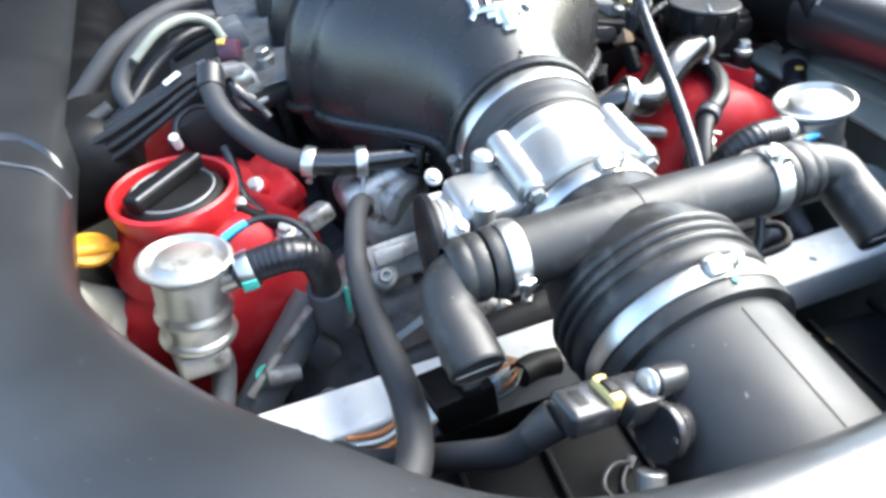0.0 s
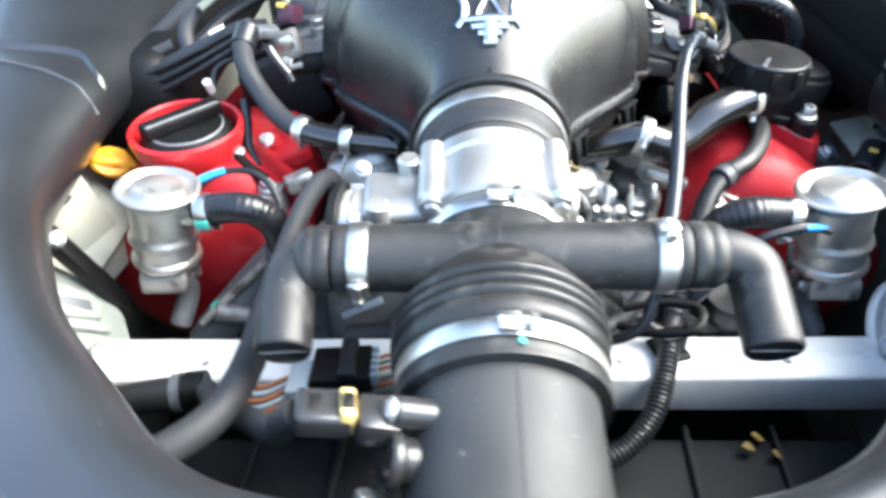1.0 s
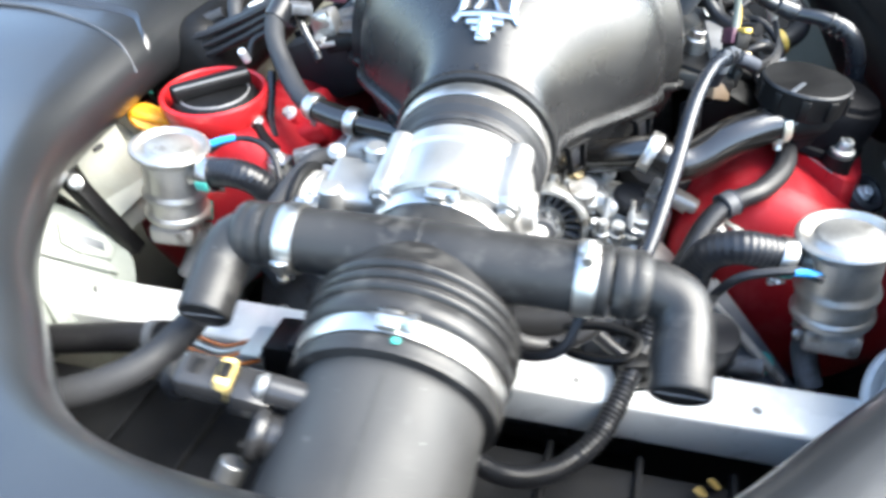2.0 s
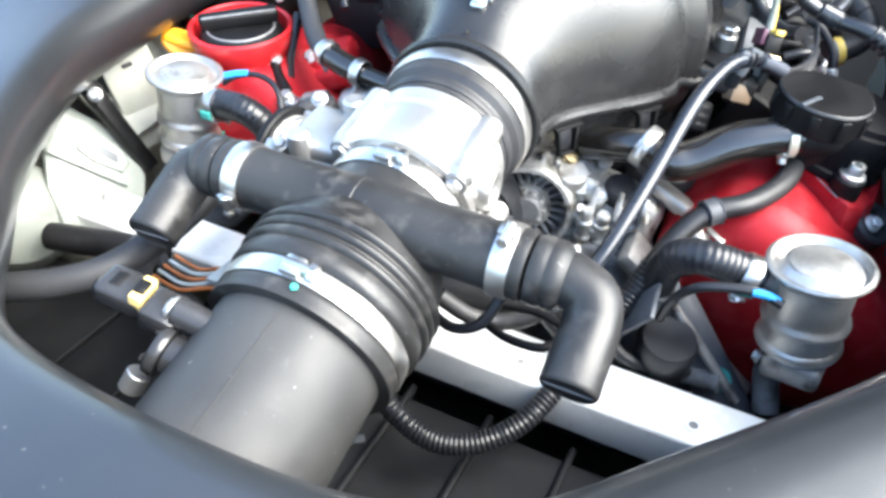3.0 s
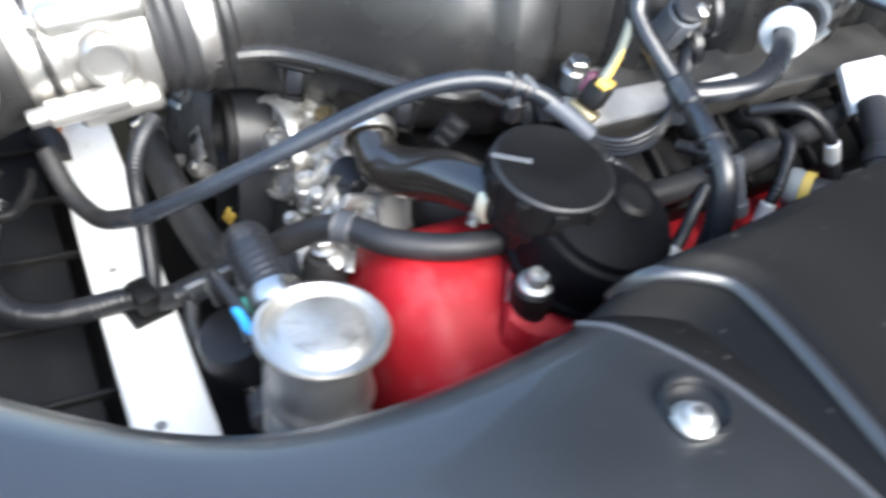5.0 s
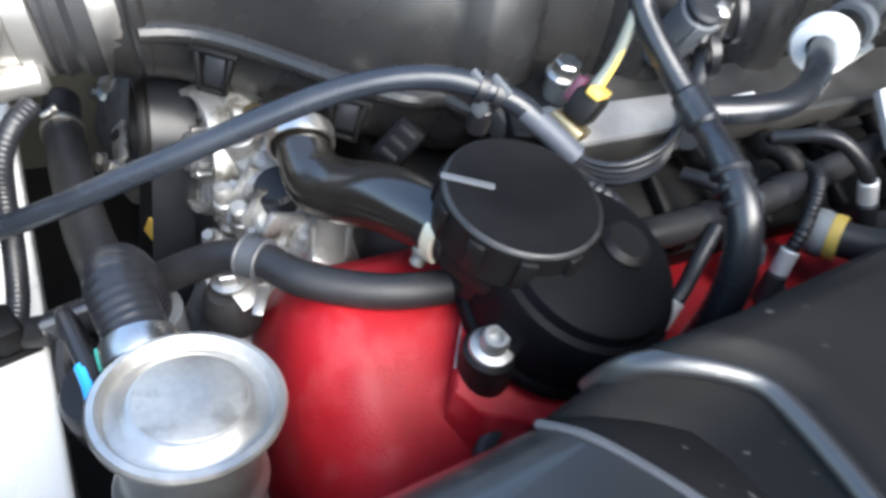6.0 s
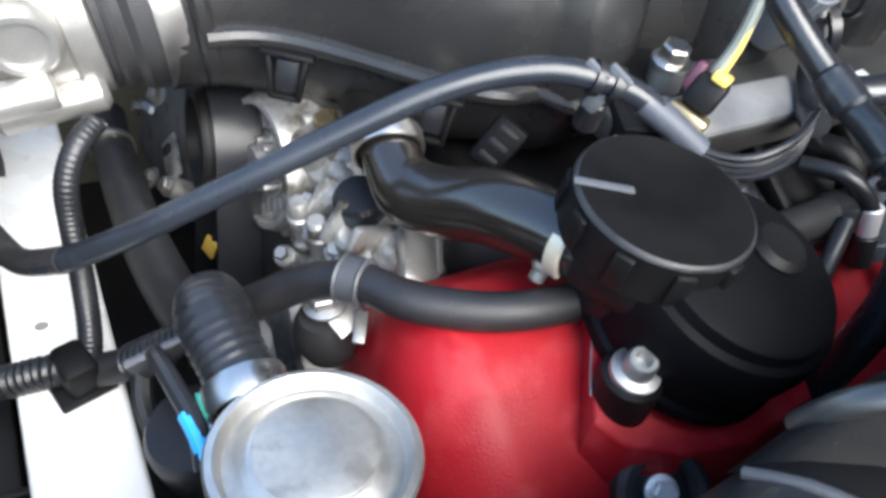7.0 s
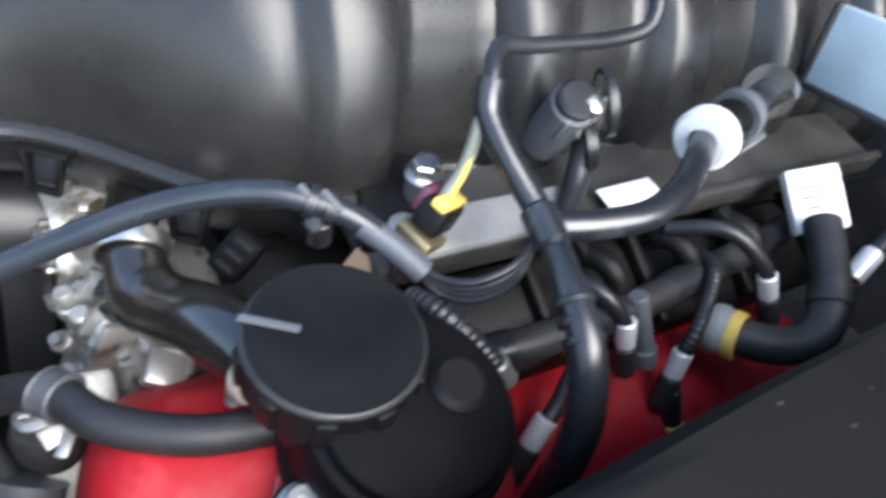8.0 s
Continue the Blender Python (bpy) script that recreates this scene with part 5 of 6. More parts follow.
sl = thing("coil_lead", (0.196, 0.26, 0.935), "grey corrugated lead with a pale end beside the separator", "lead", "coil leads")
part("lead", pipe([(0.168, 0.246, 0.940), (0.179, 0.248, 0.945), (0.188, 0.252, 0.945), (0.195, 0.259, 0.939), (0.2, 0.267, 0.930)], 0.0042, 12, pitch=0.003, depth=0.0008), LOOM, sl)
part("end", rod((0.1985, 0.2645, 0.9335), (0.202, 0.270, 0.925), 0.0046, 14), ALUD, sl, "pale end")
yt = thing("cable_tag", (0.01, 0.127, 0.78), "small yellow tag behind the belt", "tag")
part("tag", box((0.009, 0.002, 0.012), pose(0.01, 0.124, 0.792, -10, 15, 20), 0.0006), YELLOW, yt)
part("wire", pipe([(0.012, 0.128, 0.80), (0.01, 0.126, 0.795), (0.006, 0.130, 0.77)], 0.0016, 8), LOOM, yt)
pb2 = thing("alternator_bracket", (-0.037, 0.12, 0.8), "pale alloy bracket with a square hole under the throttle body", "bracket")
part("plate", box((0.030, 0.003, 0.012), pose(-0.038, 0.118, 0.817, -35, 8, -8), 0.001), PUMPAL, pb2)
part("hole", box((0.006, 0.0044, 0.006), pose(-0.044, 0.1178, 0.8180, -35, 8, -8), 0.0008), DARK, pb2, "dark square hole")
part("lug", rod((-0.02, 0.122, 0.806), (-0.02, 0.112, 0.813), 0.006, 16), PUMPAL, pb2)
bolt(pb2, (-0.02, 0.112, 0.813), (0, -0.8, 0.6), 0.0042, 0.005)
bolt(pb2, (-0.05, 0.108, 0.795), (0, -0.8, 0.6), 0.0045, 0.005)

for pts in ([(0.199, 0.520, 0.952), (0.202, 0.502, 0.947), (0.2055, 0.484, 0.937), (0.2075, 0.477, 0.932), (0.2095, 0.470, 0.926)],):
    h = thing("coil_lead", pts[3], "thin black lead with a bright metal sleeve", "lead", "coil leads")
    part("lead", pipe(pts, 0.0044, 12), LOOM, h)
    part("sleeve", rod(pts[2], pts[4], 0.0054, 16), SLEEVE, h, "bright metal sleeve")
ip2 = thing("injector_plug", (0.193, 0.348, 0.9), "grey injector plug beside the coil lead", "plug")
part("body", rod((0.187, 0.344, 0.930), (0.199, 0.352, 0.905), 0.0045, 16), GREYPL, ip2)
part("foot", rod((0.198, 0.351, 0.907), (0.201, 0.353, 0.899), 0.006, 16), GREYPL, ip2)
for k in range(3):
    e = thing("injector_elbow", (0.17, 0.33 + 0.045 * k, 0.92), "small black plug with a bent boot", "plug", "injector plugs")
    y = 0.335 + 0.045 * k
    part("boot", pipe([(0.160, y, 0.930), (0.168, y + 0.003, 0.933), (0.176, y + 0.006, 0.930), (0.180, y + 0.008, 0.920)], 0.0055, 12), BLACKPL, e)
    part("plug", box((0.012, 0.010, 0.010), pose(0.160, y, 0.931, 0, 20, 15), 0.002), BLACKPL, e)

# valve hose continues under the throttle body
ash = thing("air_supply_hose", (0.09, 0.1, 0.84), "thick black air supply hose under the throttle body", "hose")
part("hose", pipe([(0.133, 0.107, 0.846), (0.118, 0.102, 0.845), (0.095, 0.096, 0.842), (0.05, 0.091, 0.834), (0.0, 0.09, 0.825), (-0.058, 0.091, 0.815), (-0.095, 0.094, 0.808)], 0.0105, 20), RUBBER, ash)
part("cuff", rod((0.112, 0.0995, 0.8445), (0.098, 0.0965, 0.8425), 0.0118, 20), RUBBER, ash)
clamp((-0.056, 0.091, 0.8153), (-1, 0.02, -0.17), 0.0107, 0.0045, 60, "small bright clamp with green paint")
hose("valve_signal_wire", [(0.192, 0.080, 0.905), (0.182, 0.081, 0.9075), (0.168, 0.079, 0.907), (0.152, 0.077, 0.902), (0.143, 0.078, 0.888), (0.140, 0.082, 0.868)], 0.0026, LOOM, "thin black valve wire", "wire", "valve wires", seg=10)
hose("blue_wire_sleeve", [(0.190, 0.0805, 0.906), (0.184, 0.0805, 0.9076), (0.177, 0.0795, 0.9078)], 0.0023, BLUE, "light blue sleeve on the valve wire", "sleeve", "blue sleeves", seg=10)
single("rubber_flap", box((0.003, 0.024, 0.034), pose(0.128, 0.083, 0.868, 15, 25, 10), 0.0012), GREYPL, "grey rubber flap beside the valve hose", "flap")
hose("bracket_wire", [(0.112, 0.076, 0.852), (0.128, 0.072, 0.84), (0.15, 0.078, 0.832), (0.165, 0.09, 0.826)], 0.004, LOOM, "black wire below the air valve", "wire", seg=10)
cup = thing("hose_cup", (0.15, 0.085, 0.82), "black rubber cup with a green paint stroke", "cup")
part("cup", lathe([(0, 0.02), (0.015, 0.02), (0.017, 0.016), (0.0175, 0.0), (0.0165, -0.012), (0, -0.014)], axis((0.148, 0.088, 0.835), (0.05, -0.2, 0.97)), 30), LOOM, cup)
part("stroke", box((0.003, 0.001, 0.016), pose(0.147, 0.0705, 0.842, 5, 0, 10), 0.0004), TEAL, cup, "green paint stroke")

# loom on the bar
loom = thing("front_loom", (0.106, 0.056, 0.836), "black corrugated wiring loom clipped to the white bar", "loom")
part("conduit", pipe([(0.107, 0.058, 0.845), (0.103, 0.045, 0.844), (0.098, 0.030, 0.838), (0.088, 0.010, 0.829), (0.07, -0.006, 0.821), (0.048, -0.013, 0.818), (0.025, -0.01, 0.822), (0.0, 0.0, 0.83)], 0.0064, 16, pitch=0.0028, depth=0.0009), LOOM, loom)
part("riser", pipe([(0.107, 0.058, 0.845), (0.095, 0.061, 0.85), (0.08, 0.063, 0.862), (0.066, 0.064, 0.878), (0.060, 0.066, 0.892), (0.054, 0.072, 0.902), (0.046, 0.080, 0.906)], 0.0044, 16, step=0.0016, pitch=0.0022, depth=0.00028), LOOM, loom)
part("clip", box((0.017, 0.012, 0.017), pose(0.106, 0.054, 0.844, 0, 0, 15), 0.003), BLACKPL, loom, "black plastic clip")
part("clip_foot", box((0.02, 0.02, 0.003), pose(0.106, 0.054, 0.838, 0, 0, 15), 0.001), BLACKPL, loom)
hose("boot_drain_tube", [(0.072, 0.0, 0.93), (0.066, -0.008, 0.916), (0.052, -0.006, 0.905), (0.036, 0.004, 0.898), (0.02, 0.012, 0.89)], 0.0026, LOOM, "thin black drain tube under the cross pipe", "tube", seg=10)
bk = thing("tube_bracket", (0.07, 0.015, 0.89), "black wire bracket under the cross pipe", "bracket")
part("wire", pipe([(0.06, 0.01, 0.90), (0.075, 0.002, 0.902), (0.094, 0.0, 0.906), (0.1, 0.012, 0.908), (0.085, 0.02, 0.906), (0.065, 0.022, 0.9)], 0.0022, 10), BLACKPL, bk)

# clips under the plenum lip
for y, x in ((0.147, 0.058), (0.19, 0.097), (0.152, -0.060)):
    k = thing("plenum_clip", (x, y, 0.915), "black spring clip below the plenum lip", "clip", "plenum clips")
    ang = -55 if x > 0 else 55
    KM = pose(x, y, 0.9235, -10, 0, -ang)
    for d in (-1, 1):
        part("side", box((0.0022, 0.0045, 0.017), KM @ Matrix.Translation((0.0062 * d, 0, 0)) @ Matrix.Rotation(radians(7 * d), 4, "Y"), 0.0007), BLACKPL, k)
    part("crossbar", box((0.013, 0.004, 0.0022), KM @ Matrix.Translation((0, 0, -0.0082)), 0.0007), BLACKPL, k)
    part("top", box((0.020, 0.006, 0.0022), KM @ Matrix.Translation((0, 0, 0.0088)), 0.0006), BLACKPL, k)
    part("tongue", box((0.0085, 0.0016, 0.012), KM @ Matrix.Translation((0, 0.0012, 0)), 0.0005), LOOM, k, "dark sprung tongue")
# Added drum that fills the dark void below the plenum.
single("void_filler", lathe([(0, 0.05), (0.02, 0.048), (0.026, 0.04), (0.028, 0.0), (0.028, -0.06), (0, -0.06)], axis((0.118, 0.228, 0.842), (-0.1, -0.3, 0.9)), 32), DARK, "dark filler drum added in the void below the plenum", "reservoir")

# ---- left side lines ----
lbh = thing("left_breather_hose", (-0.12, 0.17, 0.92), "dark grey rubber breather hose with a glossy joint", "hose")
part("hose", pipe([(-0.121, 0.1675, 0.9283), (-0.128, 0.1705, 0.930), (-0.141, 0.182, 0.934), (-0.156, 0.199, 0.944), (-0.166, 0.211, 0.958), (-0.168, 0.220, 0.970)], 0.0070, 20), HOSE, lbh)
part("stub", pipe([(-0.05, 0.156, 0.921), (-0.066, 0.158, 0.9225), (-0.092, 0.1605, 0.925)], 0.0064, 20), SHINY, lbh, "glossy black stub")
part("joint", pipe([(-0.088, 0.160, 0.9245), (-0.105, 0.1635, 0.926), (-0.1235, 0.1688, 0.9288)], 0.0083, 20), SHINY, lbh, "glossy black joint piece")
clamp((-0.092, 0.1605, 0.925), (-1, 0.15, 0.1), 0.0084, 0.007, 250, "small bright clamp on the breather hose")
clamp((-0.1225, 0.1685, 0.929), (-0.9, 0.4, 0.2), 0.0084, 0.0075, 250, "small bright clamp on the breather hose")
hose("stub_drip_pin", [(-0.093, 0.156, 0.917), (-0.097, 0.150, 0.907), (-0.1, 0.146, 0.9)], 0.0012, BOLT, "bare metal pin under the breather clamp", "pin", seg=8)

big = thing("radiator_bleed_hose", (-0.118, 0.03, 0.86), "thick grey-black rubber hose crossing in front of the engine", "hose")
part("hose", pipe([(-0.1, 0.134, 0.912), (-0.105, 0.124, 0.9155), (-0.112, 0.105, 0.911), (-0.118, 0.078, 0.902), (-0.119, 0.03, 0.899), (-0.119, -0.012, 0.8985), (-0.125, -0.042, 0.8985), (-0.140, -0.060, 0.8975), (-0.168, -0.072, 0.892), (-0.2, -0.08, 0.88)], lambda u: 0.0062 + 0.0016 * smooth(0.1, 0.6, u), 18), HOSE, big)
part("end", lathe([(0, 0.002), (0.006, 0.002), (0.0073, 0.0), (0.0073, -0.006), (0, -0.006)], axis((-0.1, 0.134, 0.912), (0.3, 0.8, 0.2)), 18), RUBBER, big)

# air mass sensor on the intake tube
maf = thing("air_mass_sensor", (-0.035, -0.075, 0.92), "black air mass sensor on the intake tube with a yellow-locked plug", "sensor")
out = Vector((-0.72, -0.12, 0.68)).normalized()
p = Vector((-0.0285, -0.075, 0.9335))
part("flange", box((0.014, 0.020, 0.004), axis(p - out * 0.002, out), 0.0015), DUCT, maf)
part("housing", rod((-0.020, -0.084, 0.918), (-0.0405, -0.0865, 0.924), 0.0094, 28, bevel=0.002), PLUGPL, maf)
part("drum_flange", lathe([(0, 0.0), (0.0108, 0.0), (0.0114, 0.0012), (0.0114, 0.0036), (0.0106, 0.0048), (0, 0.0048)], axis((-0.0405, -0.0865, 0.924), (-0.87, -0.12, 0.38)), 28), PLUGPL, maf)
for k in range(3):
    q = axis((-0.0405, -0.0865, 0.924), (-0.87, -0.12, 0.38)) @ Matrix.Rotation(2.1 * k + 0.4, 4, "Z") @ Vector((0.0088, 0, 0.0046))
    part("flange_screw", bolt_bm(q, (-0.87, -0.12, 0.48), 0.0016, 0.0018, False), PLUGPL, maf)
part("screw_post", rod((-0.041, -0.0755, 0.9385), (-0.0195, -0.0725, 0.931), 0.0062, 22), PLUGPL, maf)
part("screw", bolt_bm((-0.042, -0.0755, 0.9388), (-0.9, -0.1, 0.4), 0.0038, 0.003), BOLT, maf)
part("tower", box((0.016, 0.017, 0.013), pose(-0.048, -0.0755, 0.933, 0, 18, 8), 0.0025), PLUGPL, maf)
plug = part("plug", box((0.022, 0.0165, 0.0115), pose(-0.0675, -0.0745, 0.9365, 0, 14, 8), 0.0025, seg=3), PLUGPL, maf)
part("lock", box((0.0058, 0.0135, 0.0122), pose(-0.0590, -0.0745, 0.9375, 0, 14, 8), 0.0012), BEIGE, plug, "pale yellow lock clip")
part("lock_hole", box((0.0046, 0.007, 0.003), pose(-0.0575, -0.0745, 0.9432, 0, 14, 8), 0.0008), BLACKPL, plug)
part("window", box((0.005, 0.008, 0.0015), pose(-0.070, -0.0745, 0.9425, 0, 14, 8), 0.0005), BLACKPL, plug)
part("strain_relief", lathe([(0, 0), (0.0075, 0), (0.007, 0.006), (0.006, 0.013), (0, 0.013)], axis((-0.077, -0.073, 0.934), (-0.75, 0.15, -0.6)), 18), RUBBER, maf)
part("cable", pipe([(-0.084, -0.0715, 0.927), (-0.093, -0.063, 0.911), (-0.108, -0.045, 0.893), (-0.124, -0.028, 0.878), (-0.142, -0.012, 0.866), (-0.155, 0.006, 0.857)], 0.0062, 14), HOSE, maf, "grey-black cable sheath")
part("drop", rod((-0.05, -0.094, 0.915), (-0.053, -0.099, 0.908), 0.0055, 16), BOLT, maf)

# connector block on the bar
cb = thing("connector_block", (-0.09, 0.03, 0.836), "black multi-way connector block with coloured wires", "connector")
CM = pose(-0.085, 0.026, 0.846, -12, 0, 4)
part("body", box((0.034, 0.034, 0.020), CM, 0.002), BLACKPL, cb)
part("latch", box((0.01, 0.036, 0.006), CM @ Matrix.Translation((0.004, 0, 0.0115)), 0.0015), LOOM, cb)
for k in range(5):
    part("tooth", box((0.004, 0.003, 0.008), CM @ Matrix.Translation((0.0185, -0.013 + 0.0065 * k, 0.006)), 0.0006), PALE, cb)
part("lever", box((0.012, 0.030, 0.003), CM @ Matrix.Translation((-0.024, -0.004, 0.004)), 0.001), PALE, cb, "pale blue-grey sliding lever")
for k in range(6):
    y0, z0 = 0.012 + 0.0055 * k, 0.848 - 0.001 * (k % 3)
    part("wire", pipe([(-0.067, y0, z0), (-0.056, y0 + 0.002, z0 + 0.002), (-0.044, 0.03 + 0.002 * k, z0 - 0.004), (-0.034, 0.034, 0.838)], 0.0011, 8), COPPER if k % 2 else WIREG, cb, "thin brown or green wire")
for k in range(5):
    y0 = 0.004 + 0.005 * k
    part("wire", pipe([(-0.104, y0 + 0.008, 0.846), (-0.115, y0, 0.848), (-0.13, y0 - 0.006, 0.846), (-0.148, y0 - 0.006, 0.85)], 0.0013, 8), COPPER if k % 2 == 0 else PALE, cb, "thin brown or white wire")
single("loom_bandage", pipe([(-0.046, 0.03, 0.84), (-0.034, 0.034, 0.838), (-0.02, 0.034, 0.836)], 0.008, 12), RUBBER, "black taped end of the connector wires", "tape")

lp = thing("left_loom_tube", (-0.19, 0.025, 0.84), "black hose along the bar with a bright ring", "hose")
part("hose", pipe([(-0.245, 0.006, 0.838), (-0.215, 0.011, 0.841), (-0.19, 0.015, 0.843), (-0.17, 0.018, 0.843)], 0.0095, 16), HEATER, lp)
part("ring", lathe([(0.0096, -0.0025), (0.0112, -0.0025), (0.0112, 0.0025), (0.0096, 0.0025), (0.0096, -0.0025)], axis((-0.178, 0.0168, 0.843), (1, 0.15, 0.02)), 28), GREYPL, lp, "pale metal ring")
part("cup", rod((-0.174, 0.0174, 0.843), (-0.162, 0.0192, 0.843), 0.0115, 20), BLACKPL, lp)
part("cable", pipe([(-0.162, 0.018, 0.842), (-0.15, 0.010, 0.842), (-0.13, 0.0, 0.840), (-0.11, -0.006, 0.836)], 0.0045, 12), HOSE, lp)

# fittings beside the oil filler
fit_l = thing("hose_bracket", (-0.142, 0.152, 0.88), "zinc bracket and bolt beside the oil filler", "bracket")
part("strap", box((0.018, 0.012, 0.002), pose(-0.146, 0.15, 0.895, 10, -10, -20), 0.0006), STEEL, fit_l)
part("bolt", bolt_bm((-0.148, 0.150, 0.896), (0, -0.25, 1), 0.0042, 0.006), BOLT, fit_l)
part("stud", lathe([(0, 0), (0.008, 0), (0.0105, -0.006), (0.0105, -0.016), (0, -0.018)], axis((-0.147, 0.150, 0.894), (0, -0.2, 1)), 20), ALUD, fit_l)
part("block", box((0.02, 0.016, 0.012), pose(-0.127, 0.156, 0.897, -15, -10, 25), 0.003), ALUD, fit_l, "dull alloy block")
part("arm", pipe([(-0.172, 0.172, 0.908), (-0.162, 0.162, 0.904), (-0.15, 0.154, 0.9)], 0.0042, 12), BLACKPL, fit_l)
part("arm_end", bolt_bm((-0.172, 0.173, 0.91), (-0.1, -0.4, 0.9), 0.004, 0.004), BOLT, fit_l)
hose("valve_signal_wire", [(-0.186, 0.130, 0.908), (-0.178, 0.134, 0.9135), (-0.165, 0.139, 0.916), (-0.15, 0.138, 0.914), (-0.138, 0.13, 0.907), (-0.131, 0.118, 0.892), (-0.13, 0.112, 0.876)], 0.0022, LOOM, "thin black valve wire", "wire", "valve wires", seg=10)
hose("blue_wire_sleeve", [(-0.184, 0.131, 0.914), (-0.177, 0.1345, 0.9155), (-0.169, 0.138, 0.9163)], 0.0024, BLUE, "light blue sleeve on the valve wire", "sleeve", "blue sleeves", seg=10)
hose("filler_vent_wire", [(-0.17, 0.205, 0.935), (-0.168, 0.195, 0.922), (-0.167, 0.185, 0.908), (-0.158, 0.170, 0.9)], 0.0032, LOOM, "black wire running down beside the oil filler", "wire", seg=10)
sh = thing("cover_lug", (-0.155, 0.21, 0.88), "red painted cover lug with a bolt", "lug")
part("lug", box((0.040, 0.052, 0.020), pose(-0.152, 0.215, 0.892, 10, -24, 12), 0.006, seg=3), RED, sh)
part("boss", lathe([(0, 0.0), (0.0075, 0.0), (0.0085, -0.002), (0.0095, -0.012), (0, -0.012)], axis((-0.1585, 0.2008, 0.9042), (-0.3, -0.5, 0.8)), 24), RED, sh)
part("bolt", bolt_bm((-0.1585, 0.2005, 0.9045), (-0.3, -0.5, 0.8), 0.0040, 0.005), SLEEVE, sh)

# left rail with plugs, looms and cables
railL = thing("coil_rail", (-0.128, 0.4, 0.92), "dark mounting rail along the plenum", "rail", "mounting rails")
part("plate", box((0.05, 0.33, 0.012), pose(-0.128, 0.42, 0.944, 0, -8, -1.2), 0.002), ENGINE, railL)
part("front_pad", box((0.05, 0.04, 0.012), pose(-0.122, 0.266, 0.944, 0, -8, 12), 0.003), BLACKPL, railL)
part("bolt_spacer", rod((-0.1275, 0.288, 0.948), (-0.128, 0.288, 0.957), 0.0068, 20), BOLT, railL)
part("bolt", bolt_bm((-0.128, 0.288, 0.957), (-0.1, -0.1, 1), 0.0052, 0.0075), BOLT, railL)
plugL = thing("fuel_rail_plug", (-0.147, 0.26, 0.94), "silver and grey fuel rail plug with a bright clip", "connector")
part("body", box((0.018, 0.026, 0.018), pose(-0.147, 0.262, 0.952, 0, -15, 10), 0.003), ALUD, plugL)
part("clip", box((0.014, 0.008, 0.012), pose(-0.147, 0.252, 0.958, 0, -15, 10), 0.0025), STEEL, plugL)
part("foot", box((0.016, 0.006, 0.004), pose(-0.142, 0.244, 0.943, 0, -10, 10), 0.001), ALUD, plugL)
part("nut", bolt_bm((-0.147, 0.245, 0.944), (0, -0.5, 0.8), 0.004, 0.005), BOLT, plugL)
spl = thing("sensor_plug", (-0.149, 0.29, 0.955), "plum and yellow sensor plug with a grey wire", "connector")
part("body", box((0.014, 0.018, 0.014), pose(-0.150, 0.292, 0.966, -20, 0, -15), 0.002), bpy.data.materials["plum_plastic"], spl)
part("lock", box((0.005, 0.012, 0.004), pose(-0.154, 0.288, 0.974, -20, 0, -15), 0.001), YELLOW, spl, "yellow lock slide")
part("wire", pipe([(-0.152, 0.296, 0.973), (-0.158, 0.3, 0.985), (-0.172, 0.297, 0.992), (-0.192, 0.286, 0.99), (-0.212, 0.272, 0.978)], 0.0032, 10), WIREG, spl, "grey-green sheathed wire")
single("relay_block", box((0.02, 0.026, 0.02), pose(-0.146, 0.322, 0.968, 0, -10, 5), 0.003), GREYPL, "grey relay block on the rail", "relay")

bundle = thing("ribbed_loom_bundle", (-0.23, 0.26, 0.9), "bundle of black ribbed cables tied beside the oil filler", "loom")
for k in range(9):
    o = Vector((0.0, 0.0042 * (k % 3) * 1.4 - 0.004, 0.0055 * (k // 3) - 0.004))
    part("cable", pipe([Vector((-0.158, 0.244, 0.968)) + o * 0.8, Vector((-0.178, 0.243, 0.965)) + o, Vector((-0.205, 0.242, 0.952)) + o * 1.2, Vector((-0.235, 0.243, 0.938)) + o * 1.4, Vector((-0.27, 0.245, 0.925)) + o * 1.5, Vector((-0.31, 0.25, 0.905)) + o * 1.5, Vector((-0.33, 0.25, 0.88)) + o * 1.4], 0.0033, 8, pitch=0.003, depth=0.0005), HEATER, bundle)
part("tie", lathe([(0.0105, -0.0025), (0.0122, -0.0025), (0.0122, 0.0025), (0.0105, 0.0025)], axis((-0.168, 0.2435, 0.9665), (1, 0, 0.2)), 20), TAPE, bundle, "grey cable tie")
part("tag", box((0.012, 0.005, 0.0015), pose(-0.19, 0.236, 0.974, 0, -20, 20), 0.0005), PAPER, bundle, "white paper tag")
hd = thing("hose_junction", (-0.168, 0.225, 0.96), "grey plastic hose junction at the loom's end", "junction")
part("cup", rod((-0.168, 0.219, 0.968), (-0.165, 0.232, 0.976), 0.0085, 18), LOOM, hd)
part("tab", box((0.018, 0.012, 0.008), pose(-0.155, 0.236, 0.972, 0, 10, 30), 0.002), ENGINE, hd)
part("spigot", pipe([(-0.158, 0.238, 0.966), (-0.15, 0.23, 0.955), (-0.14, 0.222, 0.945)], 0.0034, 10), SHINY, hd)
part("sleeve", rod((-0.143, 0.225, 0.948), (-0.137, 0.219, 0.94), 0.0034, 12), LOOM, hd)
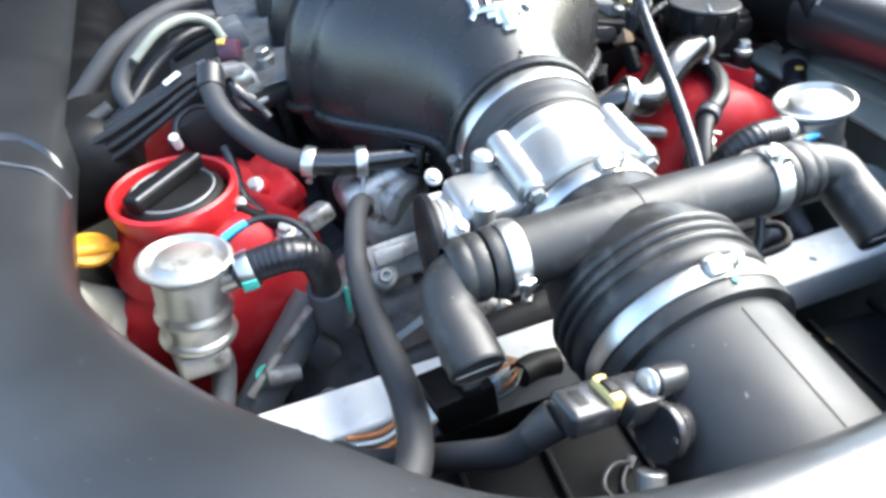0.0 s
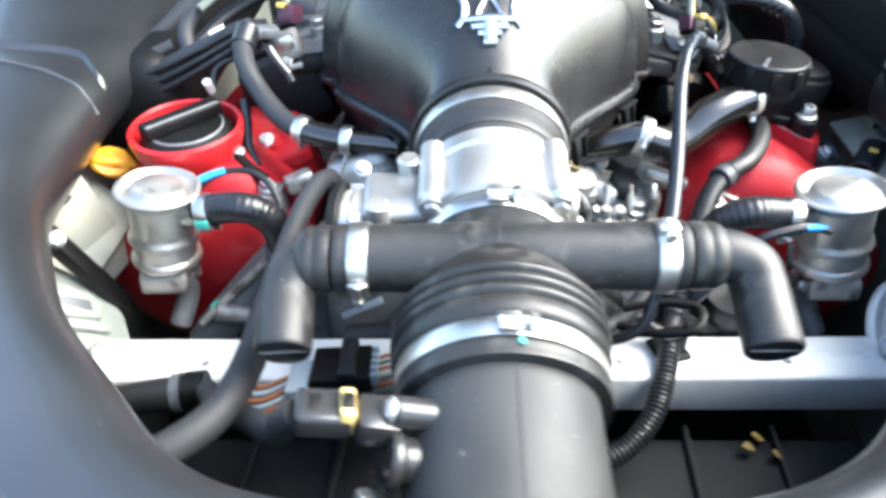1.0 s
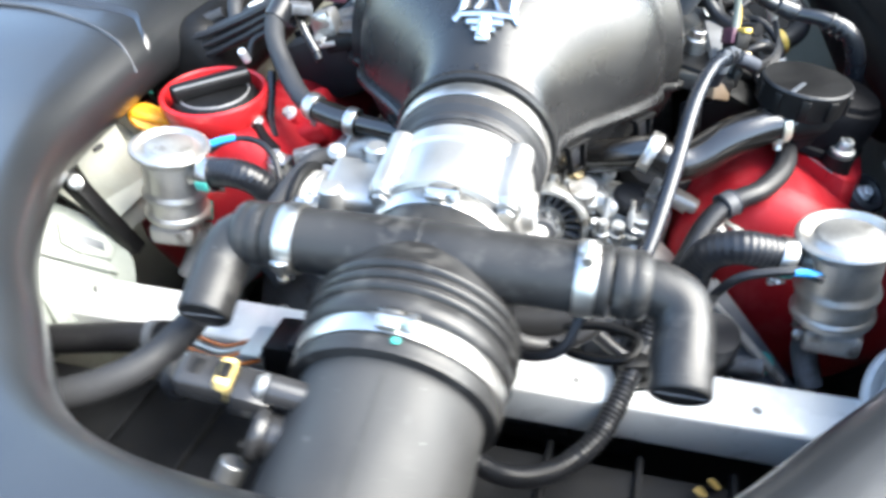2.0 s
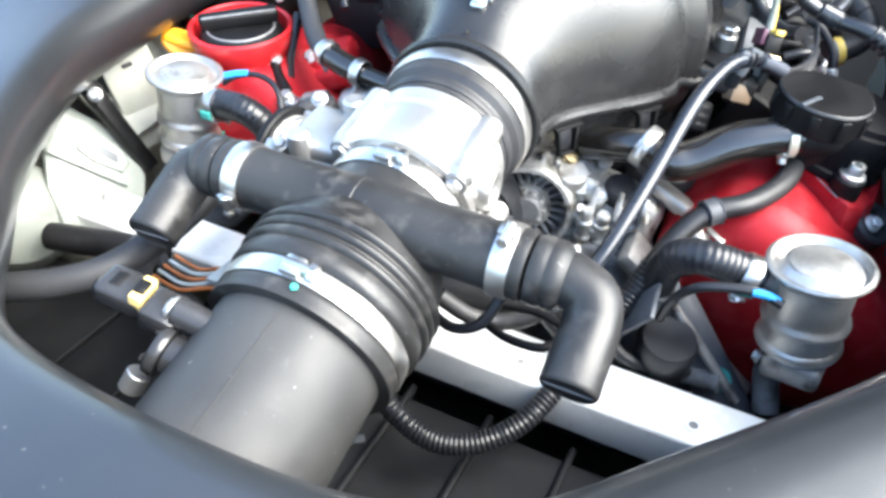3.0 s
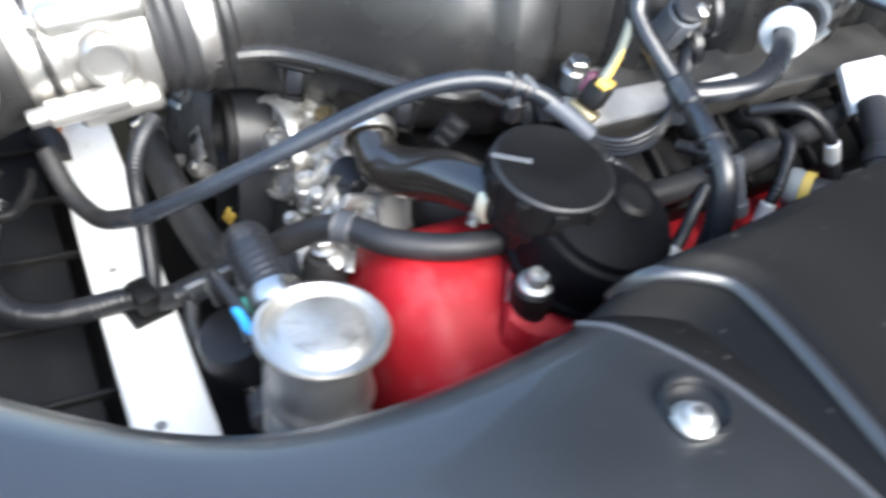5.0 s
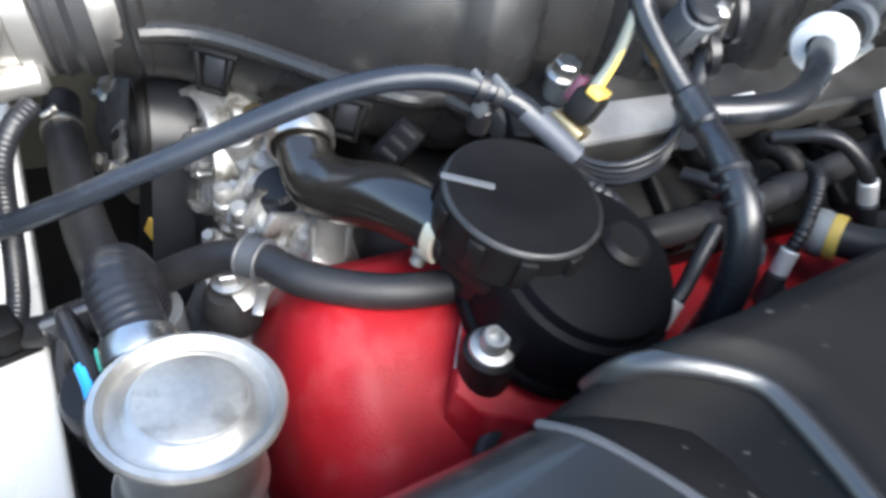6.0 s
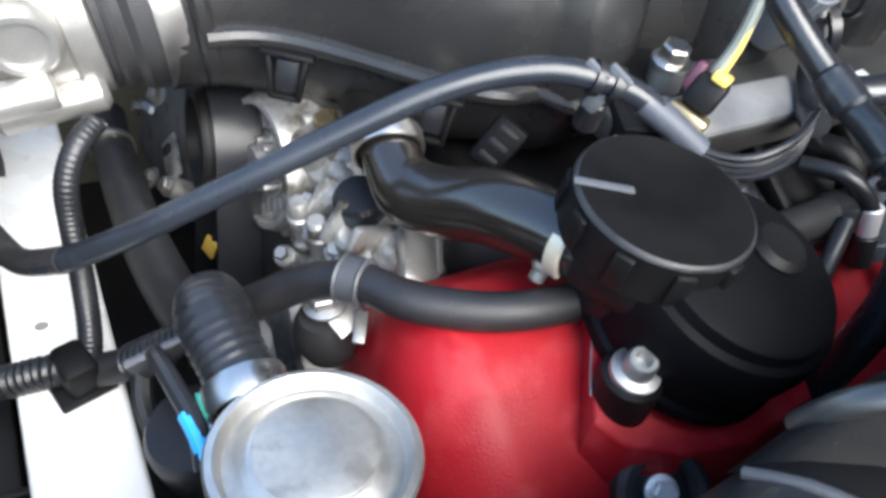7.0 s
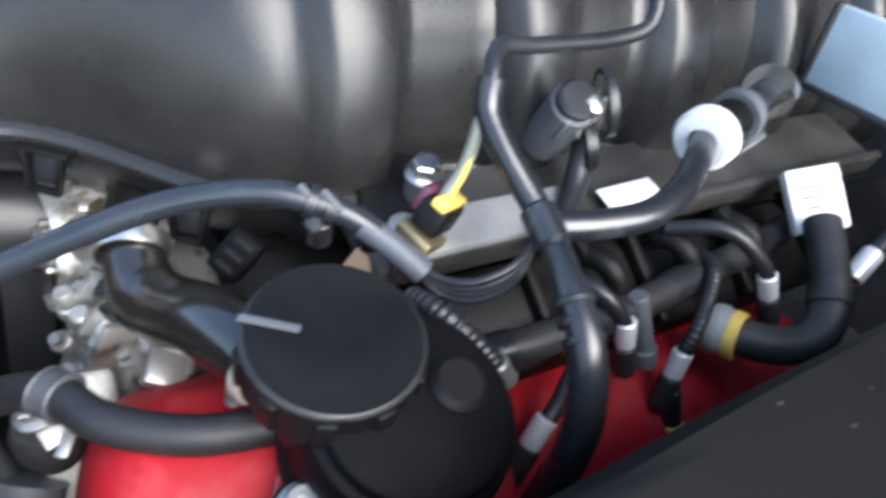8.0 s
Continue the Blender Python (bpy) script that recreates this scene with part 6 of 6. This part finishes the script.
cabs = (((-0.155, 0.31, 0.985), (-0.185, 0.302, 0.99), (-0.21, 0.285, 0.98), (-0.225, 0.27, 0.965), (-0.222, 0.256, 0.95)), ((-0.15, 0.335, 0.975), (-0.18, 0.318, 0.972), (-0.205, 0.298, 0.962), (-0.225, 0.275, 0.948), (-0.25, 0.262, 0.935)), ((-0.16, 0.37, 0.985), (-0.19, 0.35, 0.985), (-0.225, 0.325, 0.975), (-0.26, 0.30, 0.95), (-0.30, 0.28, 0.925)), ((-0.235, 0.262, 0.955), (-0.262, 0.252, 0.944), (-0.285, 0.245, 0.925), (-0.3, 0.235, 0.90)))
for k, pts in enumerate(cabs):
    hose("engine_cable", pts, (0.0058, 0.0048, 0.007, 0.0045)[k], (HOSE, LOOM, HOSE, HOSE)[k], "dark sheathed engine cable beside the cylinder bank", "cable", "engine cables", seg=12)
hose("cable_tape_mark", [(-0.296, 0.238, 0.908), (-0.302, 0.232, 0.895)], 0.0062, TEAL, "faded green tape on a cable", "tape", seg=10)
pb = thing("purge_valve", (-0.19, 0.215, 0.92), "small white-ended sensor behind the oil filler", "sensor")
part("tip", rod((-0.198, 0.222, 0.934), (-0.199, 0.217, 0.944), 0.0032, 14), SLEEVE, pb, "white plug end")
part("neck", pipe([(-0.198, 0.223, 0.933), (-0.196, 0.232, 0.946), (-0.184, 0.238, 0.952), (-0.172, 0.238, 0.95)], 0.0024, 10), HEATER, pb)
coilsL = thing("ignition_coil_cover", (-0.16, 0.42, 0.86), "black ignition coil cover beside the rail", "cover", "coil covers")
part("body", box((0.07, 0.30, 0.06), pose(-0.165, 0.44, 0.90, 0, -20, 0), 0.01), DARK, coilsL)
for k in range(4):
    part("rib", box((0.06, 0.006, 0.01), pose(-0.17, 0.31 + 0.06 * k, 0.93, 0, -20, 0), 0.002), BLACKPL, coilsL)
# Boxes added in black for the deep darkness at the bay's sides.
single("left_bay_filler", box((0.09, 0.42, 0.07), pose(-0.285, 0.44, 0.915, 0, -12, 3), 0.02, seg=3), BLACKPL, "black filler box along the dark side of the bay", "trim")
single("right_bay_filler", box((0.06, 0.36, 0.06), pose(0.3, 0.47, 0.9, 0, 12, -2), 0.02, seg=3), BLACKPL, "black filler box along the dark side of the bay", "trim")
rs = thing("canister", (0.29, 0.25, 0.88), "black plug and hose behind the air valve", "connector")
part("plug", box((0.014, 0.028, 0.014), pose(0.262, 0.178, 0.893, 15, 20, -35), 0.003), BLACKPL, rs)
part("collar", rod((0.254, 0.168, 0.89), (0.272, 0.19, 0.897), 0.009, 18), LOOM, rs)
part("end_ring", lathe([(0.0085, -0.005), (0.0102, -0.005), (0.0106, -0.003), (0.0106, 0.004), (0.0100, 0.005), (0.0085, 0.005)], axis((0.2745, 0.193, 0.898), (0.018, 0.022, 0.007)), 26), BOLT, rs, "dull metal end ring")
part("tab", box((0.006, 0.004, 0.002), pose(0.262, 0.176, 0.903, 0, 0, -35), 0.0006), YELLOW, rs)
part("hose", pipe([(0.272, 0.19, 0.897), (0.285, 0.21, 0.9), (0.30, 0.24, 0.9), (0.31, 0.28, 0.89)], 0.007, 12), HOSE, rs)
GW = Vector((0.45, -0.35, 0.8)).normalized()
GP = Vector((0.2420, 0.1975, 0.8902))
pg = thing("rubber_grommet", GP, "black rubber grommet with a bright bolt on the red cover", "grommet")
part("bush", lathe([(0, -0.022), (0.0140, -0.022), (0.0148, -0.004), (0.0142, 0.0008), (0.0122, 0.0028), (0.0100, 0.0024), (0.0086, 0.0002), (0.0080, -0.0035), (0, -0.0035)], axis(GP, GW), 32), RUBBER, pg)
part("washer", lathe([(0, -0.0035), (0.0078, -0.0035), (0.0078, -0.002), (0, -0.002)], axis(GP, GW), 24), LOOM, pg)
part("bolt", bolt_bm(GP - GW * 0.002, GW, 0.0036, 0.0055), SLEEVE, pg, "bright steel bolt head")

# left lamp side
strut = thing("wing_strut", (-0.235, 0.1, 0.85), "black painted strut with a bolt at the inner wing", "strut")
part("bar", box((0.010, 0.012, 0.075), pose(-0.252, 0.088, 0.876, 10, -18, 0), 0.002), BLACKPL, strut)
part("bolt", bolt_bm((-0.256, 0.080, 0.905), (0.5, -0.6, 0.5), 0.0036, 0.005), BOLT, strut)
pw = thing("wing_plate", (-0.262, 0.11, 0.86), "cream painted inner wing plate with a slot", "plate")
part("plate", box((0.004, 0.042, 0.095), pose(-0.272, 0.130, 0.886, 4, -16, -14), 0.002), CREAM, pw)
part("slot", box((0.0046, 0.008, 0.003), pose(-0.2745, 0.128, 0.902, 4, -16, -14), 0.001), DARK, pw, "dark slot")
sc = thing("wing_scuttle", (-0.29, 0.17, 0.86), "cream painted pressed inner wing panel", "panel")
part("panel", box((0.08, 0.08, 0.006), pose(-0.288, 0.136, 0.884, 8, 38, 0), 0.002), CREAM, sc)
part("bead", box((0.008, 0.075, 0.005), pose(-0.281, 0.136, 0.882, 8, 38, 0), 0.002), CREAM, sc)
sr = thing("wing_scuttle", (0.30, 0.165, 0.88), "cream painted pressed inner wing panel with slots", "panel")
SRM = pose(0.302, 0.160, 0.8975, 4, -14, 0)
part("panel", box((0.085, 0.15, 0.005), SRM, 0.002), CREAM, sr)
part("bead", box((0.006, 0.14, 0.004), SRM @ Matrix.Translation((-0.018, 0, 0.0035)), 0.0018), CREAM, sr)
for dx, dy in ((0.004, -0.01), (0.012, 0.03)):
    part("slot", box((0.010, 0.0035, 0.0012), SRM @ Matrix.Translation((dx, dy, 0.0026)) @ Matrix.Rotation(radians(30), 4, "Z"), 0.0005), DARK, sr, "dark slot")
lampb = thing("headlamp_back", (-0.285, 0.03, 0.84), "milky plastic back of the headlamp housing", "headlamp")
LW = Vector((0.7, -0.25, 0.5)).normalized()
LU = (Vector((0, 0, 1)) - LW * LW.z).normalized()
LR = LU.cross(LW)
LC = Vector((-0.2756, 0.0317, 0.8627))


def lamp_at(u, v, d=0.0):
    """A point on the lamp's mounting face."""
    return LC + LR * u + LU * v + LW * d


def lamp_plate(outline, depth, rise, bevel):
    bm = bmesh.new()
    low = [bm.verts.new(lamp_at(u, v, rise - depth)) for u, v in outline]
    top = [bm.verts.new(lamp_at(u, v, rise)) for u, v in outline]
    face = bm.faces.new(top)
    bm.faces.new(low[::-1])
    for k in range(len(outline)):
        n = (k + 1) % len(outline)
        bm.faces.new((low[k], low[n], top[n], top[k]))
    bmesh.ops.bevel(bm, geom=list(face.edges), offset=bevel, segments=3, affect="EDGES", profile=0.5)
    bmesh.ops.recalc_face_normals(bm, faces=bm.faces[:])
    return bm


part("shell", lathe([(0, 0.03), (0.02, 0.028), (0.035, 0.018), (0.042, 0.0), (0.044, -0.03), (0, -0.03)], axis((-0.295, 0.015, 0.832), LW), 36), LENSPL, lampb)
bracket = part("bracket", lamp_plate([(0.026, 0.044), (0.038, 0.037), (0.050, 0.021), (0.062, 0.004), (0.067, -0.012), (0.064, -0.030), (0.055, -0.046), (0.040, -0.058), (0.014, -0.058), (-0.004, -0.046), (0.002, -0.01), (0.012, 0.02)], 0.010, 0.0, 0.0025), LENSPL, lampb)
part("raised_rim", lamp_plate([(0.036, 0.018), (0.046, 0.012), (0.057, -0.003), (0.058, -0.016), (0.050, -0.021), (0.036, -0.006), (0.030, 0.006)], 0.004, 0.0022, 0.0012), LENSPL, bracket)
part("window", lamp_plate([(0.040, 0.008), (0.045, 0.004), (0.053, -0.008), (0.050, -0.013), (0.041, -0.002), (0.037, 0.004)], 0.003, 0.0028, 0.0005), GREYPL, bracket, "grey recessed window")
part("web", lamp_plate([(0.010, 0.012), (0.014, 0.014), (0.050, -0.027), (0.048, -0.031)], 0.006, 0.0045, 0.001), LENSPL, bracket)
part("hex_insert", lathe([(0, 0.0035), (0.0062, 0.0035), (0.0070, 0.002), (0.0070, -0.002), (0, -0.002)], axis(lamp_at(0.0342, -0.0353), LW), 6), WORN, bracket, "grey hexagonal insert")
part("fin", box((0.003, 0.02, 0.04), pose(-0.285, 0.07, 0.885, 0, -15, 10), 0.001), LENSPL, lampb, "milky upright fin")

# ---- cowl details ----
COWL_Z = ((0.0, 0.946), (0.001, 0.9525), (0.004, 0.9585), (0.009, 0.963), (0.016, 0.9662), (0.03, 0.970), (0.05, 0.974), (0.09, 0.980), (0.15, 0.984), (0.21, 0.982), (0.25, 0.967))


def cowl_z(x, y):
    """Height of the cowl panel beside the opening."""
    d = max(0.0, min(0.249, abs(x) - abs(side_x(y, x))))
    for (a, p), (b, q) in zip(COWL_Z, COWL_Z[1:]):
        if d <= b:
            return p + (q - p) * (d - a) / (b - a) - 0.004
    return 0.963


def seam_y(d):
    """Front edge of the side cover at a distance from the opening."""
    return 0.190 + 0.024 * smooth(0.0, 0.026, d) - 0.13 * max(0.0, d - 0.04)


def side_cover(s):
    """A raised cover over the rear half of the cowl, with a moulded ridge in front of it."""
    c = thing("side_cover", (0.33 * s, 0.4, 0.97), "dark plastic side cover with a moulded ridge along its edge", "cover", "side covers", kind="structure")
    bm = bmesh.new()
    rows = []
    for i in range(30):
        u = i * 0.0030 if i < 8 else 0.0210 + 0.026 * (i - 7)
        row = []
        for d in (0.0005, 0.0010, 0.0022, 0.004, 0.0065, 0.010, 0.015, 0.022, 0.032, 0.045, 0.07, 0.11, 0.16, 0.2, 0.24):
            y = min(0.78, seam_y(d) + u - (0.018 if s > 0 else 0.0))
            x = side_x(y, s) + d * s
            z = cowl_z(x, y) - 0.002
            if s > 0:
                # the right cover stands well above the lip, with a rolled inner edge
                crown = 0.9865 + 0.012 * smooth(0.2, 0.3, y)
                row.append(bm.verts.new((x, y, z + (crown - z) * smooth(-0.002, 0.020, u) * min(1.0, 0.12 + 0.88 * math.sqrt(min(1.0, d / 0.010))))))
            else:
                row.append(bm.verts.new((x, y, z + 0.005 * smooth(0.0, 0.006, u) + 0.008 * smooth(0.0, 0.12, u) * smooth(0.0, 0.03, d))))
        rows.append(row)
    for a, b in zip(rows, rows[1:]):
        for k in range(len(a) - 1):
            bm.faces.new((a[k], b[k], b[k + 1], a[k + 1]))
    # Right shell takes the darkened copy, left shell the plain cowl plastic.
    part("shell", bm, COVER_DIM if s > 0 else COVER, c, angle=60)
    line = []
    plan = ((0.2575, 0.170), (0.266, 0.1745), (0.278, 0.180), (0.291, 0.185), (0.303, 0.188), (0.329, 0.192), (0.350, 0.192), (0.39, 0.189))
    for x, y in plan:
        line.append((x * s, y, cowl_z(x * s, y) - 0.0003))
    if s > 0:
        # Thin sheet laid over the cowl to darken it behind the ridge.
        bm = bmesh.new()
        rows = []
        for x, y in [((a[0] * (4 - k) + b[0] * k) / 4, (a[1] * (4 - k) + b[1] * k) / 4) for a, b in zip(plan, plan[1:]) for k in range(4)] + [plan[-1]]:
            rows.append([bm.verts.new((x, y + (0.215 - y) * k / 6, cowl_z(x, y + (0.215 - y) * k / 6) + (0.0007 if k else -0.0008))) for k in range(7)])
        for a, b in zip(rows, rows[1:]):
            for k in range(6):
                bm.faces.new((a[k], b[k], b[k + 1], a[k + 1]))
        part("apron", bm, COVER_DIM, c, "strip between the ridge and the cover, darkened for its dark reflections", angle=60)
    # Ridge coloured greyer than the cowl, for the sky gleam along it.
    part("ridge", pipe(line, 0.0014, 10), LOOP, c)
    if s > 0:
        crest = [(side_x(0.2, 1) + d, seam_y(d) - 0.005, z) for d, z in ((0.0015, 0.958), (0.004, 0.9685), (0.008, 0.9755), (0.014, 0.9785), (0.022, 0.9795), (0.03, 0.980), (0.045, 0.9805), (0.065, 0.981), (0.09, 0.981), (0.13, 0.981), (0.18, 0.981))]
        # Bead added in the paler cowl plastic to carry the sky highlight.
        part("crest_bead", pipe(crest, 0.0030, 14), COVER, c, "rolled leading edge in paler, glossier plastic for its sky highlight")
    return c


for side in (-1, 1):
    side_cover(side)
cs = thing("panel_screw", (0.306, 0.169, 0.969), "bright washer-head screw in the side of the cowl", "screw")
part("washer", lathe([(0, 0.0), (0.0060, 0.0), (0.0062, 0.001), (0.0052, 0.0022), (0, 0.0024)], axis((0.3065, 0.166, 0.9712), (-0.1, 0, 1)), 32), BOLT, cs)
part("head", lathe([(0, 0.005), (0.0026, 0.005), (0.0038, 0.004), (0.004, 0.002), (0, 0.002)], axis((0.3065, 0.166, 0.9712), (-0.1, 0, 1)), 24), BOLT, cs)
part("recess", lathe([(0, 0.0052), (0.0016, 0.0052)], axis((0.3065, 0.166, 0.9712), (-0.1, 0, 1)), 6), DARK, cs)
part("clip", lathe([(0.009, 0.0), (0.0105, 0.0), (0.0105, 0.003), (0.009, 0.003), (0.009, 0.0)], axis((0.3035, 0.1715, 0.9692), (-0.1, 0, 1)), 32), COVER, cs)

# spring clip lying on the radiator cover
wl = thing("spring_clip", (-0.012, -0.032, 0.791), "loose pale grey spring clip lying on the radiator cover", "clip")
part("band", pipe([(-0.0160, -0.0470, 0.7935), (-0.0215, -0.0390, 0.7985), (-0.0240, -0.0300, 0.7995), (-0.0190, -0.0225, 0.7995), (-0.0105, -0.0180, 0.7985), (-0.0005, -0.0175, 0.7940)], 0.0014, 10), GREYPL, wl)
part("band", pipe([(-0.0080, -0.0470, 0.7925), (-0.0110, -0.0390, 0.7928), (-0.0120, -0.0300, 0.7928), (-0.0075, -0.0230, 0.7928), (0.0010, -0.0160, 0.7925)], 0.0014, 10), GREYPL, wl)
part("bridge", box((0.010, 0.003, 0.0024), pose(-0.0120, -0.0470, 0.7925, 0, 0, 0), 0.0007), GREYPL, wl)
part("tail", box((0.009, 0.005, 0.0026), pose(0.0005, -0.0168, 0.7926, 0, 0, 40), 0.0008), GREYPL, wl)
